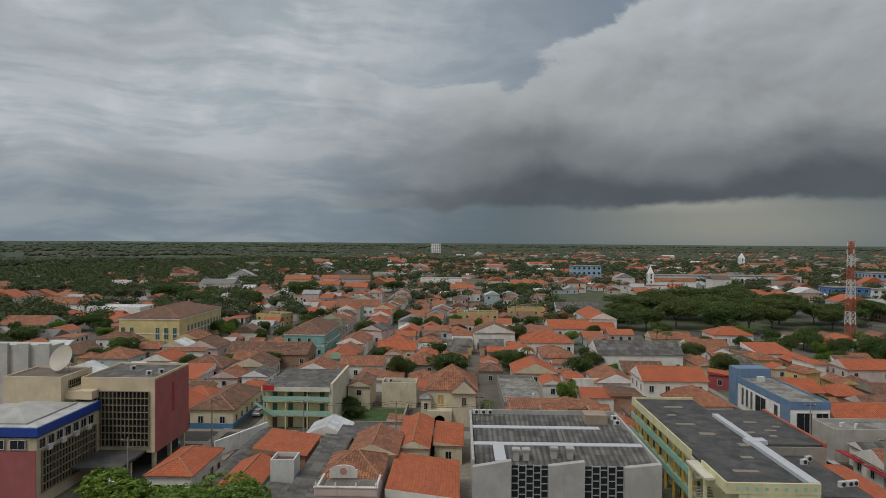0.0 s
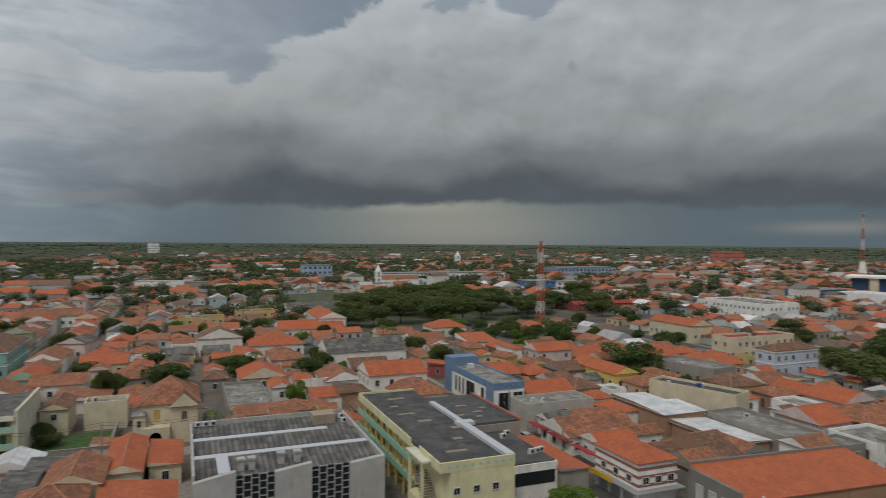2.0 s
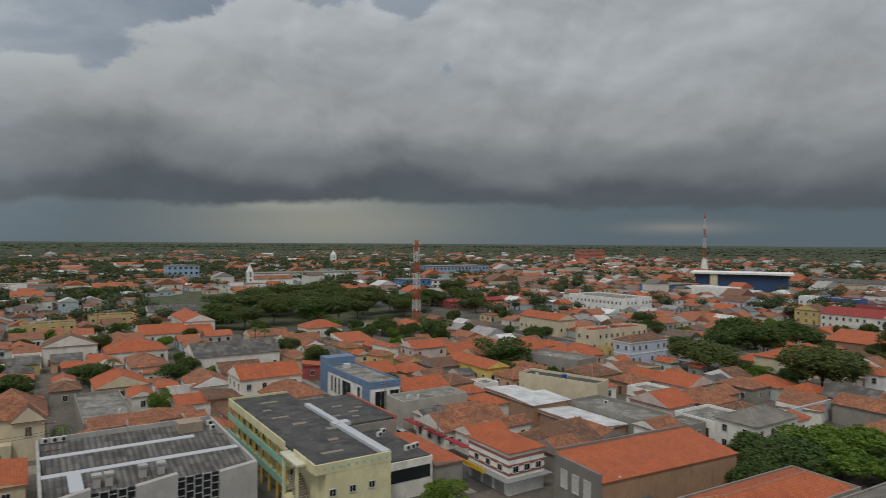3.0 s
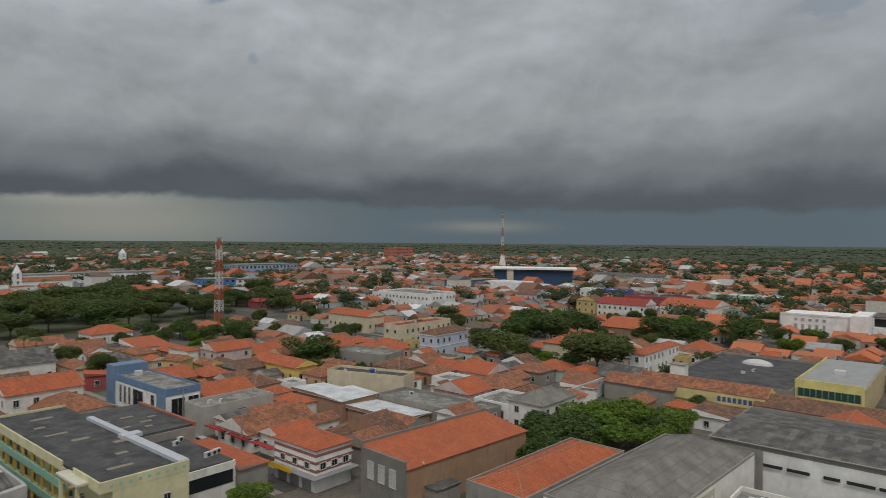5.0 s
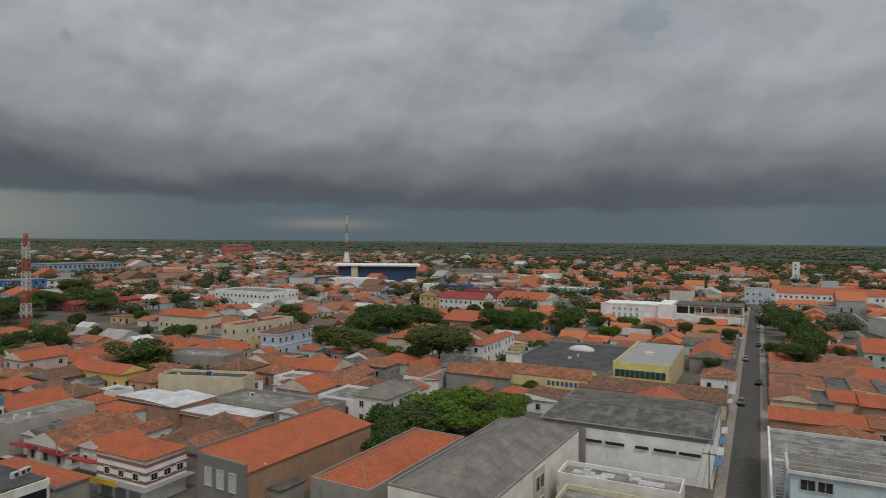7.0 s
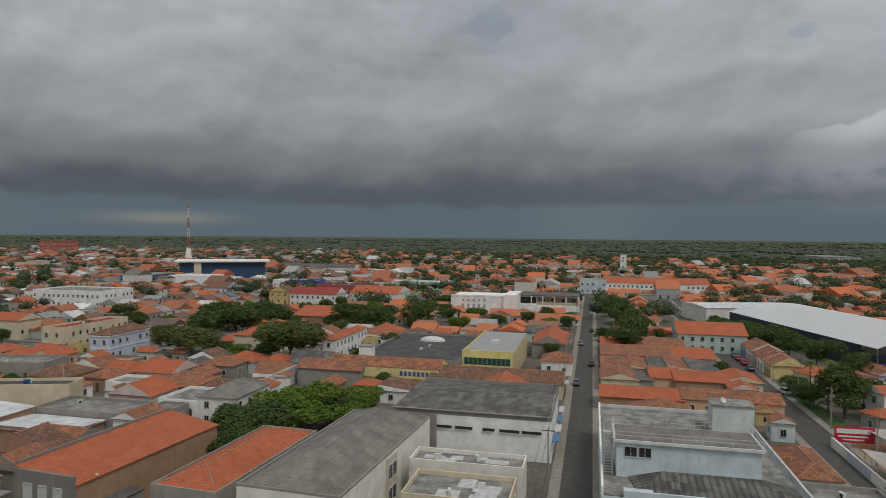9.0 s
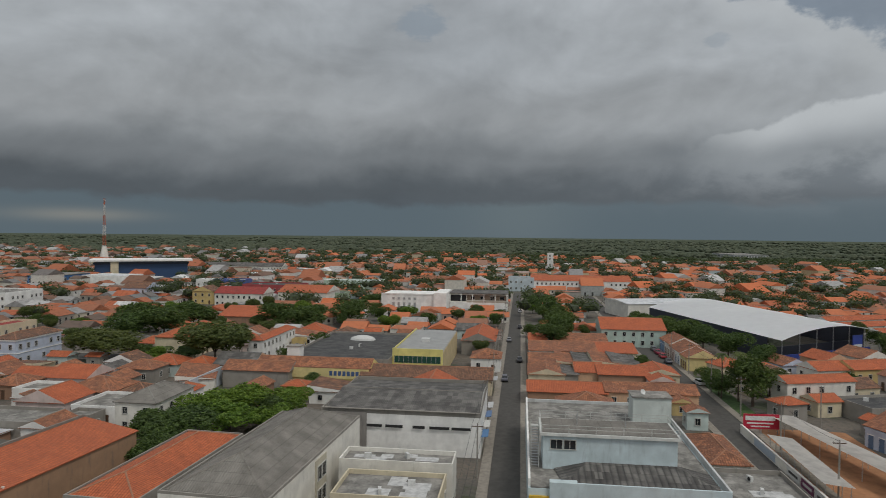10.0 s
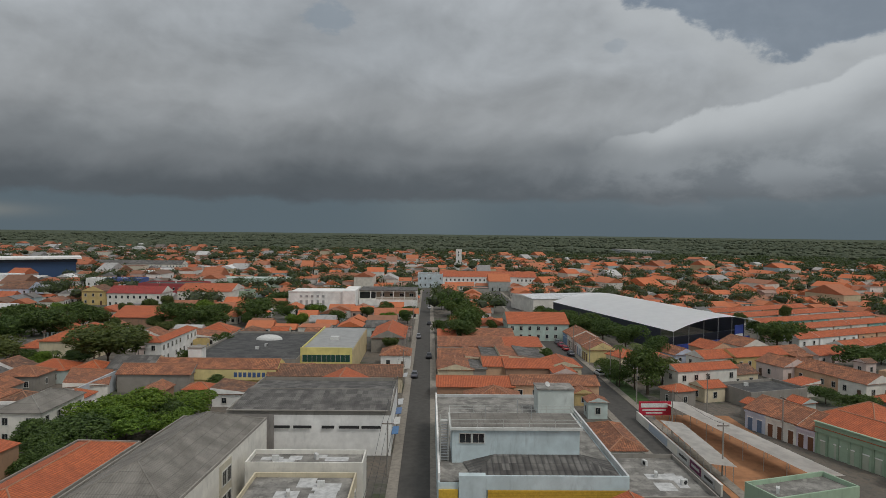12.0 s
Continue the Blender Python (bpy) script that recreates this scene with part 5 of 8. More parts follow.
def pale_blue_block():
    """Flat-roofed block by the main street with a set-back upper storey and railings."""
    root = thing("pale_blue_block", pose(90.5, -11.0, 0), "pale blue commercial block with railed upper deck and yellow band", "building")
    claim(95.5, -11, 46, 27)
    pb = plaster((0.52, 0.61, 0.63), 0.3)
    part("body", box(-17.0, 27.3, -13.4, 12.2, 0, 6.2), pb, root)
    part("front_fascia", box(-17.3, -17.0, -13.6, 5.8, 5.3, 7.2), pb, root)
    part("corner_pier", box(-17.6, -16.4, 5.8, 9.4, 0, 7.3), pb, root)
    yellow = plain("yellow_cladding", (0.62, 0.40, 0.05), 0.5)
    part("yellow_band", box(-17.36, -17.0, -13.4, 5.5, 3.0, 5.28), yellow, root, "yellow cladding band")
    part("yellow_band", box(-17.36, -17.0, 9.5, 12.1, 3.0, 5.28), yellow, root, "yellow cladding band")
    for k in range(10):
        part("cladding_seam", box(-17.39, -17.36, -13.4, 5.5, 3.1 + 0.22 * k, 3.13 + 0.22 * k), plain("cladding_seam", (0.40, 0.25, 0.03), 0.6), root)
    bm = bmesh.new()
    eave = [(-15.8, 7.4, 6.5), (-15.8, -13.0, 6.5), (-9.6, -13.0, 6.5), (-9.6, 8.6, 6.5)]
    top = [(-10.1, 4.0, 7.6), (-10.1, -8.4, 7.6)]
    poly(bm, [eave[1], eave[0], top[0], top[1]][::-1])
    poly(bm, [eave[2], eave[1], top[1], (-9.6, -8.4, 7.6)][::-1])
    poly(bm, [eave[0], eave[3], (-9.6, 4.0, 7.6), top[0]][::-1])
    poly(bm, [top[0], (-9.6, 4.0, 7.6), (-9.6, -8.4, 7.6), top[1]])
    bmesh.ops.recalc_face_normals(bm, faces=bm.faces[:])
    uvmap(bm)
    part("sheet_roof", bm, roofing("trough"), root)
    part("roof_deck", box(-16.9, 27.0, -13.1, 11.9, 6.2, 6.35), roofing("concrete"), root)
    part("parapet", box(-17, 27.3, -13.7, -13.4, 6.2, 7.2), plaster((0.55, 0.56, 0.55), 0.4), root)
    part("parapet", box(-16.3, 27.3, 11.9, 12.2, 6.2, 7.2), plaster(WHITE, 0.2), root)
    part("parapet", box(27.0, 27.3, -13.4, 11.9, 6.2, 6.9), plaster((0.55, 0.56, 0.55), 0.4), root)
    part("upper_storey", box(-10.0, -3.0, -8.5, 10.1, 6.35, 11.2), pb, root)
    part("upper_slab", box(-10.4, -2.6, -8.9, 10.5, 11.2, 11.6), plaster((0.62, 0.63, 0.60), 0.4), root)
    part("upper_deck", box(-10.1, -2.9, -8.6, 10.2, 11.6, 11.66), roofing("aged"), root)
    part("stair_head", box(14.6, 19.4, -13.2, -6.6, 6.35, 11.0), plaster((0.55, 0.60, 0.57), 0.5), root)
    part("stair_head_cap", box(14.4, 19.6, -13.4, -6.4, 11.0, 11.2), roofing("concrete"), root)
    for k in range(2):
        window(root, pose(-10.0, 8.2 - 1.9 * k, 9.3, 0, 0, -90), 1.6, 1.3)
    pale_rail = plain("rail_paint", (0.50, 0.50, 0.47), 0.5)
    for z in (12.2, 12.7):
        part("railing", box(-10.3, -10.24, -8.8, 10.4, z, z + 0.06), pale_rail, root)
        part("railing", box(-2.76, -2.7, -8.8, 10.4, z, z + 0.06), pale_rail, root)
        for y in (-8.8, 10.34):
            part("side_rail", box(-10.24, -2.76, y, y + 0.06, z, z + 0.06), pale_rail, root)
    post = shared(("rail_post",), lambda: box(-0.04, 0.04, -0.04, 0.04, 0, 1.1))
    for k in range(6):
        for x in (-10.27, -2.73):
            piece("rail_post", post, pale_rail, root, at=pose(x, -8.7 + 3.8 * k, 11.6))
    stair = part("outside_stair", box(-6.6, -5.6, 10.55, 11.85, 11.3, 11.45), pale_rail, root)
    for x in (-9.6, -6.4):
        part("stair_stringer", box(x, x + 0.08, 10.6, 10.7, 6.35, 12.4), pale_rail, stair)
        part("stair_stringer", box(x, x + 0.08, 11.7, 11.8, 6.35, 12.4), pale_rail, stair)
    for k in range(15):
        piece("tread", shared(("tread",), lambda: box(-0.14, 0.14, -0.6, 0.6, 0, 0.05)), METAL, stair, at=pose(-9.4 + 0.25 * k, 11.15, 6.6 + 0.32 * k))
    bm = bmesh.new()
    rod(bm, (2.0, -1.0, 6.35), (2.0, -1.0, 12.5), 0.05, 6)
    part("lightning_rod", bm, METAL, root)
    bm = bmesh.new()
    for x, y in ((-6, -2), (-6, 5)):
        rod(bm, (x, y, 11.6), (x, y, 13.6), 0.06, 6)
    part("antenna_pole", bm, METAL, root)
    dish = thing("satellite_dish", pose(106.5, -19.5, 11.2), "small white satellite dish", "satellite dish")
    bm = bmesh.new()
    bmesh.ops.create_cone(bm, segments=18, radius1=0.05, radius2=0.5, depth=0.15, cap_ends=False)
    bmesh.ops.solidify(bm, geom=bm.faces[:], thickness=0.02)
    part("reflector", bm, AIRCON, dish, at=pose(0, 0, 0.55, 60, 0, -60))
    part("mast", box(-0.03, 0.03, -0.03, 0.03, 0, 0.5), METAL, dish)


pale_blue_block()


def yellow_box():
    root = thing("yellow_store", pose(182, 30.4, 0), "pale yellow store with a long green-glass window band", "building")
    claim(182, 30.4, 42, 15)
    wm = plaster((0.70, 0.62, 0.22), 0.2)
    part("body", box(-20, 20, -7, 7, 0, 7.2), plaster((0.52, 0.42, 0.24), 0.4), root)
    part("front", box(-20.3, -20, -7, 7, 3.6, 8.2), wm, root)
    part("roof", box(-19.8, 20, -6.8, 6.8, 7.2, 7.5), plain("zinc_deck", (0.34, 0.34, 0.33), 0.5, vary=0.25, scale=0.4), root)
    part("side_parapet", box(-20, 20, 6.8, 7.0, 7.2, 8.0), wm, root)
    band = part("window_band", box(-20.36, -20.3, -6.4, 6.4, 4.3, 6.2), plain("green_glass", (0.03, 0.09, 0.07), 0.15), root)
    for k in range(11):
        piece("mullion", shared(("band_mullion",), lambda: box(-0.08, 0, -0.05, 0.05, 0, 1.9)), plain("mullion", (0.33, 0.34, 0.33), 0.6), band, at=pose(-20.36, -6.4 + 1.28 * k, 4.3))
    part("roof_vent", box(-4, -1.5, -1, 1.5, 7.5, 8.4), AIRCON, root)


yellow_box()


def white_block():
    """Large white block with slim windows, a taller bay, and a long galleried wing to the street."""
    root = thing("white_block", pose(313.9, 49.2, 0), "large plain white block with slim windows and raised bay", "building")
    claim(313.9, 55, 25, 33)
    wh = plaster(WHITE, 0.12)
    part("body", box(-11.0, 12.5, -4.2, 22.4, 0, 9.6), wh, root)
    part("tall_bay", box(-12.5, 12.5, -10.4, -4.2, 0, 10.8), wh, root)
    part("parapet", box(-11.2, -10.9, -4.2, 22.4, 9.6, 10.3), wh, root)
    part("window_hood", box(-12.0, -11.0, 4.0, 18.0, 2.7, 3.0), wh, root)
    for k in range(5):
        window(root, pose(-11.0, 5.4 + 2.7 * k, 3.3, 0, 0, -90), 1.0, 2.4, METAL)
        window(root, pose(-11.0, 5.4 + 2.7 * k, 7.2, 0, 0, -90), 1.0, 1.0, METAL)
    wing = thing("galleried_wing", pose(327.0, 23.8, 0), "white two-storey building with long shaded balcony", "building")
    claim(327.0, 23.8, 24, 30)
    part("wall", box(-10.0, 10, -14.8, 14.8, 0, 9.6), plaster(OFFWHITE, 0.3), wing)
    part("roof_deck", box(-11.6, 10.2, -15.0, 15.0, 9.6, 9.9), roofing("cement"), wing)
    part("gallery_wall", box(-10.06, -10.0, -14.4, 6.0, 6.2, 8.8), plaster((0.22, 0.15, 0.10), 0.3), wing, "brown panelled gallery wall")
    # Near-black sheet on the wall: balcony shade put into its colour.
    part("gallery_shade", box(-10.06, -10.0, 6.4, 14.4, 5.6, 8.8), DARK, wing)
    part("gallery_floor", box(-12.0, -10.0, -14.8, 14.8, 4.9, 5.2), plaster(WHITE, 0.2), wing)
    part("balustrade", box(-12.0, -11.8, -14.8, 6.0, 5.2, 6.1), plaster((0.50, 0.44, 0.36), 0.3), wing)
    part("lower_front", box(-12.0, -11.7, -14.8, 14.8, 0, 4.9), plaster(WHITE, 0.2), wing)
    for k in range(6):
        part("column", box(-12.0, -11.7, -14.6 + 5.8 * k, -14.2 + 5.8 * k, 5.2, 9.6), plaster(WHITE, 0.2), wing)
    for k in range(4):
        window(wing, pose(-10.06, -12.0 + 5.0 * k, 6.6, 0, 0, -90), 2.0, 1.6)


white_block()


def dark_roof_fittings():
    dome = thing("skylight", pose(191, 53, 5.35), "low white domed skylight on a dark roof", "skylight")
    bm = bmesh.new()
    bmesh.ops.create_uvsphere(bm, u_segments=18, v_segments=8, radius=1.0)
    bmesh.ops.scale(bm, vec=(2.4, 4.2, 1.5), verts=bm.verts[:])
    part("dome", bm, plain("dome_white", (0.60, 0.60, 0.58), 0.5), dome)
    stack = thing("chimney_block", pose(158.6, 64.0, 0), "plain white plastered chimney block", "chimney")
    part("shaft", box(-1.6, 1.6, -1.8, 1.8, 0, 8.6), plaster(WHITE, 0.3), stack)
    part("cap", box(-1.8, 1.8, -2.0, 2.0, 8.6, 8.8), plaster(CONCRETE, 0.5), stack)


dark_roof_fittings()


def sign_hall():
    root = h(151.4, 55.5, 8, 30, 5.2, 0, roof="gable", wall=(0.66, 0.52, 0.20), tiles="clay", floors=0, label="long yellow shop hall with tiled roof and blue painted sign")
    part("fascia", box(-4.3, -4.0, -15, 15, 2.6, 5.3), plaster((0.70, 0.58, 0.26), 0.2), root)
    for k in range(8):
        part("sign_bar", box(-4.33, -4.3, -13.5 + 1.15 * k, -12.7 + 1.15 * k, 3.3, 4.5), plain("sign_blue", (0.06, 0.11, 0.25), 0.6), root)


sign_hall()


def vault_roof(name, label, x, y, w, d, z, rise, rot, side_rgb, skew=0.0):
    """A hall under a shallow barrel roof of white sheeting; the arch spans d."""
    root = thing(name, pose(x, y, 0, 0, 0, rot), label, "building")
    claim(x, y, w, d, rot)
    n, rows = 16, []
    bm = bmesh.new()
    for i in range(17):
        X = -w / 2 + w * i / 16
        dip = 0.4 * (i % 2)
        rows.append([bm.verts.new((X + skew * (1 - k / n), -d / 2 + d * k / n, z + (rise - dip) * (1 - (2 * k / n - 1) ** 2))) for k in range(n + 1)])
    for a, b in zip(rows, rows[1:]):
        for k in range(n):
            bm.faces.new((a[k], b[k], b[k + 1], a[k + 1]))
    bmesh.ops.solidify(bm, geom=bm.faces[:], thickness=-0.25)
    uvmap(bm)
    part("roof", bm, plain("white_membrane", (0.90, 0.905, 0.91), 0.5, vary=0.05, scale=0.3), root, "white tensioned roof")
    side = plain("hall_side", side_rgb, 0.6)

    def slant(name, x0, x1, y0, y1, z0, z1, mat, text=""):
        """A box whose plan leans with the hall's end."""
        bm = box(x0, x1, y0, y1, z0, z1)
        for v in bm.verts:
            v.co.x += skew * (0.5 - v.co.y / d)
        return part(name, bm, mat, root, text)
    slant("side_wall", -w / 2 + 8, w / 2, -d / 2 + 0.6, -d / 2 + 0.8, 0, z, side)
    slant("side_wall", -w / 2 + 8, w / 2, d / 2 - 0.8, d / 2 - 0.6, 0, z, side)
    slant("stand", -w / 2 + 8.5, -w / 2 + 9, -d / 2 + 0.8, d / 2 - 0.8, 0, z * 0.5, side)
    slant("back_wall", w / 2 - 0.4, w / 2, -d / 2 + 0.6, d / 2 - 0.6, 0, z, side)
    blue = plain("banner_blue", (0.03, 0.06, 0.30), 0.6)
    slant("barrier", -w / 2 + 3.0, -w / 2 + 3.3, -d / 2 + 3, d / 2 - 4, 0, 2.2, blue, "deep blue barrier boards")
    for k in range(7):
        yy = -d / 2 + 0.8 + k * (d - 1.6) / 6
        X = -w / 2 + 0.8 + skew * (0.5 - yy / d)
        bm = bmesh.new()
        rod(bm, (X, yy, 0), (X, yy, z + rise * (1 - (2 * (yy + d / 2) / d - 1) ** 2) - 0.3), 0.10, 6)
        part("column", bm, METAL, root)
    slant("banner", -w / 2 + 2.2, -w / 2 + 2.5, -d / 2 + 8, -d / 2 + 13, 1.5, 6.8, blue, "deep blue banner")
    slant("banner_panel", -w / 2 + 2.1, -w / 2 + 2.2, -d / 2 + 8.4, -d / 2 + 12.6, 1.7, 3.6, plain("banner_white", (0.7, 0.7, 0.7), 0.6), "white lower panel of the banner")
    return root


vault_roof("event_hall", "open event hall under a white barrel roof", 250.6, -90.8, 93, 48.8, 7.6, 3.2, 14.5, (0.035, 0.04, 0.06), 15.2)


def parking():
    """Red-earth yard with two long sheet-roofed sheds and a painted wall."""
    yard = box(-2, 46, -16, 2.5, -0.1, 0.07)
    tagged(part("earth_yard", yard, DIRT, at=pose(82, -46, 0, 0, 0, -2)), "red earth parking yard", "ground", kind="structure")
    sheet = plain("pale_sheet", (0.68, 0.66, 0.62), 0.6, vary=0.25, scale=0.5)
    for x0, y0, x1, y1, wd, z in ((126.8, -50.6, 84, -58.8, 5.9, 3.6), (112.4, -45.2, 88.6, -44.6, 4.4, 3.4)):
        a = math.degrees(math.atan2(y1 - y0, x1 - x0))
        length = math.hypot(x1 - x0, y1 - y0)
        root = thing("carport", pose(x0, y0, 0, 0, 0, a), "long open carport with pale corrugated sheet roof", "carport", "carports in the yard")
        claim((x0 + x1) / 2, (y0 + y1) / 2, abs(x1 - x0), abs(y1 - y0) + wd)
        bm = bmesh.new()
        v = [(0, -wd / 2, z), (length, -wd / 2, z), (length, wd / 2, z - 0.5), (0, wd / 2, z - 0.5)]
        poly(bm, v)
        bmesh.ops.solidify(bm, geom=bm.faces[:], thickness=0.1)
        uvmap(bm)
        part("roof", bm, sheet, root)
        for k in range(9):
            for yy in (-wd / 2 + 0.4, wd / 2 - 0.4):
                bm = bmesh.new()
                rod(bm, (0.5 + k * (length - 1) / 8, yy, 0), (0.5 + k * (length - 1) / 8, yy, z - 0.3 - (0.25 if yy > 0 else -0.1)), 0.06, 6)
                part("post", bm, METAL, root)
    garden_wall(84, 124, -42.4, -42.1, 1.8)
    for k, (x0, x1, rgb, text) in enumerate(((86, 90.5, (0.62, 0.62, 0.62), "white painted advertising panel on the yard wall"), (91, 95.5, (0.16, 0.03, 0.09), "dark maroon advertising panel on the yard wall"), (96, 101, (0.64, 0.64, 0.62), "white advertising panel with dark bar on the yard wall"), (106, 116, (0.42, 0.48, 0.56), "pale blue painted panel on the yard wall"))):
        panel = thing("wall_panel", pose((x0 + x1) / 2, -42.05, 0), text, "sign", "panels on the yard wall")
        half = (x1 - x0) / 2
        part("panel", box(-half, half, 0, 0.04, 0.3, 1.7), plain("wall_panel", rgb, 0.6, vary=0.2), panel)
        if k != 3:
            part("lettering_bar", box(-half * 0.7, half * 0.7, 0.04, 0.05, 0.8, 1.25), plain("lettering_dark", (0.05, 0.05, 0.05) if k != 1 else (0.6, 0.6, 0.58), 0.6), panel)
    board = thing("billboard", pose(123.4, -42.3, 0, 0, 0, -88), "red hoarding with white lettering on posts", "sign")
    part("panel", box(-3.5, 3.5, -0.08, 0.08, 1.2, 4.2), plain("hoarding_red", (0.48, 0.02, 0.05), 0.5), board, at=pose(3.6, 0, 0))
    for k, (a, b, z0, z1) in enumerate(((0.5, 6.3, 2.9, 3.8), (0.8, 6.0, 2.2, 2.5), (1.6, 5.2, 1.6, 1.85))):
        part("lettering_bar", box(a, b, -0.11, -0.08, z0, z1), plain("lettering_white", (0.7, 0.7, 0.68), 0.6), board)
    for x in (0.4, 3.6, 6.8):
        part("post", box(x - 0.08, x + 0.08, -0.05, 0.05, 0, 1.3), METAL, board)


parking()

# ---- houses set one by one ----
h(-123.7, 256.5, 22.3, 40.7, 11.0, 0, roof="hip", trim=True, leaf=SHUTTER, wall=CREAM_YELLOW, tiles="old", floors=1, tall=True, label="yellow palace with white trim and tall green shutters")
h(-63.3, 236.4, 13.7, 28.0, 8.0, 0, roof="hip", trim=True, wall=TEAL, tiles="old", floors=2, label="teal two-storey town house with tiled roof")
h(-42.1, 251.9, 8.3, 10.5, 6.0, -17, roof="gable", wall=PALE_PINK, tiles="cement", floors=1, label="pale pink gabled house with grey sheet roof")
h(-96.9, 303.0, 13.0, 10.4, 6.0, -17, roof="flat", wall=OCHRE, tiles="cement", floors=2, label="ochre flat-roofed house among close-set houses")
h(-133.2, 238.1, 15.1, 12.7, 3.9, 0, roof="hip", wall=OFFWHITE, tiles="old", floors=1, label="white corner house with hipped clay roof")
h(-107.7, 236.7, 9.0, 12.1, 4.4, 0, roof="gable", wall=OCHRE, tiles="clay", floors=1, label="ochre house with clay tile roof")
h(-100.9, 200.1, 9.1, 10.5, 3.4, 0, roof="gable", wall=OFFWHITE, tiles="new", floors=1, label="white house with bright orange gable roof")
h(-98.7, 211.7, 11.8, 3.8, 3.9, 0, roof="gable", wall=OFFWHITE, tiles="clay", floors=1, label="white house with weathered clay roof")
h(-71.2, 211.9, 25.5, 12.8, 3.9, 0, roof="gable", wall=BRICK, tiles="old", floors=1, label="long shed with old brown tiles")
h(-69.8, 191.1, 10.8, 11.4, 3.9, 0, roof="gable", wall=CREAM, tiles="old", floors=1, label="cream house with brown tile roof")
h(-38.7, 193.8, 12.4, 9.0, 3.9, 0, roof="gable", wall=OFFWHITE, tiles="clay", floors=1, label="long white house with clay roof")
h(-62.7, 149.7, 9.3, 20.3, 3.9, 0, roof="hip", wall=CREAM, tiles="old", floors=1, label="cream corner shop with blue base and wide clay roof", base=BLUE)
h(-34.0, 161.6, 5.1, 11.3, 5.5, 0, roof="gable", wall=CREAM, tiles="old", floors=2, label="cream house with brown tile roof beside the grassy lot")
h(-24.8, 161.4, 8.3, 5.5, 6.0, 0, roof="flat", wall=CREAM, tiles="concrete", floors=0, label="plain cream block with grey flat roof")
h(-19.5, 169.2, 3.7, 11.1, 2.9, 0, roof="shed", wall=OFFWHITE, tiles="new", floors=0, label="lean-to with orange tiles")
h(-12.2, 126.5, 4.9, 13.3, 3.4, 0, roof="shed", wall=CREAM, tiles="new", floors=1, label="house with faded orange roof")
h(-15.4, 102.7, 9.8, 15.1, 3.9, 0, roof="shed", wall=OFFWHITE, tiles="new", floors=1, label="long orange roof beside the lane")
h(-18.2, 123.4, 5.4, 18.0, 4.6, 0, roof="gable", wall=CREAM, tiles="new", floors=1, label="house with bright orange tile roof")
h(-40.4, 117.8, 8.6, 11.0, 3.8, 0, roof="shed", wall=BRICK, tiles="new", floors=0, label="brick shed with orange tiles and grey wall")
h(-42.7, 102.6, 5.8, 13.2, 3.7, 0, roof="gable", ridge="d", wall=TEAL, tiles="new", floors=0, label="teal-fronted shop with bright orange tile roof")
h(-37.0, 103.3, 3.6, 3.6, 6.8, 0, roof="flat", wall=(0.55, 0.56, 0.54), tiles="old", floors=0, quick=True, label="small whitewashed stained rooftop block")
h(-39.4, 109.6, 1.8, 1.8, 4.6, 0, roof="flat", wall=CONCRETE, tiles="concrete", floors=0, quick=True, name="tank_stand", label="small plastered stand for a water tank")
h(-24.2, 113.6, 7.6, 11.4, 5.6, 0, roof="gable", ridge="d", wall=CREAM, tiles="clay", floors=1, label="cream house with mottled clay gable roof")
h(-25.9, 102.6, 8.4, 10.4, 5.6, 0, roof="hip", ridge="w", wall=PALE_PINK, tiles="clay", floors=0, label="pink-fronted house with mossy clay roof")
h(-32.4, 108.8, 4.2, 28.6, 3.6, 0, roof="shed", rise=0.5, wall=CONCRETE, tiles="cement", floors=0, label="long shed with dark fibre-cement sheets")
h(-46.9, 113.6, 2.6, 27.0, 3.4, 0, roof="gable", ridge="d", wall=BRICK, tiles="cement", floors=0, label="narrow brick shed with grey sheet roof")
h(-36.6, 96.6, 4.0, 8.0, 3.2, 0, roof="shed", rise=0.4, wall=CONCRETE, tiles="cement", floors=0, label="low shed with patched grey sheets")
h(-30.3, 127.0, 5.0, 7.0, 3.2, 0, roof="shed", rise=0.5, wall=CONCRETE, tiles="cement", floors=0, label="low grey sheet roof behind the canopy")
h(-35.6, 130.7, 7.5, 8.0, 2.9, 0, roof="gable", wall=OFFWHITE, tiles="white", floors=0, label="white metal canopy among close-set houses")
h(-54.5, 108.1, 7.0, 12.6, 3.9, 0, roof="hip", wall=OFFWHITE, tiles="new", floors=1, label="house with orange roof and white eaves")
h(4.8, 166.6, 9.6, 29.2, 3.4, 0, roof="flat", wall=CONCRETE, tiles="concrete", floors=0, label="low concrete roof deck")
h(13.6, 174.6, 5.0, 9.0, 3.4, 0, roof="gable", ridge="d", wall=OFFWHITE, tiles="new", floors=1, label="small white gabled house")
h(5.9, 151.2, 10.0, 6.0, 2.9, 0, roof="shed", wall=OFFWHITE, tiles="clay", floors=0, label="low clay roof among close-set houses")
h(14.3, 152.6, 5.8, 8.0, 2.9, 0, roof="hip", wall=OFFWHITE, tiles="clay", floors=0, label="low hipped clay roof")
h(19.2, 152.2, 4.8, 8.0, 2.9, 0, roof="hip", wall=OFFWHITE, tiles="clay", floors=0, label="low hipped clay roof")
h(22.7, 162.1, 7.3, 7.0, 2.9, 0, roof="shed", wall=OFFWHITE, tiles="new", floors=0, label="low orange roof among close-set houses")
h(29.7, 162.7, 7.6, 8.0, 3.4, 0, roof="shed", wall=BRICK, tiles="old", floors=0, label="low brown tile roof")
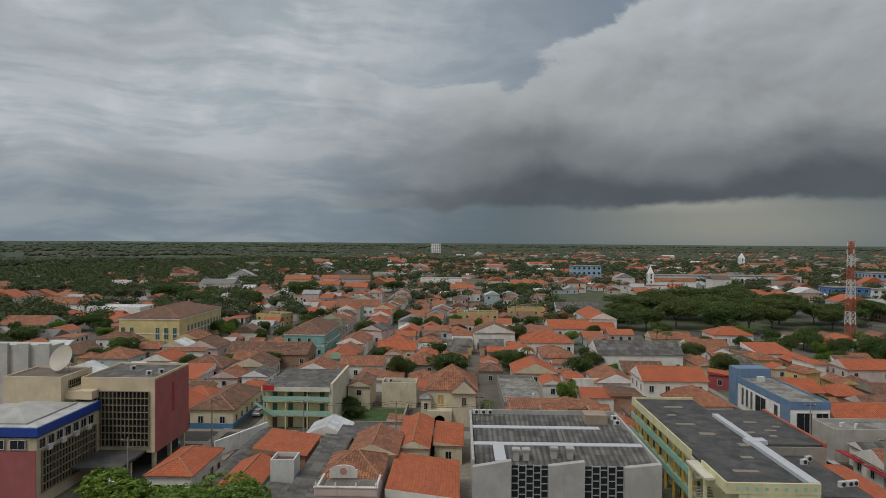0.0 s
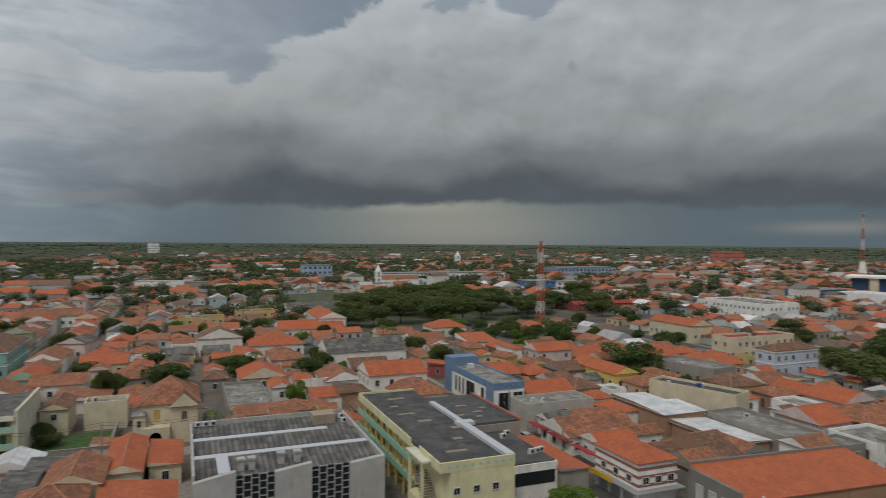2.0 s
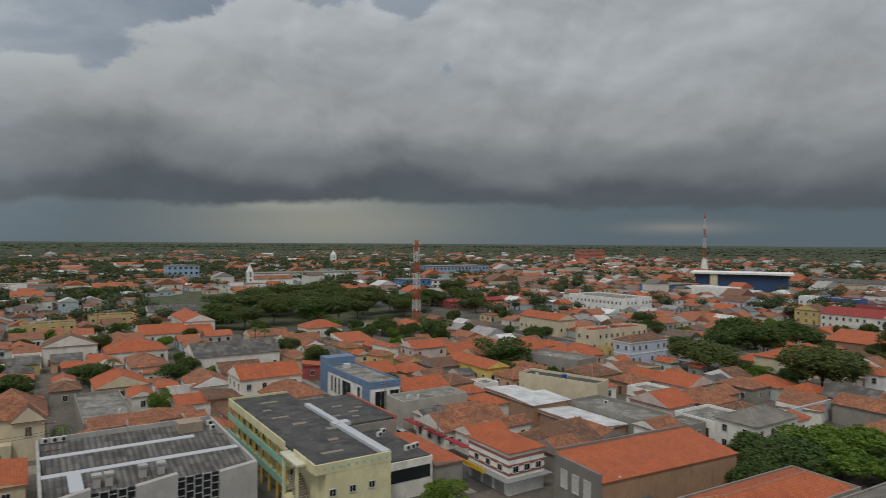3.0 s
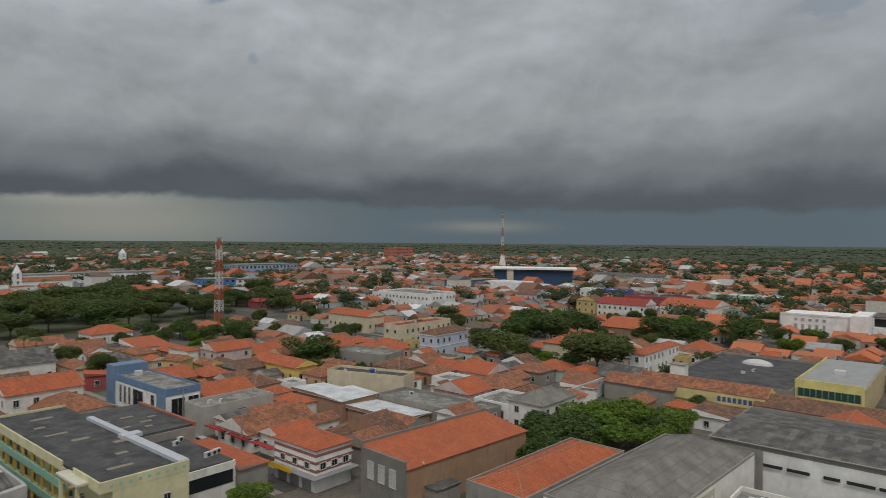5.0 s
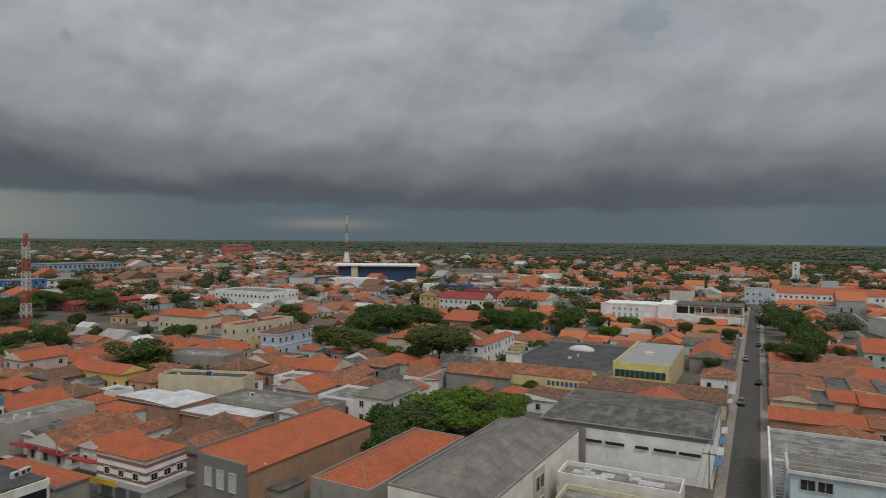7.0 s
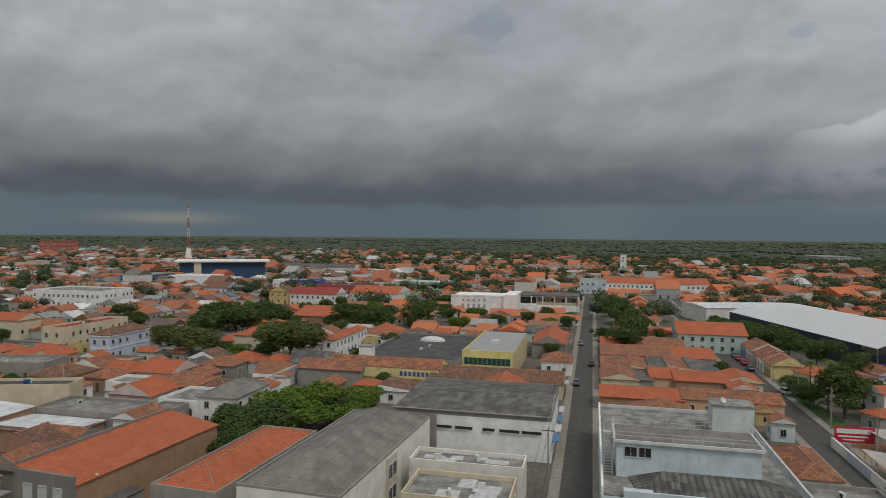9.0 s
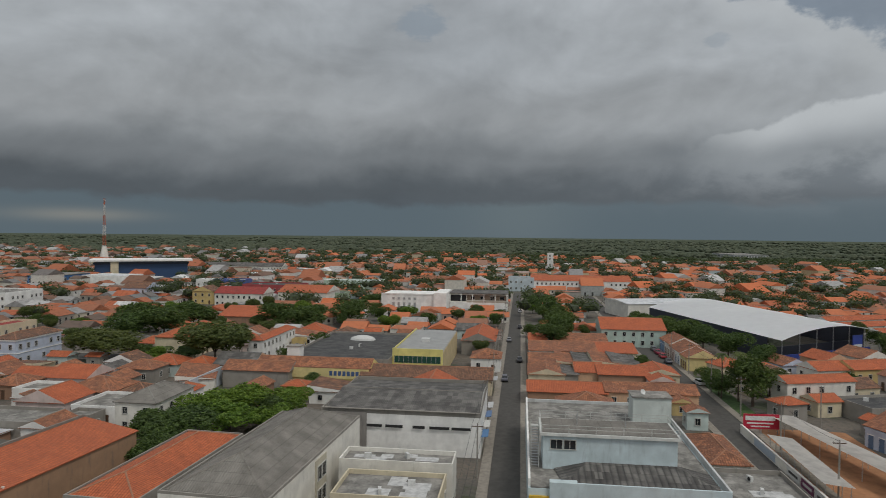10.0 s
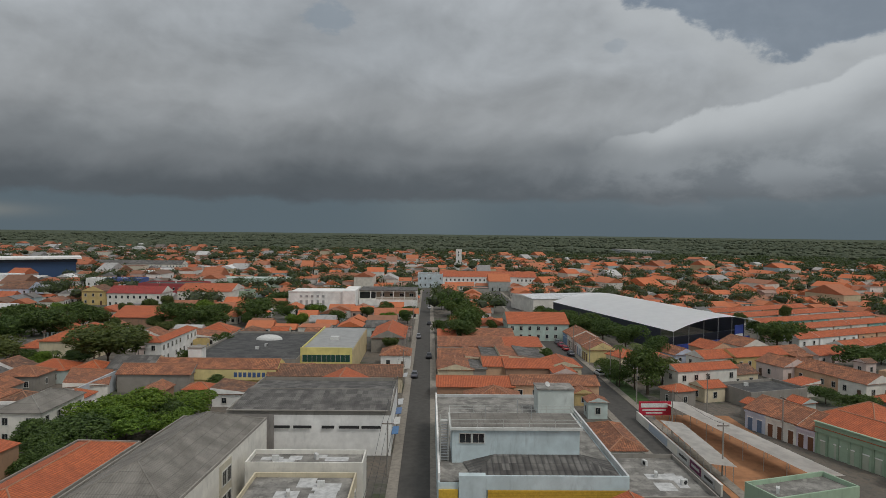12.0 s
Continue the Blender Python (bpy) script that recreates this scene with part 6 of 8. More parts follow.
h(41.0, 164.5, 15.1, 11.0, 7.0, 0, roof="gable", wall=OFFWHITE, tiles="new", floors=2, label="white two-storey house with broad orange roof")
h(44.4, 207.5, 25.3, 14.0, 6.0, 0, roof="gable", wall=OFFWHITE, tiles="cement", floors=1, label="white house with long grey roof")
h(43.9, 155.1, 12.3, 14.0, 3.9, 0, roof="hip", wall=OFFWHITE, tiles="clay", floors=0, label="wide hipped clay roof")
h(61.7, 185.1, 5.5, 5.7, 3.9, -19, roof="shed", wall=RED, tiles="new", floors=1, label="red shop with orange roof")
h(81.2, 178.7, 5.2, 6.0, 6.0, 22, roof="gable", wall=OCHRE, tiles="clay", floors=2, label="ochre house with clay roof")
h(89.4, 176.2, 5.3, 8.0, 3.9, 0, roof="gable", wall=OCHRE, tiles="clay", floors=1, label="small ochre house among close-set houses")
h(100.7, 185.7, 12.3, 9.0, 6.0, 0, roof="gable", wall=PALE_PINK, tiles="new", floors=2, label="pale two-storey house with orange roof")
h(90.9, 194.1, 3.4, 11.9, 6.0, 0, roof="hip", wall=OFFWHITE, tiles="new", floors=1, label="house with orange hipped roof")
h(67.0, 128.6, 17.0, 7.6, 6.0, 0, roof="flat", wall=(0.40, 0.38, 0.34), tiles="concrete", floors=0, label="weathered concrete shell with stained parapet")
h(48.2, 99.8, 5.0, 17.6, 4.6, 0, roof="shed", rise=0.5, wall=CONCRETE, tiles="new", floors=0, label="long orange roof behind a parapet")
h(2.4, 248.1, 15.2, 10.0, 6.0, 0, roof="gable", ridge="d", wall=OFFWHITE, tiles="old", floors=1, label="white gable-fronted house among close-set houses")
h(21.2, 242.6, 18.1, 16.0, 3.9, 0, roof="hip", wall=OFFWHITE, tiles="new", floors=1, label="house with bright orange hipped roof")
h(51.4, 299.5, 12.0, 30.4, 6.5, 0, roof="gable", wall=OFFWHITE, tiles="new", floors=2, label="white two-storey house with orange roof")
h(41.6, 286.2, 27.8, 14.0, 2.9, 0, roof="gable", wall=OFFWHITE, tiles="new", floors=1, label="broad orange roof among close-set houses")
h(75.8, 233.7, 13.7, 9.0, 3.9, 0, roof="gable", wall=OFFWHITE, tiles="clay", floors=1, label="white house with clay roof near the park")
h(69.0, 251.7, 14.8, 9.0, 3.9, 0, roof="gable", wall=CREAM, tiles="clay", floors=1, label="cream house with clay roof near the park")
h(96.4, 264.3, 15.4, 12.0, 3.9, 0, roof="hip", wall=OFFWHITE, tiles="new", floors=1, label="house with vivid orange hipped roof by the park")
h(-1.9, 317.8, 19.7, 10.0, 6.0, 0, roof="flat", wall=OCHRE, tiles="cement", floors=2, label="ochre two-storey house among close-set houses")
h(23.7, 337.8, 18.8, 10.0, 6.0, 0, roof="flat", wall=OCHRE, tiles="cement", floors=2, label="ochre flat-roofed house among close-set houses")
h(103.4, 159.5, 7.8, 21.0, 4.6, 0, roof="gable", wall=YELLOW, tiles="new", floors=1, label="bright yellow house with orange roof")
h(133.0, 155.0, 11.0, 20.0, 5.0, 12, roof="flat", wall=CONCRETE, tiles="concrete", floors=1, label="low grey concrete building with dark openings")
h(73.2, 52.2, 27.0, 9.8, 7.0, -3, roof="hip", wall=CONCRETE, tiles="new", floors=1, parapet=1, label="parapeted hall with orange hipped roof")
h(78.2, 37.8, 36.0, 14.2, 8.0, -3, roof="hip", wall=OFFWHITE, tiles="aged", floors=0, parapet=1, rise=3.0, name="hipped_hall", label="two-storey building with grey fibre-cement hipped roof")
h(114.3, 23.8, 26.0, 29.1, 8.0, 0, roof="flatgable", wall=WHITE, tiles="cement", floors=0, label="white hall with large weathered grey sheet roof")
h(82.6, 20.4, 5.5, 16.9, 6.5, 0, roof="flat", wall=OFFWHITE, tiles="concrete", floors=0, label="white building with patched roof deck")
h(71.7, 19.4, 8.8, 14.0, 6.5, 0, roof="flat", wall=CREAM, tiles="concrete", floors=2, label="cream building with patched concrete roof")
h(180.0, 52.0, 46.0, 29.0, 6.0, 0, roof="flat", wall=CONCRETE, tiles="dark", floors=0, label="dark weathered flat roof")
h(212.0, 16.2, 25.0, 11.0, 4.6, 0, roof="gable", ridge="w", wall=CONCRETE, tiles="new", floors=0, label="long bare-walled house with orange roof")
h(150.4, 25.8, 9.0, 33.0, 3.9, 0, roof="gable", wall=CREAM, tiles="old", floors=0, label="long roof of old brown tiles")
h(593.5, 276.3, 15.0, 87.9, 7.0, 0, roof="gable", wall=OFFWHITE, tiles="cement", floors=2, label="long white two-storey building")
h(363.2, 150.3, 20.0, 34.1, 9.0, 0, roof="flat", wall=RED, tiles="dark", floors=2, label="dark red block among close-set houses")
h(341.3, 121.8, 25.0, 27.9, 7.0, 0, roof="gable", wall=OFFWHITE, tiles="new", floors=1, label="white hall with red-orange roof")
h(321.7, 151.7, 15.0, 27.0, 7.0, 0, roof="gable", wall=OFFWHITE, tiles="crimson", floors=2, label="white building with crimson roof")
h(328.7, 176.5, 12.0, 11.8, 7.0, 0, roof="gable", wall=OCHRE, tiles="old", floors=2, label="yellow two-storey house among close-set houses")
h(260.8, 117.0, 25.0, 27.4, 3.9, 0, roof="gable", wall=BRICK, tiles="new", floors=0, label="orange market shed among close-set houses")
h(192.4, 111.4, 25.0, 13.7, 6.0, 0, roof="hip", wall=CREAM, tiles="new", floors=1, label="cream colonial house with orange roof")
h(190.9, 83.3, 28.3, 4.7, 6.5, 0, roof="hip", wall=WHITE, tiles="new", floors=2, label="white corner building with orange roof")
h(148.3, 69.4, 8.0, 17.5, 4.4, 0, roof="gable", wall=CONCRETE, tiles="clay", floors=0, label="walled house with clay roof")
h(142.2, 83.6, 16.7, 8.6, 3.9, 23, roof="shed", wall=OFFWHITE, tiles="clay", floors=0, label="white-walled house with clay roof")
h(112.6, 77.3, 14.5, 8.6, 6.0, 0, roof="hip", wall=OFFWHITE, tiles="aged", floors=2, label="grey-roofed house with deep porch")
h(182.1, 177.9, 30.9, 8.3, 8.0, 0, roof="flat", wall=CREAM, tiles="crimson", floors=2, label="cream three-storey building with red roof deck")
h(165.6, 150.2, 18.4, 7.0, 8.0, 0, roof="hip", trim=True, wall=LILAC, tiles="old", floors=2, label="pale lilac corner house with arched windows")
h(287.1, 275.1, 25.0, 42.6, 9.0, 0, roof="flat", wall=WHITE, tiles="concrete", floors=2, label="large white warehouse among close-set houses")
h(225.7, 330.0, 41.6, 7.7, 3.9, 0, roof="gable", wall=RED, tiles="crimson", floors=1, label="maroon market hall among close-set houses")
h(107.4, 127.0, 6.7, 22.4, 6.0, 18, roof="flat", wall=CREAM, tiles="dark", floors=0, label="cream block with dark roof")
h(92.4, 128.6, 9.6, 10.6, 3.2, 0, roof="shed", wall=BRICK, tiles="white", floors=0, rise=0.6, label="shed with white metal roof")
h(89.6, 102.6, 9.0, 16.4, 3.2, 0, roof="shed", wall=BRICK, tiles="white", floors=0, rise=0.6, label="long shed with white metal roof")
h(89.0, 115.4, 10.6, 8.4, 4.7, 0, roof="shed", wall=BRICK, tiles="white", floors=0, rise=0.5, label="raised shed with white metal roof and brick wall")
h(99.6, 101.5, 9.6, 20.0, 4.6, 0, roof="flat", wall=CONCRETE, tiles="concrete", floors=0, label="walled yard roof of stained concrete")
h(96.4, 88.4, 7.4, 5.6, 4.2, 0, roof="gable", ridge="w", wall=WHITE, tiles="clay", floors=0, label="white gabled house with clay roof")
h(82.6, 92.4, 6.0, 9.4, 4.2, 0, roof="gable", ridge="d", wall=CONCRETE, tiles="clay", floors=0, label="bare-walled house with clay gable roof")
h(76.3, 93.0, 6.0, 14.0, 3.8, 0, roof="gable", ridge="w", wall=BRICK, tiles="old", floors=0, label="brick back house with brown tile roof")
h(70.2, 89.0, 5.6, 9.6, 3.6, 0, roof="gable", ridge="w", wall=CONCRETE, tiles="clay", floors=0, label="back house with mottled clay roof")
h(64.6, 104.4, 8.0, 6.6, 3.8, 0, roof="gable", ridge="w", wall=OFFWHITE, tiles="new", floors=1, label="shop with orange roof beside the corner shop")
garden_wall(125, 147, 79.6, 79.9, 4.6, (0.50, 0.54, 0.58))
h(186.4, 220.0, 10.0, 25.8, 7.0, 0, roof="gable", wall=CREAM, tiles="new", floors=1, label="cream house with orange roof")
h(325.0, -67.5, 26.3, 46.4, 7.0, 17, roof="gable", wall=OFFWHITE, tiles="white", floors=0, rise=1.0, label="white metal canopy hall")
h(459.9, -39.7, 25.0, 69.4, 8.0, 0, roof="gable", trim=True, wall=WHITE, tiles="new", floors=2, label="long white two-storey school with orange roof")
h(233.2, -37.9, 18.2, 22.5, 6.2, 0, roof="gable", wall=(0.42, 0.52, 0.47), tiles="new", floors=2, label="pale green two-storey house")
h(74.0, -48.6, 5.8, 14.0, 6.0, 17, roof="flat", wall=MINT, tiles="concrete", floors=1, label="pale green parapeted building")
h(147.4, -65.8, 5.5, 17.7, 6.5, 17, roof="gable", wall=OFFWHITE, tiles="new", floors=2, label="white two-storey house with orange roof")
h(141.6, -65.1, 5.3, 6.0, 3.4, 17, roof="gable", wall=CREAM, tiles="new", floors=1, label="cream house with orange roof")
h(166.6, -97.3, 9.5, 9.0, 3.9, 17, roof="gable", ridge="w", wall=PALE_PINK, tiles="clay", floors=1, label="pink house with weathered clay roof")
h(158.0, -104.1, 16.6, 9.0, 3.9, 17, roof="gable", ridge="w", wall=PEACH, tiles="clay", floors=1, label="peach terrace with weathered clay roof")
h(146.2, -107.2, 7.7, 9.0, 3.9, 17, roof="gable", ridge="w", wall=OFFWHITE, tiles="clay", floors=1, label="white house with clay roof")
h(181.3, -96.2, 8.2, 19.2, 3.9, 17, roof="gable", wall=OCHRE, tiles="new", floors=1, label="ochre house with orange roof")
h(140.4, -77.9, 10.6, 16.7, 3.9, 17, roof="flat", wall=CONCRETE, tiles="dark", floors=0, label="low dark flat roof")
h(102.6, -31.3, 15.0, 6.0, 3.2, 0, roof="hip", wall=OFFWHITE, tiles="clay", floors=0, label="low hipped clay roof by the street")
h(81.8, -31.2, 17.0, 11.6, 4.4, 0, roof="flat", wall=CONCRETE, tiles="concrete", floors=0, label="low concrete roof deck")
h(178.5, 12.3, 10.0, 8.5, 3.9, 0, roof="hip", wall=WHITE, tiles="clay", floors=1, label="small white shop with clay roof")
h(132.0, 64.7, 12.0, 5.5, 3.4, 0, roof="gable", wall=BRICK, tiles="clay", floors=0, label="low clay roof among close-set houses")
h(180.2, -87.6, 8.2, 22.4, 3.6, 17, roof="gable", wall=OFFWHITE, tiles="new", floors=1, label="house with orange roof")
h(66.5, 113.7, 16.0, 10.6, 3.4, 0, roof="gable", wall=OFFWHITE, tiles="clay", floors=1, label="shop with mottled clay tile roof")
h(73.3, 107.5, 8.9, 4.8, 3.4, 0, roof="gable", wall=OFFWHITE, tiles="clay", floors=1, label="shop with mottled clay tile roof")
h(70.9, 97.3, 8.6, 5.3, 3.4, 0, roof="gable", wall=OFFWHITE, tiles="old", floors=1, label="shop with old brown tile roof")
h(63.4, 121.4, 5.6, 4.6, 3.6, 0, roof="gable", wall=OFFWHITE, tiles="cement", floors=1, label="shop with grey sheet roof")
h(71.6, 121.6, 9.0, 5.2, 3.4, 0, roof="gable", wall=BRICK, tiles="clay", floors=0, label="back building with clay roof")
h(81.0, 124.4, 6.0, 8.6, 3.4, 0, roof="hip", wall=OFFWHITE, tiles="new", floors=0, label="hipped roof of orange tiles")
h(144.4, -8.6, 10.7, 18.2, 3.2, 0, roof="gable", rise=1.5, ridge="d", wall=BRICK, tiles="new", floors=0, label="long low shed with orange tile roof and stained wall")
h(144.0, -22.8, 8.7, 10.6, 3.6, 0, roof="gable", rise=1.5, ridge="d", wall=PEACH, tiles="clay", floors=1, label="peach house with mottled clay roof")
h(143.7, -32.3, 8.7, 11.5, 3.6, 0, roof="gable", rise=1.5, ridge="d", wall=PEACH, tiles="clay", floors=0, label="peach walled back house with clay roof")
h(164.4, -4.6, 13.2, 9.4, 3.2, 0, roof="gable", rise=1.5, ridge="w", wall=CREAM, tiles="clay", floors=0, label="low gabled house with clay roof")
h(165.1, -10.8, 10.7, 4.2, 3.0, 0, roof="shed", wall=CONCRETE, tiles="cement", floors=0, label="small grey sheet lean-to")
h(169.0, -16.1, 13.0, 7.2, 3.2, 0, roof="gable", rise=1.5, ridge="d", wall=PEACH, tiles="new", floors=0, label="low house with orange roof")
h(166.6, -24.8, 12.1, 13.1, 3.2, 0, roof="gable", rise=1.5, ridge="d", wall=BRICK, tiles="new", floors=0, label="long low house with red-orange roof")
h(168.1, -34.6, 11.3, 9.5, 3.2, 0, roof="gable", rise=1.5, ridge="w", wall=CREAM, tiles="new", floors=1, label="small cream gabled house with orange roof")
h(180.5, -4.6, 18.3, 8.8, 3.2, 0, roof="gable", rise=1.5, ridge="d", wall=CREAM, tiles="clay", floors=0, label="low house with mottled clay roof")
h(181.6, -11.2, 16.6, 5.9, 3.2, 0, roof="shed", wall=CREAM, tiles="clay", floors=0, label="back building with mottled clay roof")
h(184.2, -16.7, 14.2, 6.8, 3.0, 0, roof="shed", wall=CONCRETE, tiles="cement", floors=0, label="shed with pale grey sheet roof")
h(183.1, -22.3, 16.9, 7.6, 3.2, 0, roof="shed", wall=CREAM, tiles="clay", floors=0, label="back building with mottled clay roof")
h(183.4, -27.9, 15.0, 7.7, 3.0, 0, roof="shed", wall=CONCRETE, tiles="cement", floors=0, label="shed with grey sheet roof")
h(199.8, -10.8, 19.8, 20.7, 3.8, 0, roof="gable", rise=1.5, ridge="d", wall=OFFWHITE, tiles="clay", floors=0, label="long white-walled house with mottled clay roof")
h(201.3, -26.4, 20.7, 14.1, 3.6, 0, roof="gable", rise=1.5, ridge="d", wall=CREAM, tiles="new", floors=0, label="low house with red-orange roof")
h(219.9, -18.2, 16.8, 17.9, 3.6, 0, roof="gable", rise=1.5, ridge="d", wall=PEACH, tiles="clay", floors=0, label="house with long mottled clay roof")
h(218.9, -3.7, 13.3, 6.1, 3.4, 0, roof="gable", rise=1.5, ridge="d", wall=PEACH, tiles="new", floors=0, label="small house with orange roof")

h(428, 227, 12, 12, 6.2, 0, roof="flat", wall=WHITE, tiles="white", floors=1, label="white and blue shop block in the town")
h(431, 210, 12, 25, 6.2, 0, roof="flat", wall=(0.05, 0.09, 0.28), tiles="white", floors=0, label="deep blue shop hall with pale roof")
h(441, 128, 16, 54, 6.6, 0, roof="flat", wall=(0.50, 0.62, 0.52), tiles="white", floors=1, label="long mint green hall with pale roof")
h(342, 225, 14, 15, 6.8, 0, roof="gable", wall=LILAC, tiles="old", floors=2, label="pale blue two-storey house with brown roof")
h(440, 309, 24, 34, 7.0, 0, roof="flat", wall=WHITE, tiles="white", floors=0, label="wide white warehouse with pale roof")
h(340, 183, 10, 15, 6.4, 0, roof="flat", wall=CREAM_YELLOW, tiles="concrete", floors=2, label="yellow two-storey shop block")
h(455, 2, 16, 18, 10.0, 0, roof="flat", wall=(0.50, 0.58, 0.62), tiles="concrete", floors=2, label="pale blue-grey corner building at the street's end")
h(351, 110, 14, 15, 6.0, 0, roof="flat", wall=MINT, tiles="dark", floors=2, label="green and white two-storey block")
h(470, 67, 18, 37, 5.0, 0, roof="gable", wall=OFFWHITE, tiles="clay", floors=1, label="long white house with clay roof")
h(-24, 572, 42, 20, 7.4, 0, roof="flat", wall=WHITE, tiles="old", floors=0, label="long white warehouse behind the houses")
h(-65, 348, 24, 12, 5.4, 0, roof="gable", wall=WHITE, tiles="clay", floors=1, label="long white house with clay roof on the lane")
h(51, 346, 22, 12, 5.4, 0, roof="gable", wall=WHITE, tiles="cement", floors=1, label="long white house with grey roof")
h(-215, 336, 24, 14, 6.0, 0, roof="gable", wall=WHITE, tiles="clay", floors=1, label="white house group with clay roof")
h(-183, 327, 27, 14, 6.0, 0, roof="flat", wall=WHITE, tiles="white", floors=1, label="white flat-roofed house with pale deck")
h(-150, 300, 16, 12, 4.5, 0, roof="hip", wall=WHITE, tiles="new", floors=1, label="white house with orange hipped roof")
h(-190, 270, 20, 14, 4.2, 0, roof="gable", wall=OFFWHITE, tiles="clay", floors=1, label="broad off-white house with clay roof")
h(188, -75, 10, 8, 3.0, 17, roof="gable", wall=LILAC, tiles="clay", floors=1, label="pale blue house with clay roof before the event hall")
h(196, -90, 10, 9, 3.2, 17, roof="gable", wall=PEACH, tiles="new", floors=0, label="low peach house with orange roof")
h(203, -104, 11, 10, 3.2, 17, roof="gable", wall=OFFWHITE, tiles="clay", floors=0, label="low white house with clay roof")

# ---- trees set one by one ----
OL, LI = CROWNS_OLIVE, CROWNS_LIGHT
big = "broad umbrella-shaped shade tree"
tree(-56, 88, 15, 10, LI, "light green leafy tree beside the office")
tree(-44, 89, 14, 9.5, LI, "light green leafy tree beside the office")
for x, y, w, t in ((-172, 238, 13, 9), (-169, 279, 11, 9), (-123, 217, 9, 8), (-129, 210, 5, 5), (-109, 267, 10, 8), (-107, 278, 8, 7), (-26, 193, 6, 6), (-15, 191, 11, 9), (-26, 192, 6, 5), (-35, 152, 5, 5), (-33, 149, 4, 3)):
    tree(x, y, w, t, label="dark green garden tree among the houses")
for x, y, w, t in ((7, 204, 8, 7), (25, 193, 9, 8), (-11, 198, 6, 6), (4, 209, 10, 6), (32, 223, 5, 5), (42, 290, 9, 7), (97, 248, 9, 5), (103, 240, 11, 7), (119, 250, 13, 9), (126, 220, 11, 10), (79, 231, 9, 4), (131, 225, 13, 10), (118, 167, 17, 11)):
    tree(x, y, w, t, label="dark green garden tree among the houses")
tree(44, 86, 7, 5, LI, "small light green street tree")
tree(146, -52, 12, 14, label="tall street tree on the grassy median")
for x, y, w, t in ((226, -12, 13, 13), (215, -9, 12, 11), (240, -14, 12, 12), (262, -11, 13, 12), (288, -8, 14, 14), (207, -118, 15, 12), (228, -123, 10, 9), (262, -50, 14, 9), (246, -52, 14, 10), (231, -56, 14, 11), (217, -60, 13, 11), (203, -64, 12, 11), (192, -70, 9, 9), (178, -127, 14, 8), (185, -139, 10, 8), (229, -141, 12, 6), (166, -82, 7, 6), (128, -94, 9, 6), (165, -48, 8, 6), (155, -47, 7, 6), (138, -92, 7, 5)):
    tree(x, y, w, t, label="leafy green tree beside low houses")
tree(170, 93, 22, 12.5, OL, big)
tree(169, 127, 20, 10, OL, big)
for x, y, w, t in ((207, 131, 19, 15), (206, 146, 16, 12), (232, 133, 19, 13), (241, 161, 18, 12), (222, 150, 18, 14), (239, 98, 17, 14), (235, 86, 18, 12), (262, 77, 20, 13), (253, 92, 15, 11), (329, 83, 12, 8), (172, 118, 8, 6)):
    tree(x, y, w, t, label="dense dark green square tree", group="trees of the square")
tree(175, 105, 10, 5, label="low round street tree")
for x, y, w, t, kk in ((116, 61, 13, 8.5, LI), (103, 66, 15, 8, CROWNS), (123, 52, 10, 7, LI), (98, 70, 11, 7.5, CROWNS), (112, 66, 12, 8, LI), (116, 54, 10, 7, CROWNS), (94, 63, 11, 7.5, CROWNS), (106, 58, 11, 8, LI), (88, 64, 9, 6.5, CROWNS), (110, 51, 8, 6.5, LI)):
    tree(x, y, w, t, kk, "thick courtyard greenery behind the halls", "courtyard trees")
rng = random.Random(77)
for x, y, w, t in ((61, 304, 16, 10), (74, 298, 14, 10), (90, 306, 16, 13), (106, 301, 19, 14), (119, 296, 17, 13), (146, 324, 18, 13), (164, 326, 18, 11), (161, 305, 14, 10), (83, 345, 20, 12), (101, 342, 21, 12), (123, 344, 22, 13), (141, 346, 21, 13), (166, 362, 21, 13), (83, 375, 21, 12), (104, 378, 22, 12), (128, 376, 22, 13), (150, 380, 21, 12), (117, 420, 22, 12), (133, 409, 22, 12), (159, 415, 22, 12), (172, 437, 20, 12), (180, 328, 22, 12), (204, 345, 18, 11), (222, 330, 16, 10), (216, 318, 13, 11), (205, 300, 11, 9), (228, 352, 14, 11), (256, 400, 20, 12), (70, 325, 16, 10), (112, 322, 18, 12), (135, 308, 14, 10)):
    tree(x, y, w, t, OL if rng.random() < 0.75 else CROWNS, "broad shade tree of the town park", "park trees")
for x, y, w, t in ((32, 481, 24, 11), (22, 516, 18, 9), (-198, 412, 22, 14), (-131, 371, 20, 13), (-162, 379, 24, 11), (-122, 448, 24, 13), (-60, 500, 18, 11)):
    tree(x, y, w, t, label="big dark tree behind the houses")
for x, y, z in ((59, 222, 10), (10, 199, 8), (60, 236, 9), (15, 300, 13), (-6, 330, 14), (150, -50, 12), (153, -47, 11), (104, 470, 13), (118, 455, 14), (142, 470, 13), (168, 118, 6), (-4, 146, 5), (170, 108, 5)):
    palm(x, y, z)
tagged(part("park_lawn", box(56, 178, 293, 520, -0.1, 0.05), plain("park_ground", (0.085, 0.095, 0.045), 0.95, vary=0.6, scale=0.15)), "worn grass under the park trees", "lawn", kind="structure")
tagged(part("median_lawn", box(132, 172, -50.5, -46.2, -0.1, 0.12), GRASS), "grassy street median", "lawn", kind="structure")


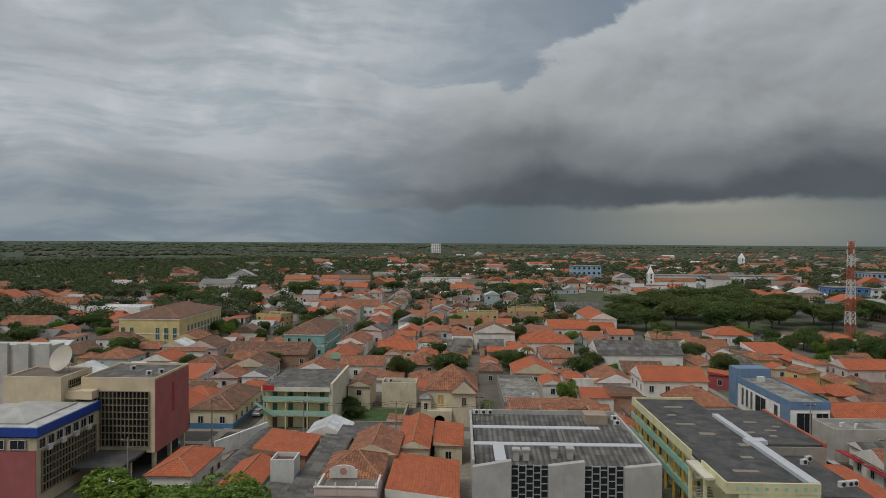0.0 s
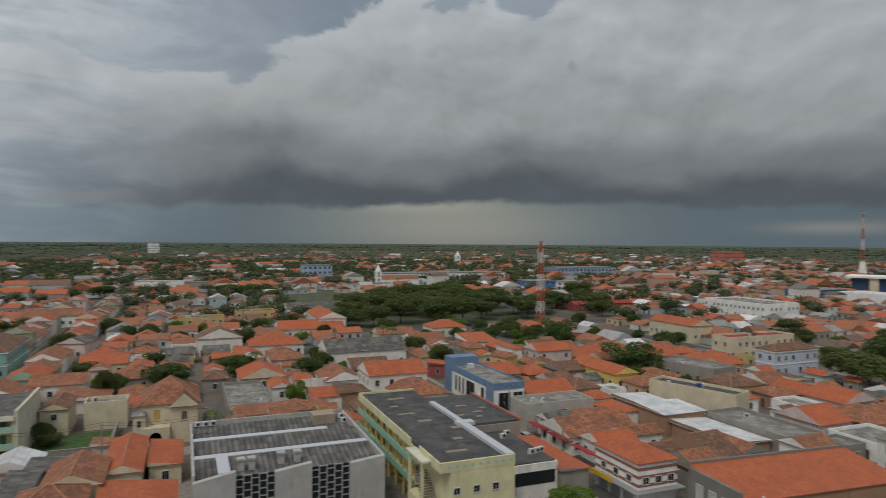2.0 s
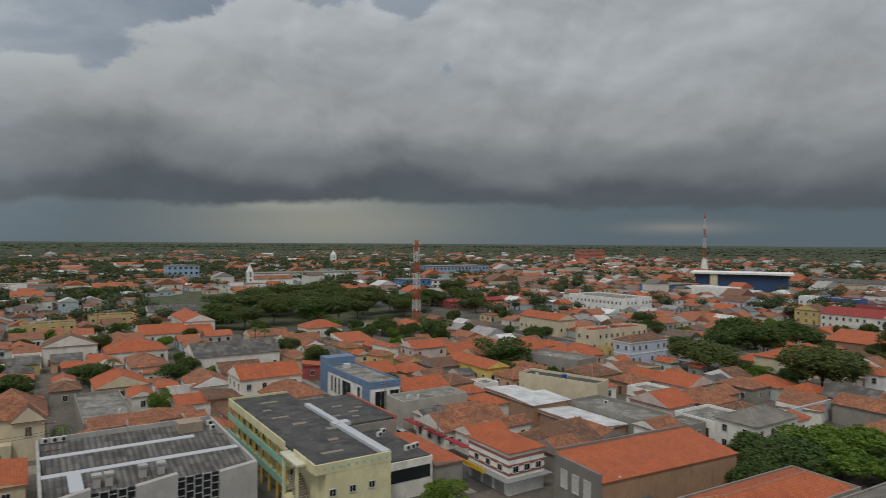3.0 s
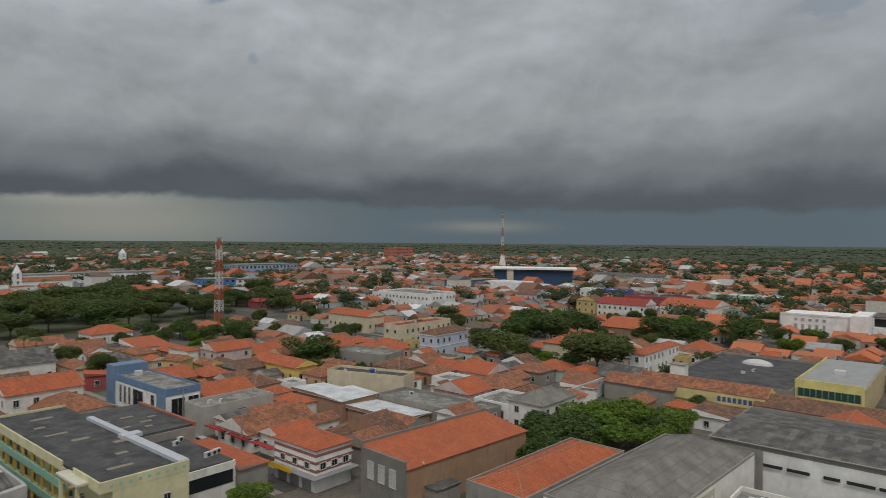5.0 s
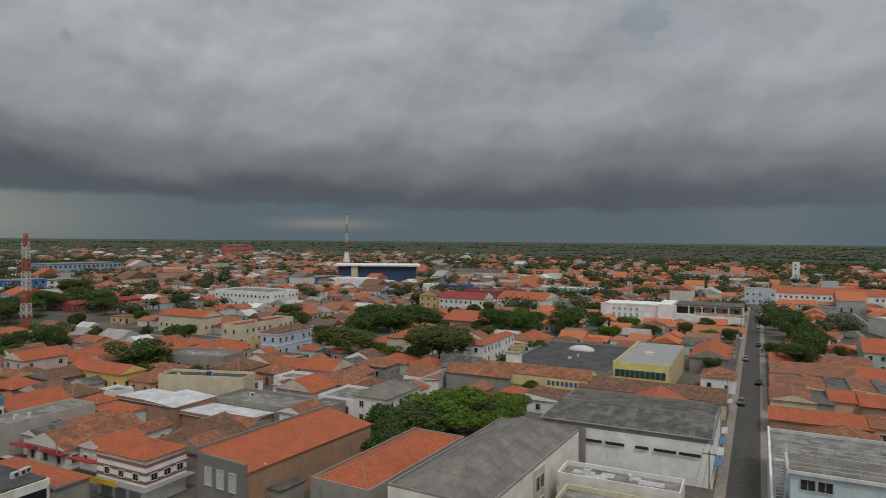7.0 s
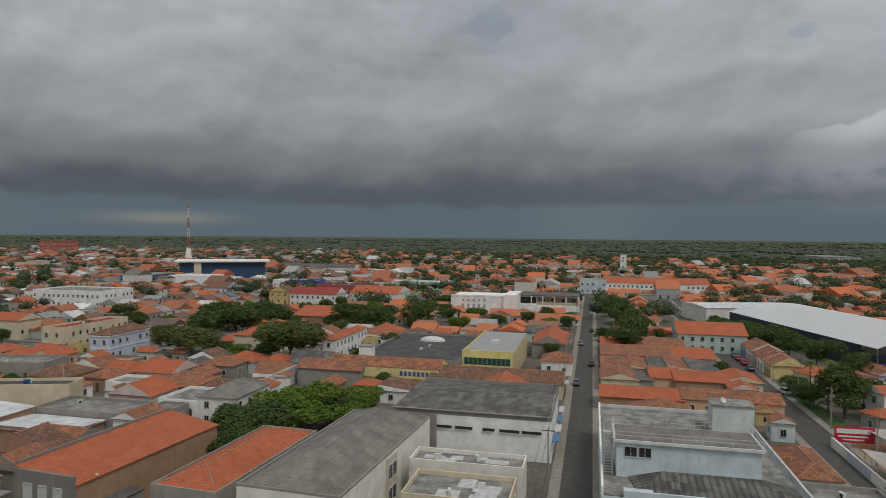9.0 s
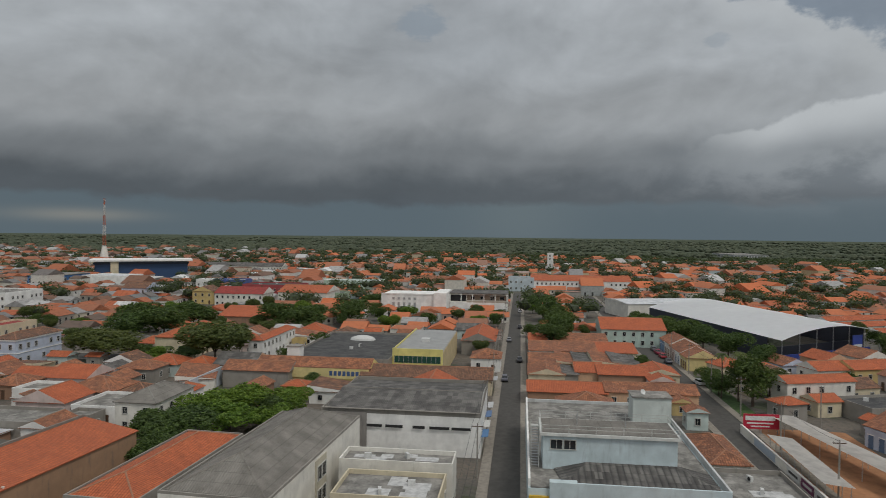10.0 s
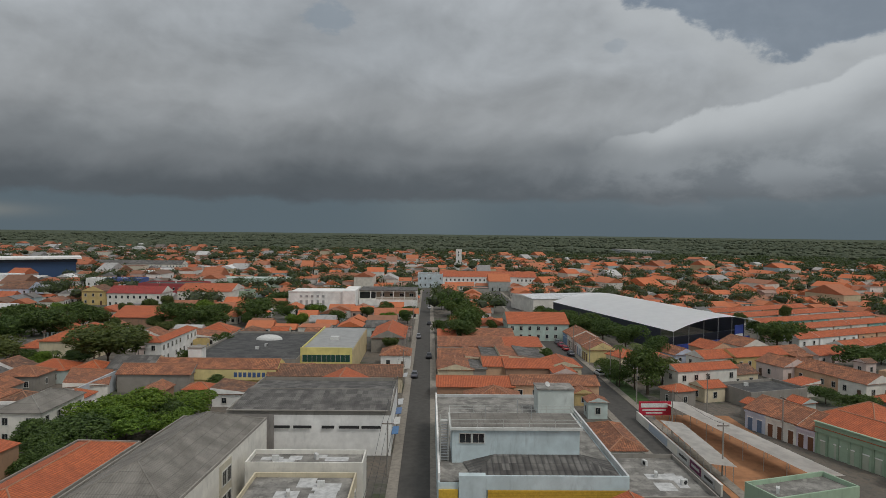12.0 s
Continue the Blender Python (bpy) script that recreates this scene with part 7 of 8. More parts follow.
# ---- tower, mast, churches ----
def lattice_tower(name, x, y, height, base, top, label, bays=16):
    root = thing(name, pose(x, y, 0, 0, 0, 20), label, "radio tower")
    red, white = plain("tower_red", (0.42, 0.10, 0.05), 0.6), plain("tower_white", (0.62, 0.60, 0.57), 0.6)
    corner = [(-1, -1), (1, -1), (1, 1), (-1, 1)]
    for k in range(bays):
        z0, z1 = height * k / bays, height * (k + 1) / bays
        a, b = (base + (top - base) * k / bays) / 2, (base + (top - base) * (k + 1) / bays) / 2
        bm = bmesh.new()
        for i in range(4):
            (px, py), (qx, qy) = corner[i], corner[(i + 1) % 4]
            rod(bm, (px * a, py * a, z0), (px * b, py * b, z1), 0.17, 5)
            rod(bm, (px * a, py * a, z0), (qx * b, qy * b, z1), 0.09, 4)
            rod(bm, (qx * a, qy * a, z0), (px * b, py * b, z1), 0.09, 4)
            rod(bm, (px * b, py * b, z1), (qx * b, qy * b, z1), 0.09, 4)
        part("tower_section", bm, red if (k * 7 // bays) % 2 == 0 else white, root)
    for z in (0.80, 0.9, 0.97):
        for i in range(3):
            bm = bmesh.new()
            a = i * math.tau / 3 + z * 5
            rod(bm, (math.cos(a) * top * 0.9, math.sin(a) * top * 0.9, height * z - 0.9), (math.cos(a) * top * 0.9, math.sin(a) * top * 0.9, height * z + 0.9), 0.2, 6)
            part("antenna", bm, white, root)
    return root


lattice_tower("radio_tower", 146, 266.6, 41, 2.9, 1.6, "red and white lattice radio tower")
m = lattice_tower("radio_mast", 683, 485, 78, 4.0, 0.8, "slim red and white radio mast", 20)
bm = bmesh.new()
rod(bm, (0, 0, 0), (0, 0, 22), 6.0, 12, 2.5)
part("white_base", bm, plaster(OFFWHITE), m)


def church(x, y, rot, nave, tower_h, label, tower_w=5.0, spire=6.0, blank=False):
    root = thing("church", pose(x, y, 0, 0, 0, rot), label, "church")
    claim(x, y, nave + 10, nave + 10)
    wm = plaster(WHITE, 0.2)
    part("tower", box(-tower_w / 2, tower_w / 2, -tower_w / 2, tower_w / 2, 0, tower_h), wm, root)
    if spire:
        bm = bmesh.new()
        bmesh.ops.create_cone(bm, segments=4, radius1=tower_w * 0.62, radius2=0.15, depth=spire, cap_ends=True, matrix=Matrix.Translation((0, 0, tower_h + spire / 2)) @ Matrix.Rotation(radians(45), 4, "Z"))
        part("spire", bm, wm, root)
    part("nave", box(tower_w / 2, tower_w / 2 + nave, -5.5, 5.5, 0, 7), wm, root)
    bm = bmesh.new()
    roof_solid(bm, nave, 11, 7, 3, "gable")
    uvmap(bm)
    part("nave_roof", bm, [roofing("clay"), wm], root, at=pose(tower_w / 2 + nave / 2, 0, 0))
    for z in (0.45, 0.72, 0.86):
        window(root, pose(0, -tower_w / 2, tower_h * z - 1), 1.1, 2.0)
        window(root, pose(-tower_w / 2, 0, tower_h * z - 1, 0, 0, -90), 1.1, 2.0)
    return root


church(152, 558, 0, 34, 14, "white church with slender spire beyond the park")
church(664, -28, -10, 26, 22, "white church with tall blank bell front", 5.5, 0)
church(420, 1000, 0, 60, 18, "distant ochre church with twin front", 8, 7)


def arena():
    root = thing("sports_arena", pose(512, 330, 0, 0, 0, -60), "dark blue sports arena with a white roof edge", "building")
    claim(512, 330, 80, 80)
    part("wall", box(-36, 36, -14, 14, 0, 12), plain("arena_blue", (0.03, 0.07, 0.16), 0.5), root)
    part("upper_band", box(-37, 37, -15, 15, 12, 13.5), plain("arena_glass", (0.015, 0.03, 0.06), 0.3), root)
    part("roof", box(-40, 40, -18, 18, 14.5, 16), plaster(WHITE, 0.1), root)
    part("stair_core", box(-24, -18, -16.5, -14, 0, 14.5), plaster(CREAM, 0.2), root)


arena()


def block(x, y, w, d, z, rgb, label, floors=3, rot=0):
    """A plain far building with rows of windows."""
    root = thing("far_building", pose(x, y, 0, 0, 0, rot), label, "building")
    claim(x, y, w, d, rot)
    part("wall", box(-w / 2, w / 2, -d / 2, d / 2, 0, z), plaster(rgb, 0.2), root)
    part("roof_slab", box(-w / 2 - 0.4, w / 2 + 0.4, -d / 2 - 0.4, d / 2 + 0.4, z, z + 0.5), roofing("concrete"), root)
    for s in facing(x, y, rot):
        length = w if s in "sn" else d
        n = max(2, int(length / 5))
        for fl in range(floors):
            for k in range(n):
                window(root, side_pose(w, d, s, (k + 0.5) * length / n - length / 2, (fl + 0.35) * z / floors), 2.2, 0.42 * z / floors)
    return root


block(-78, 1750, 26, 18, 34, WHITE, "white apartment tower on the skyline", 8)
block(1063, 1042, 55, 40, 24, (0.50, 0.15, 0.10), "red brick block on the skyline", 3)
block(230, 600, 130, 24, 10, WHITE, "long white and blue hall beyond the park", 1)
block(120, 680, 30, 18, 15, (0.30, 0.45, 0.60), "pale blue building beyond the park", 3)
block(420, 640, 80, 30, 12, (0.30, 0.42, 0.58), "long pale blue two-storey building", 2)
block(263, 470, 26, 18, 9, (0.05, 0.20, 0.50), "bright blue and white building by the avenue", 2)
block(290, 480, 40, 14, 7, WHITE, "white building by the avenue", 2)
block(430, 345, 40, 20, 7, (0.05, 0.16, 0.38), "small blue-roofed sports pavilion building", 1)
block(700, 70, 60, 16, 7, OFFWHITE, "long pale building at the town edge", 2)
block(1300, -420, 140, 60, 8, (0.45, 0.46, 0.46), "grey warehouse on the plain", 1)

# ---- infill houses near by ----
REACH = [(35, 820), (22, 1000), (8, 1800), (-25, 2300), (-55, 1700), (-80, 1250), (-105, 1050), (-130, 1000)]


def reach(az):
    """How far the town goes towards a yaw in degrees (0 along +y, negative to +x)."""
    az = max(min(az, 35), -130)
    for (a, p), (b, q) in zip(REACH, REACH[1:]):
        if b <= az <= a:
            return p + (q - p) * (a - az) / (a - b)
    return 900


def free(x, y, w, d, gap=0.3):
    for fx, fy, rx, ry in FOOT:
        if abs(x - fx) < rx + w / 2 + gap and abs(y - fy) < ry + d / 2 + gap:
            return False
    for x0, x1, y0, y1, rot, cx, cy in ROADS:
        if x0 - w / 2 - 1.7 < x < x1 + w / 2 + 1.7 and y0 - d / 2 - 1.7 < y < y1 + d / 2 + 1.7:
            return False
    return True


FOOT.append((125, 385, 75, 105))  # the park
FOOT.append((104, -54, 26, 12))   # the yard
FOOT.append((-29.5, 148, 7, 9))   # the grassy lot
FOOT.append((150, -48, 22, 4))
FOOT.append((5, 20, 52, 74))      # the square under the camera
FOOT.append((95, 27, 36, 19))     # courtyards between the halls
FOOT.append((-60, 80, 30, 20))
FOOT.append((108, 60, 22, 15))    # courtyard greenery
def terrace_rows():
    """Long parallel rows of small orange-roofed houses."""
    at = Matrix.Translation((222, -190, 0)) @ Matrix.Rotation(radians(24), 4, "Z")
    for row in range(6):
        for k in range(9):
            p = at @ Vector((row * 17 + 2, 55 - k * 11.2, 0))
            if not free(p.x, p.y, 7, 7, 0):
                continue
            h(round(p.x, 1), round(p.y, 1), 6.8, 10.4, 3.4, 24, "gable", (OFFWHITE, WHITE, PEACH, OFFWHITE, TEAL)[(row + k // 3) % 5], "new", 1, "white terrace house with orange roof in a row", "d", quick=True, name="terrace_house")


terrace_rows()


def street_terrace(x, y, turn, fronts):
    """Joined single-storey fronts with tall doors along a lane."""
    run = pose(x, y, 0, 0, 0, turn)
    for s0, s1, z, wall, tiles, label, door_mat, doors, deep in fronts:
        w = s1 - s0
        c = run @ Vector((-(s0 + s1) / 2, -deep / 2, 0))
        root = h(round(c.x, 2), round(c.y, 2), w - 0.04, deep, z, turn, "gable", wall, tiles, 0, label, "w", rise=2.3)
        for q in doors:
            leaf = part("door", box(-0.55, 0.55, -0.04, 0.05, 0, 2.5), door_mat, root, at=side_pose(w, deep, "n", w / 2 - q, 0))
            part("door_surround", box(-0.7, 0.7, -0.03, 0.03, 2.5, 2.7), plaster(WHITE, 0.3), leaf)
        if z > 4.5:
            part("parapet_front", box(-w / 2, w / 2, deep / 2 + 0.02, deep / 2 + 0.3, z - 0.9, z + 0.9), plaster((0.26, 0.36, 0.25), 0.4), root, "moulded green parapet")
            part("cornice", box(-w / 2 - 0.1, w / 2 + 0.1, deep / 2 + 0.02, deep / 2 + 0.5, z + 0.9, z + 1.1), plaster(MINT, 0.4), root)
            for k in range(7):
                q = -w / 2 + 0.2 + k * (w - 0.4) / 6
                part("pilaster", box(q - 0.2, q + 0.2, deep / 2 + 0.01, deep / 2 + 0.18, 0, z - 0.9), plaster((0.26, 0.36, 0.25), 0.4), root)
        else:
            part("cornice", box(-w / 2, w / 2, deep / 2 + 0.01, deep / 2 + 0.3, z - 0.5, z - 0.2), plaster(wall, 0.5), root)


BROWN_DOOR, BLUE_DOOR = plain("brown_door", (0.16, 0.065, 0.03), 0.6), plain("blue_door", (0.10, 0.16, 0.26), 0.6)
# behind the yard
street_terrace(119.1, -63.2, 21, (
    (0, 5, 4.0, LILAC, "clay", "pale blue house with tall doors and mottled clay roof", BLUE_DOOR, (1.3, 3.6), 10),
    (5, 12, 4.0, OFFWHITE, "clay", "off-white house with brown doors and mottled clay roof", BROWN_DOOR, (1.2, 3.4, 5.8), 10),
    (12, 16, 3.9, (0.60, 0.54, 0.60), "clay", "pale lilac house with narrow brown doors and clay roof", BROWN_DOOR, (1.0, 3.0), 10),
    (16, 29, 4.9, MINT, "new", "mint green house with moulded parapet front and orange roof", plaster((0.42, 0.46, 0.36), 0.3), (1.6, 4.2, 6.8, 9.4, 11.6), 12)))
# along the side street by the event hall
street_terrace(222, -46.7, 0, (
    (0, 7, 3.9, (0.20, 0.32, 0.50), "clay", "blue-fronted house with dark doors and clay roof", BLUE_DOOR, (1.6, 4.8), 9),
    (7, 15, 4.2, OFFWHITE, "clay", "white house with brown doors and mottled clay roof", BROWN_DOOR, (1.6, 4.0, 6.4), 9),
    (15, 22, 3.8, PALE_PINK, "clay", "pink house with brown doors and mottled clay roof", BROWN_DOOR, (1.5, 4.6), 9),
    (22, 29, 3.9, WHITE, "clay", "white gabled house with tall doors", BLUE_DOOR, (1.5, 4.6), 9),
    (29, 37, 3.8, CREAM_YELLOW, "clay", "yellow house with brown doors and clay roof", BROWN_DOOR, (1.6, 4.0, 6.4), 9)))
def lane_rows():
    """House fronts in closed rows on both sides of the northern lane."""
    rng = random.Random(61)
    tones = [(OFFWHITE, "off-white"), (WHITE, "white"), (CREAM, "cream"), (PALE_PINK, "pale pink"), (OCHRE, "ochre"), (MINT, "pale green")]
    for x, y, end in ((-47.6, 168, 430), (-65.0, 258, 430)):
        while y < end:
            d, z = rng.uniform(8, 13), rng.choice((3.4, 3.8, 4.2, 4.6, 6.4))
            wall, word = rng.choice(tones)
            t = rng.choice(("new", "clay", "clay", "old"))
            if free(x, y + d / 2, 9.0, d - 0.4, -0.4):
                h(x, round(y + d / 2, 1), 9.4, d - 0.1, z, 0, "gable", wall, t, 2 if z > 5 else 1, f"{word} row house on the lane with {'orange' if t == 'new' else 'weathered'} roof", "d", quick=True, name="row_house")
            y += d


lane_rows()
NEAR_R, NEAR_N = 330, 0
WALLS = [OFFWHITE, OFFWHITE, OFFWHITE, WHITE, WHITE, CREAM, CREAM, OCHRE, PALE_PINK, PALE_PINK, PEACH, (0.52, 0.60, 0.57), CONCRETE, CONCRETE, BRICK]
rng = random.Random(5)
far_cells = []
spots = []
for iy in range(-90, 225):
    for ix in range(-72, 225):
        x, y = ix * 10.6 + rng.uniform(-1.8, 1.8), iy * 11.2 + rng.uniform(-1.8, 1.8)
        az = math.degrees(math.atan2(-(x + 10), y - 4))
        r = math.hypot(x + 10, y - 4)
        if az > 46 or az < -140 or r > reach(az):
            continue
        spots.append((r, az, x, y))
spots.sort()
words = dict(new="bright orange", clay="weathered clay", old="old brown", cement="grey fibre-cement", concrete="flat concrete", white="pale metal")
colour = {OFFWHITE: "off-white", WHITE: "white", CREAM: "cream", OCHRE: "ochre", PALE_PINK: "pale pink", TEAL: "teal", PEACH: "peach", LILAC: "pale blue", (0.52, 0.60, 0.57): "pale green", CONCRETE: "bare plaster", BRICK: "brick"}
for r, az, x, y in spots:
    turn = 20 if y < -48 and x > 40 else 0
    if r < NEAR_R and NEAR_N < 296:
        for w, d in ((rng.uniform(9, 13), rng.uniform(10, 14)), (rng.uniform(6.5, 9), rng.uniform(7, 10)), (5.0, 6.0), (3.8, 4.2)):
            if free(x, y, w * (1.1 if turn else 1), d * (1.1 if turn else 1)):
                t = rng.choices(("new", "clay", "old", "cement", "concrete", "white"), (5.5, 5, 3, 1.3, 1.0, 0.8))[0]
                t = "clay" if t == "white" and r < 200 else t
                wall = rng.choice(WALLS)
                kind = "flat" if t == "concrete" else rng.choices(("gable", "hip", "shed"), (6, 3, 1))[0]
                h(round(x, 1), round(y, 1), w, d, rng.uniform(2.6, 3.7), turn, kind, wall, t, 1, f"{colour[wall]} town house with {words[t]} roof", rng.choice("wd"), quick=True, name="town_house")
                NEAR_N += 1
                break
    else:
        far_cells.append((r, az, x, y, turn))

for r, az, x, y in spots:
    if 165 < r < 330 and rng.random() < 0.36:
        px, py = x + rng.uniform(-5, 5), y + rng.uniform(-5, 5)
        if free(px, py, 1.6, 1.6, 0):
            tree(round(px, 1), round(py, 1), rng.uniform(4.5, 8), rng.uniform(5, 8.5), rng.choice((CROWNS, CROWNS, OL, LI)), "leafy garden tree between the houses", "garden trees")


# ---- the town beyond, and its trees ----
def mass(name, verts, faces, mats, slots, label, category, parent=None):
    me = bpy.data.meshes.new(name)
    me.from_pydata(verts, [], faces)
    for q in mats:
        me.materials.append(q)
    me.polygons.foreach_set("material_index", slots)
    return tagged(piece(name, me, None, parent), label, "" if parent else category, kind="stuff")


def build_town():
    rng = random.Random(21)
    wv, wf, rv, rf, pv, pf, rslot = [], [], [], [], [], [], []
    for r, az, x, y, turn in far_cells:
        edge = r / reach(az)
        if rng.random() < min(0.42, 0.08 + r / 2400) + 0.40 * edge ** 2 + (0.14 if az > -38 and r > 650 else 0.0) or not free(x, y, 7.5, 7.5, 0):
            continue
        big = rng.random() < 0.07 and r > 420
        w, d, z = (rng.uniform(14, 26), rng.uniform(10, 15), rng.uniform(5, 8)) if big else (rng.uniform(6.5, 11), rng.uniform(7.5, 12), rng.uniform(2.5, 3.6))
        if r > 400 and rng.random() < 0.12:
            z += 2.6
        a = radians(turn + rng.uniform(-3, 3))
        ca, sa = math.cos(a), math.sin(a)
        if rng.random() < 0.5:
            w, d, ca, sa = d, w, -sa, ca

        def P(u, v, q):
            return (x + u * ca - v * sa, y + u * sa + v * ca, q)
        k = len(wv)
        X, Y = w / 2, d / 2
        rise = rng.uniform(0.17, 0.24) * d if rng.random() < 0.88 else 0.0
        wv += [P(-X, -Y, 0), P(X, -Y, 0), P(X, Y, 0), P(-X, Y, 0), P(-X, -Y, z), P(X, -Y, z), P(X, Y, z), P(-X, Y, z), P(-X, 0, z + rise), P(X, 0, z + rise)]
        wf += [(k, k + 1, k + 5, k + 4), (k + 1, k + 2, k + 6, k + 9, k + 5), (k + 2, k + 3, k + 7, k + 6), (k + 3, k, k + 4, k + 8, k + 7)]
        o, t = 0.25, 0.12
        k = len(rv)
        rv += [P(-X - o, -Y - o, z - 0.05), P(X + o, -Y - o, z - 0.05), P(X + o, Y + o, z - 0.05), P(-X - o, Y + o, z - 0.05), P(-X - o, 0, z + rise + t), P(X + o, 0, z + rise + t)]
        rf += [(k, k + 1, k + 5, k + 4), (k + 2, k + 3, k + 4, k + 5), (k + 1, k + 2, k + 5), (k + 3, k, k + 4)]
        rslot += [1 if az < -72 and rng.random() < 0.8 else 0] * 4
        if r < 800:
            for s in range(4):
                n = 3 if s % 2 == 0 else 2
                for i in range(n):
                    if rng.random() < 0.35:
                        continue
                    q = -X + 2 * X * (i + 0.5) / n if s % 2 == 0 else -Y + 2 * Y * (i + 0.5) / n
                    hw, e = 0.55, 0.05
                    z0, z1 = (0.9, 2.3) if rng.random() < 0.6 else (0.0, 2.3)
                    if z > 5.5 and rng.random() < 0.5:
                        z0, z1 = z0 + 2.8, z1 + 2.8
                    if s == 0:
                        c = [P(q - hw, -Y - e, z0), P(q + hw, -Y - e, z0), P(q + hw, -Y - e, z1), P(q - hw, -Y - e, z1)]
                    elif s == 2:
                        c = [P(q + hw, Y + e, z0), P(q - hw, Y + e, z0), P(q - hw, Y + e, z1), P(q + hw, Y + e, z1)]
                    elif s == 1:
                        c = [P(X + e, q - hw, z0), P(X + e, q + hw, z0), P(X + e, q + hw, z1), P(X + e, q - hw, z1)]
                    else:
                        c = [P(-X - e, q + hw, z0), P(-X - e, q - hw, z0), P(-X - e, q - hw, z1), P(-X - e, q + hw, z1)]
                    k = len(pv)
                    pv.extend(c)
                    pf.append((k, k + 1, k + 2, k + 3))
    walls = island("far_plaster", [(0.0, (0.66, 0.65, 0.62)), (0.35, (0.60, 0.57, 0.50)), (0.5, (0.50, 0.40, 0.24)), (0.62, (0.72, 0.72, 0.70)), (0.75, (0.45, 0.30, 0.24)), (0.85, (0.40, 0.48, 0.50)), (1.0, (0.32, 0.29, 0.25))], weather=0.4)
    roofs = island("far_roof", [(0.0, (0.41, 0.11, 0.046)), (0.25, (0.36, 0.12, 0.056)), (0.45, (0.30, 0.12, 0.065)), (0.64, (0.20, 0.10, 0.062)), (0.75, (0.14, 0.10, 0.078)), (0.79, (0.18, 0.175, 0.17)), (0.9, (0.38, 0.37, 0.36)), (1.0, (0.68, 0.68, 0.67))], weather=0.6)
    town = mass("distant_houses", wv, wf, [walls], [0] * len(wf), "low plastered houses spreading to the horizon", "houses")
    # Newer red roofs towards +x, brightened in colour for the stronger light there.
    newer_lit = island("far_new_lit_roof", [(0.0, (0.52, 0.145, 0.055)), (0.4, (0.46, 0.15, 0.065)), (0.75, (0.38, 0.14, 0.07)), (0.92, (0.27, 0.13, 0.08)), (1.0, (0.40, 0.39, 0.37))], weather=0.35)
    mass("distant_roofs", rv, rf, [roofs, newer_lit], rslot, "clay roofs of the far houses", "roofs", town)
    mass("distant_windows", pv, pf, [DARK], [0] * len(pf), "dark windows of the far houses", "windows", town)


build_town()


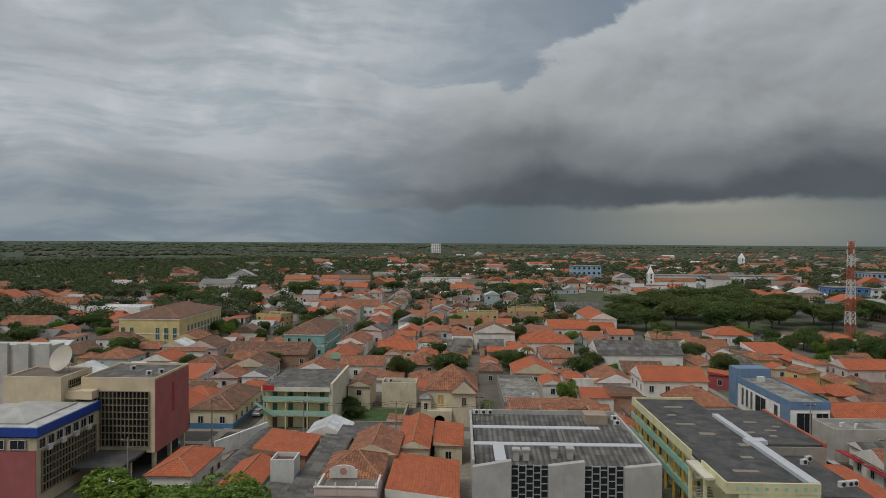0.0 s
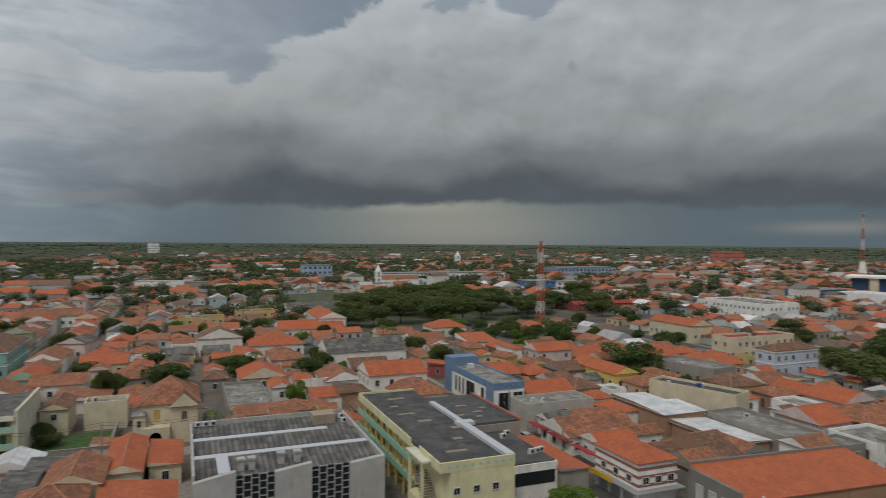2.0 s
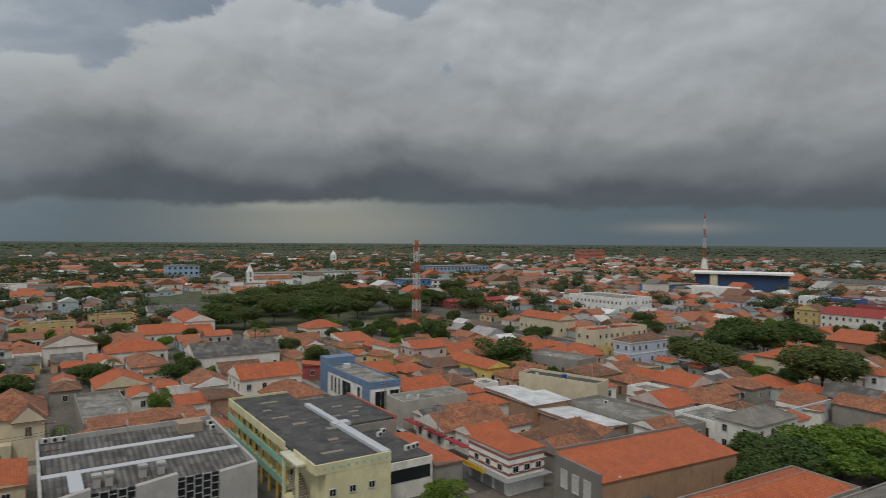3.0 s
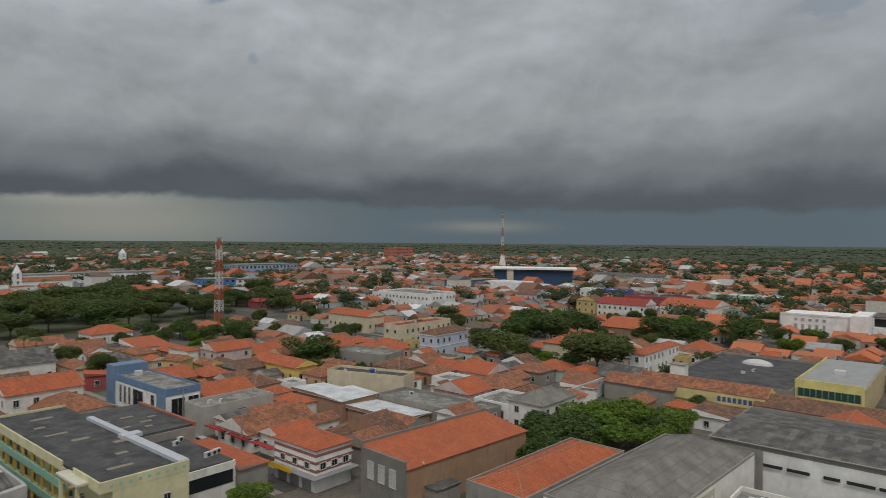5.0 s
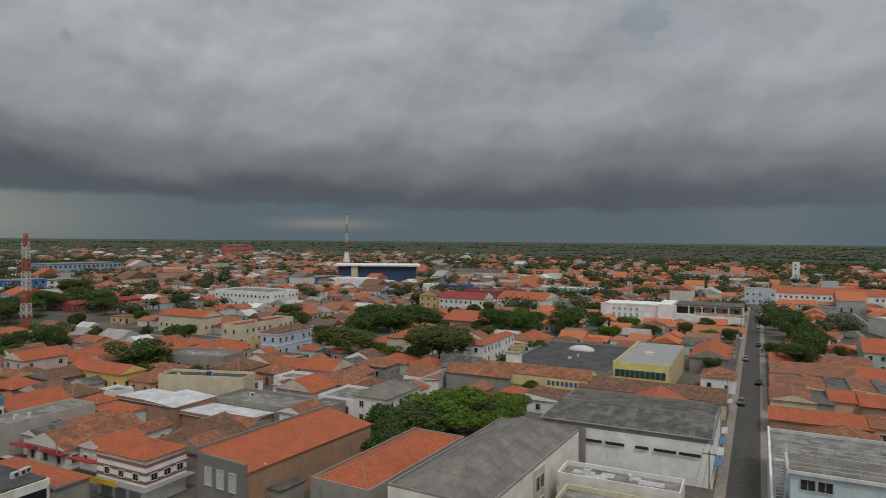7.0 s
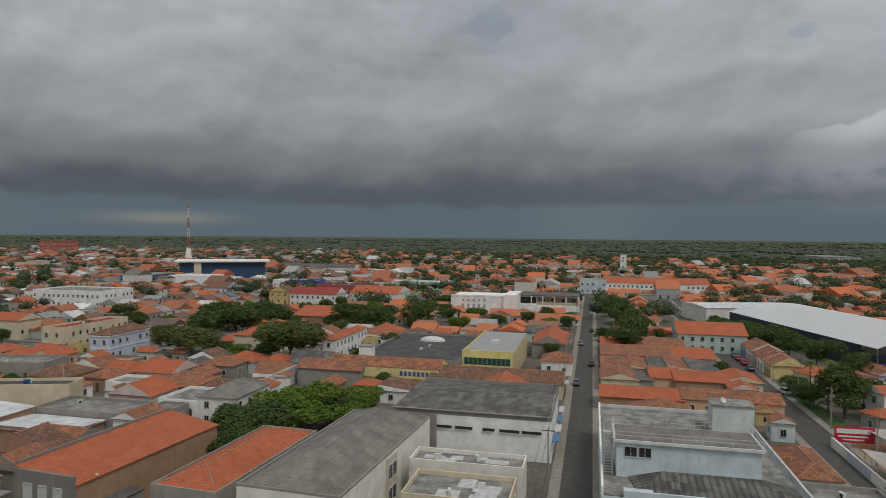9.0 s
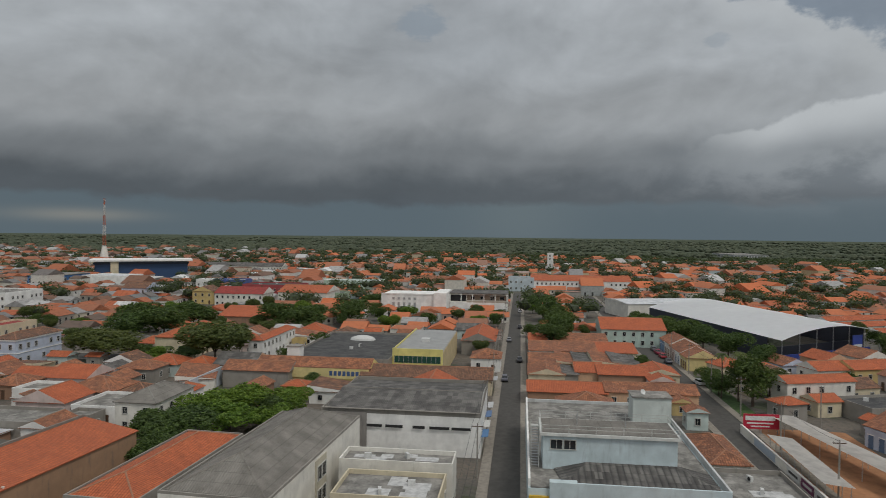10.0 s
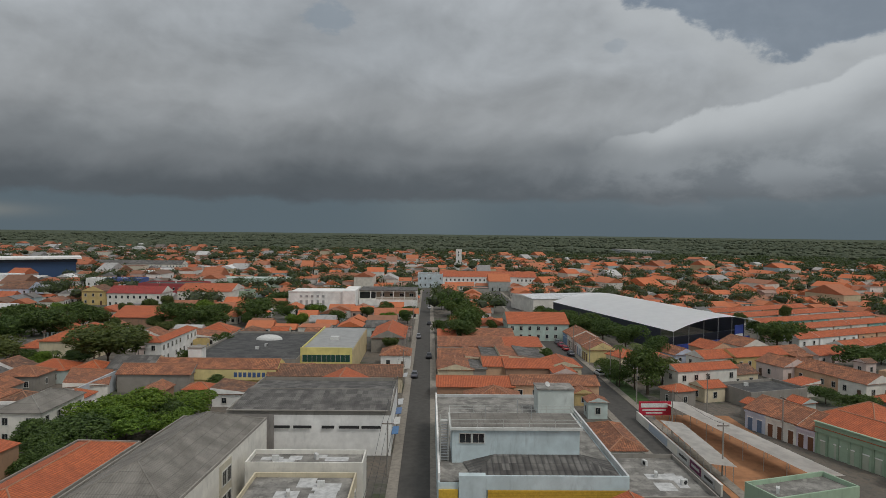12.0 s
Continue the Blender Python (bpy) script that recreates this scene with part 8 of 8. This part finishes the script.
def build_woods():
    """Crowns of the far trees, many in one mesh: ragged low clumps."""
    rng = random.Random(31)
    bm = bmesh.new()
    bmesh.ops.create_icosphere(bm, subdivisions=1, radius=1.0)
    ico1 = np.array([v.co[:] for v in bm.verts])
    tri1 = np.array([[v.index for v in f.verts] for f in bm.faces])
    bm.free()
    nr = np.random.RandomState(4)
    V, F, LV, n = [], [], [], 0
    town, wood = 0, 0
    while town < 11500 or wood < 20000:
        az = rng.uniform(-140, 46)
        lim = reach(az)
        a = radians(az)
        if town < 11500:
            r = math.sqrt(rng.uniform(310 ** 2, min(lim * 1.05, 2000) ** 2))
            x, y = -10 - r * math.sin(a), 4 + r * math.cos(a)
            if (az > 6 and r < 560 and rng.random() < 0.4) or (az < -40 and rng.random() < (0.6 if az > -85 else 0.75)) or (r < 600 and not free(x, y, 4, 4, 0)) or noise.noise(Vector((x * 0.012, y * 0.012, 5))) < (-0.34 if az < -38 or r < 560 else -0.55) + 0.4 * rng.random():
                continue
            s = rng.uniform(3.0, 5.8) * (1 + r / 4500)
            zz = rng.uniform(5.5, 8.5)
            town += 1
        else:
            r = lim * 0.9 + (3950 - lim * 0.9) * rng.random() ** 1.3
            x, y = -10 - r * math.sin(a), 4 + r * math.cos(a)
            if noise.noise(Vector((x * 0.004, y * 0.004, 0))) < -0.25 + 0.1 * rng.random():
                continue
            s = rng.uniform(2.6, 5.5) * (1 + r / 2200)
            zz = rng.uniform(2.5, 5.5)
            wood += 1
        base = 23.5 * max(0, (r - 2400) / 2300) ** 1.5 - 0.5
        if r < 1250:
            m = 170 if r < 600 else 64
            d = nr.normal(size=(m, 3))
            d[:, 2] = np.abs(d[:, 2]) * 0.9 - 0.25
            d /= np.linalg.norm(d, axis=1, keepdims=True)
            high = max(2.0, min(s * 0.75, 5.0))
            lobe = nr.normal(size=(m, 3)) * 0.16
            mid = (d * nr.uniform(0.65, 1.0, (m, 1)) + lobe) * np.array([s, s, high])
            p, q = nr.normal(size=(m, 3)), nr.normal(size=(m, 3))
            p -= d * (p * d).sum(1, keepdims=True) * 0.6
            q = np.cross(d + 0.5 * q, p)
            p *= s * (0.10 if r < 600 else 0.14) / np.linalg.norm(p, axis=1, keepdims=True)
            q *= s * (0.09 if r < 600 else 0.12) / np.linalg.norm(q, axis=1, keepdims=True)
            quad = np.stack([mid - p, mid - q * 0.8, mid + p, mid + q], 1).reshape(-1, 3)
            LV.append(quad + np.array([x, y, base + zz * 0.8]))
            s, zz = s * 0.72, zz * 1.05
        for _ in range(1):
            src, ft = ico1, tri1
            jit = 1 + nr.uniform(-0.28, 0.28, (len(src), 1))
            q = src * jit * np.array([s * rng.uniform(0.8, 1.1), s * rng.uniform(0.8, 1.1), max(1.6, min(s * 0.62, 5.0))])
            V.append(q + np.array([x + rng.uniform(-0.5, 0.5) * s, y + rng.uniform(-0.5, 0.5) * s, base + zz * 0.75]))
            F.append(ft + n)
            n += len(src)
    V, F = np.concatenate(V), np.concatenate(F)
    m, g, b = material("hazed_far_leaves")
    geo = g.node("ShaderNodeNewGeometry")
    # Greyed greens of little contrast: distance haze is put into the leaf colour.
    c = g.curve(geo.outputs["Random Per Island"], [(0.0, (0.046, 0.060, 0.032)), (0.5, (0.060, 0.074, 0.040)), (0.85, (0.076, 0.088, 0.050)), (1.0, (0.092, 0.100, 0.060))])
    nz = g.noise(geo.outputs["Position"], 0.9, 4, 0.7)
    c = g.mixc(g.ramp01(nz, 0.36, 0.62), g.mixc(1.0, c, (0.70, 0.72, 0.71), "MULTIPLY"), c)
    g.wire(c, b.inputs["Base Color"])
    b.inputs["Roughness"].default_value = 0.9
    bump(g, b, nz, 0.7, 0.6)
    me = bpy.data.meshes.new("far_trees")
    me.from_pydata(V.tolist(), [], F.tolist())
    me.materials.append(m)
    tagged(piece("far_woods", me, None), "dark green woods on the far plain", "woods", kind="stuff")
    LV = np.concatenate(LV)
    me = bpy.data.meshes.new("town_trees")
    me.from_pydata(LV.tolist(), [], np.arange(len(LV)).reshape(-1, 4).tolist())
    me.materials.append(LEAF_FAR)
    tagged(piece("town_trees", me, None), "leafy dark green trees among the far houses", "trees", kind="stuff")


build_woods()


# ---- street furniture ----
def pole(x, y, rot=0, hgt=9.0):
    root = thing("utility_pole", pose(x, y, 0, 0, 0, rot), "grey concrete utility pole with crossarm", "utility pole", "poles along the streets")

    def shaft():
        bm = bmesh.new()
        rod(bm, (0, 0, 0), (0, 0, hgt), 0.16, 8, 0.1)
        return bm
    piece("shaft", shared(("shaft", hgt), shaft), plaster(CONCRETE, 0.4), root)
    piece("crossarm", shared(("crossarm",), lambda: box(-0.06, 0.06, -1.0, 1.0, -0.07, 0.07)), WOOD, root, at=pose(0, 0, hgt - 0.5))
    for yy in (-0.9, 0, 0.9):
        piece("insulator", shared(("insulator",), lambda: box(-0.05, 0.05, -0.05, 0.05, 0, 0.2)), AIRCON, root, at=pose(0, yy, hgt - 0.43))


def wires(points, sag=0.7):
    bm, line = bmesh.new(), [Vector(points[0])]
    for a, b in zip(points, points[1:]):
        a, b = Vector(a), Vector(b)
        line += [a.lerp(b, k / 6) - Vector((0, 0, 4 * sag * k / 6 * (1 - k / 6))) for k in range(1, 7)]
    tube(bm, line, 0.025)
    tagged(part("overhead_wire", bm, DARK), "sagging black overhead wire", "wire")


main_poles = [(60 + 32 * k, 9.2) for k in range(9)]
for x, y in main_poles:
    pole(x, y)
for off in (-0.9, 0, 0.9):
    wires([(x, y + off, 8.8) for x, y in main_poles])
side_poles = [(92 + 22 * k, -46.0) for k in range(6)]
for x, y in side_poles:
    pole(x, y)
wires([(x, y, 8.8) for x, y in side_poles])
north_poles = [(-58.5 + 18 * k, 129.0) for k in range(4)]
for x, y in north_poles:
    pole(x, y, 0)
for off in (-0.9, 0.9):
    wires([(x, y + off, 8.8) for x, y in north_poles])
for x, y in ((-51.5, 165), (-51.5, 200), (-51.5, 235), (58, 110), (58, 132), (-6.3, 118), (-6.3, 135), (182, 90), (182, 118), (130, -60), (110, -66), (-62, 104)):
    pole(x, y, 90)


def car(x, y, rot, rgb, pickup=False):
    root = thing("pickup_truck" if pickup else "car", pose(x, y, 0.16, 0, 0, rot), ("white pickup truck" if pickup else "parked small car") + " at the kerb", "car", "parked cars")
    paint = plain("car_paint", rgb, 0.3, vary=0.1)

    def body():
        bm = bmesh.new()
        rows = [(-2.05, 0.35, 0.75), (-1.9, 0.25, 0.92), (-0.9, 0.22, 0.98), (0.9, 0.22, 0.98), (1.9, 0.25, 0.85), (2.05, 0.35, 0.7)]
        old = None
        for X, z0, z1 in rows:
            r = [bm.verts.new(p) for p in ((X, -0.85, z0), (X, 0.85, z0), (X, 0.85, z1 - 0.08), (X, 0.72, z1), (X, -0.72, z1), (X, -0.85, z1 - 0.08))]
            if old:
                for k in range(6):
                    bm.faces.new((old[k], r[k], r[(k + 1) % 6], old[(k + 1) % 6]))
            else:
                bm.faces.new(r[::-1])
            old = r
        bm.faces.new(old)
        return bm

    def cabin(a, b):
        bm = bmesh.new()
        v = [(a, -0.75, 0.95), (b, -0.75, 0.95), (b, 0.75, 0.95), (a, 0.75, 0.95), (a + 0.45, -0.62, 1.42), (b - 0.55, -0.62, 1.42), (b - 0.55, 0.62, 1.42), (a + 0.45, 0.62, 1.42)]
        for f in ((0, 1, 5, 4), (1, 2, 6, 5), (2, 3, 7, 6), (3, 0, 4, 7)):
            poly(bm, [v[q] for q in f])
        return bm
    a, b = (-0.5, 1.4) if pickup else (-1.7, 1.2)
    piece("body", shared(("car_body",), body).copy(), paint, root)
    piece("glasshouse", shared(("cabin", a), lambda: cabin(a, b)), GLASS, root)
    part("car_roof", box(a + 0.42, b - 0.52, -0.63, 0.63, 1.40, 1.45), paint, root)
    for X in (-1.25, 1.25):
        for Y in (-0.8, 0.8):
            def tyre():
                bm = bmesh.new()
                rod(bm, (0, -0.1, 0), (0, 0.1, 0), 0.3, 14)
                return bm
            piece("wheel", shared(("wheel",), tyre), DARK, root, at=pose(X, Y, 0.3 - 0.16))


for x, y, r, c, p in ((163, 6.5, 180, (0.10, 0.10, 0.12), False), (228, 6.5, 180, (0.20, 0.20, 0.22), False), (212, -43.9, 2, (0.30, 0.02, 0.06), False), (218, -43.9, 0, (0.12, 0.12, 0.14), False), (160, 58.5, 90, (0.5, 0.5, 0.5), False), (205, -44.0, 2, (0.35, 0.02, 0.03), False), (196, -43.8, 1, (0.06, 0.06, 0.08), False), (167, -45.5, 8, (0.6, 0.6, 0.6), False), (263, 2.6, 0, (0.05, 0.05, 0.06), False), (320, 2.5, 0, (0.5, 0.5, 0.52), False), (190, 2.5, 180, (0.03, 0.03, 0.035), False), (148, 284.6, 5, (0.65, 0.65, 0.63), True), (-56, 150, 90, (0.3, 0.3, 0.32), False), (176, 108, 90, (0.55, 0.55, 0.55), False), (55.5, 120, 90, (0.4, 0.4, 0.42), False), (-66, 108, 90, (0.05, 0.05, 0.06), False), (118, 287.4, 0, (0.05, 0.05, 0.05), False), (76, 286.5, 4, (0.4, 0.05, 0.04), False)):
    car(x, y, r, c, p)


def water_tank(x, y, z, blue=True):
    root = thing("water_tank", pose(x, y, z), "round blue plastic water tank on a roof" if blue else "round pale water tank on a roof", "water tank", "roof water tanks")

    def drum():
        bm = bmesh.new()
        rod(bm, (0, 0, 0), (0, 0, 0.9), 0.62, 16, 0.72)
        return bm

    def lid():
        bm = bmesh.new()
        rod(bm, (0, 0, 0.9), (0, 0, 1.05), 0.74, 16, 0.4)
        return bm
    mat = plain("tank_blue", (0.03, 0.10, 0.26), 0.4) if blue else plain("tank_pale", (0.5, 0.5, 0.48), 0.5)
    piece("drum", shared(("drum", blue), drum), mat, root)
    piece("lid", shared(("lid", blue), lid), mat, root)


water_tank(-39.4, 109.6, 3.95)
water_tank(108, 127, 5.3)


# ---- details of single buildings ----
def hall_front():
    """The white hall beside the main street: bare left half and ventilation slots."""
    root = tagged(new("ventilated_wall"), "white wall face with dark ventilation slots and bare plaster", "wall")
    root.matrix_basis = pose(101.0, 23.8, 0)
    part("bare_plaster", box(-0.06, 0, 6.0, 13.9, 0, 7.4), plaster((0.27, 0.25, 0.23), 0.8), root)
    for y0, y1 in ((3.2, 6.4), (-0.6, 2.6), (-4.6, -2.4), (-9.0, -5.4), (-12.8, -9.4)):
        part("slot", box(-0.05, -0.01, y0, y1, 4.9, 5.4), DARK, root)
    part("dirty_coping", box(-0.12, 0.3, -14.0, 14.0, 8.0, 8.12), plaster(CONCRETE, 0.8), root)


hall_front()
for y0 in (100, 108, 116):
    part_awning = part("shop_awning", box(0, 1.6, 0, 6.5, 2.9, 3.05), plain("awning_red", (0.36, 0.02, 0.03), 0.6), at=pose(57.1, y0, 0, 0, 6, 0))
    tagged(part_awning, "red canvas awning over a shop front", "awning", "shop awnings")
for x0, rgb, text in ((104, (0.10, 0.22, 0.42), "blue canvas awning over a shop front"), (110, (0.60, 0.60, 0.58), "white canvas awning over a shop front"), (117, (0.12, 0.20, 0.36), "blue canvas awning over a shop front"), (124, (0.55, 0.56, 0.57), "pale canvas awning over a shop front"), (150, (0.50, 0.52, 0.55), "pale canvas awning over a shop front"), (176, (0.55, 0.30, 0.05), "orange canvas awning over a shop front")):
    cover = part("shop_awning", box(0, 4.6, -1.5, 0, 2.9, 3.0), plain("awning_cloth", rgb, 0.7), at=pose(x0, 9.2, 0, -7, 0, 0))
    tagged(cover, text, "awning", "kerbside awnings")
rng = random.Random(14)
for cx, cy, w, d, z in ((82.6, 20.4, 7.9, 16.8, 5.85), (71.7, 19.4, 8.7, 13.5, 5.85), (81.8, -31.2, 15.0, 11.0, 3.76)):
    for k in range(5):
        a, b = rng.uniform(1.2, 3.2), rng.uniform(1.2, 4.0)
        x, y = cx + rng.uniform(-w / 2 + 2, w / 2 - 2), cy + rng.uniform(-d / 2 + 2.3, d / 2 - 2.3)
        o = part("waterproofing_patch", box(-a / 2, a / 2, -b / 2, b / 2, 0, 0.012 + 0.004 * k), plain("whitewash", (0.55, 0.55, 0.54), 0.8, vary=0.4, scale=1.2), at=pose(x, y, z))
        tagged(o, "patch of worn white waterproofing paint", "roof patch", "roof paint patches")


# stair windows and a worn concrete frame on the hipped hall's side wall
hall = bpy.data.objects["hipped_hall"]
for x in (-1.6, 0.1):
    for z in (1.2, 4.6):
        window(hall, side_pose(36.0, 14.5, "s", x, z), 1.5, 2.0)
part("stair_bay", box(-2.9, 1.3, -7.25, -7.08, 0, 7.6), plaster((0.50, 0.46, 0.36), 0.7), hall, "stained cream stair bay")
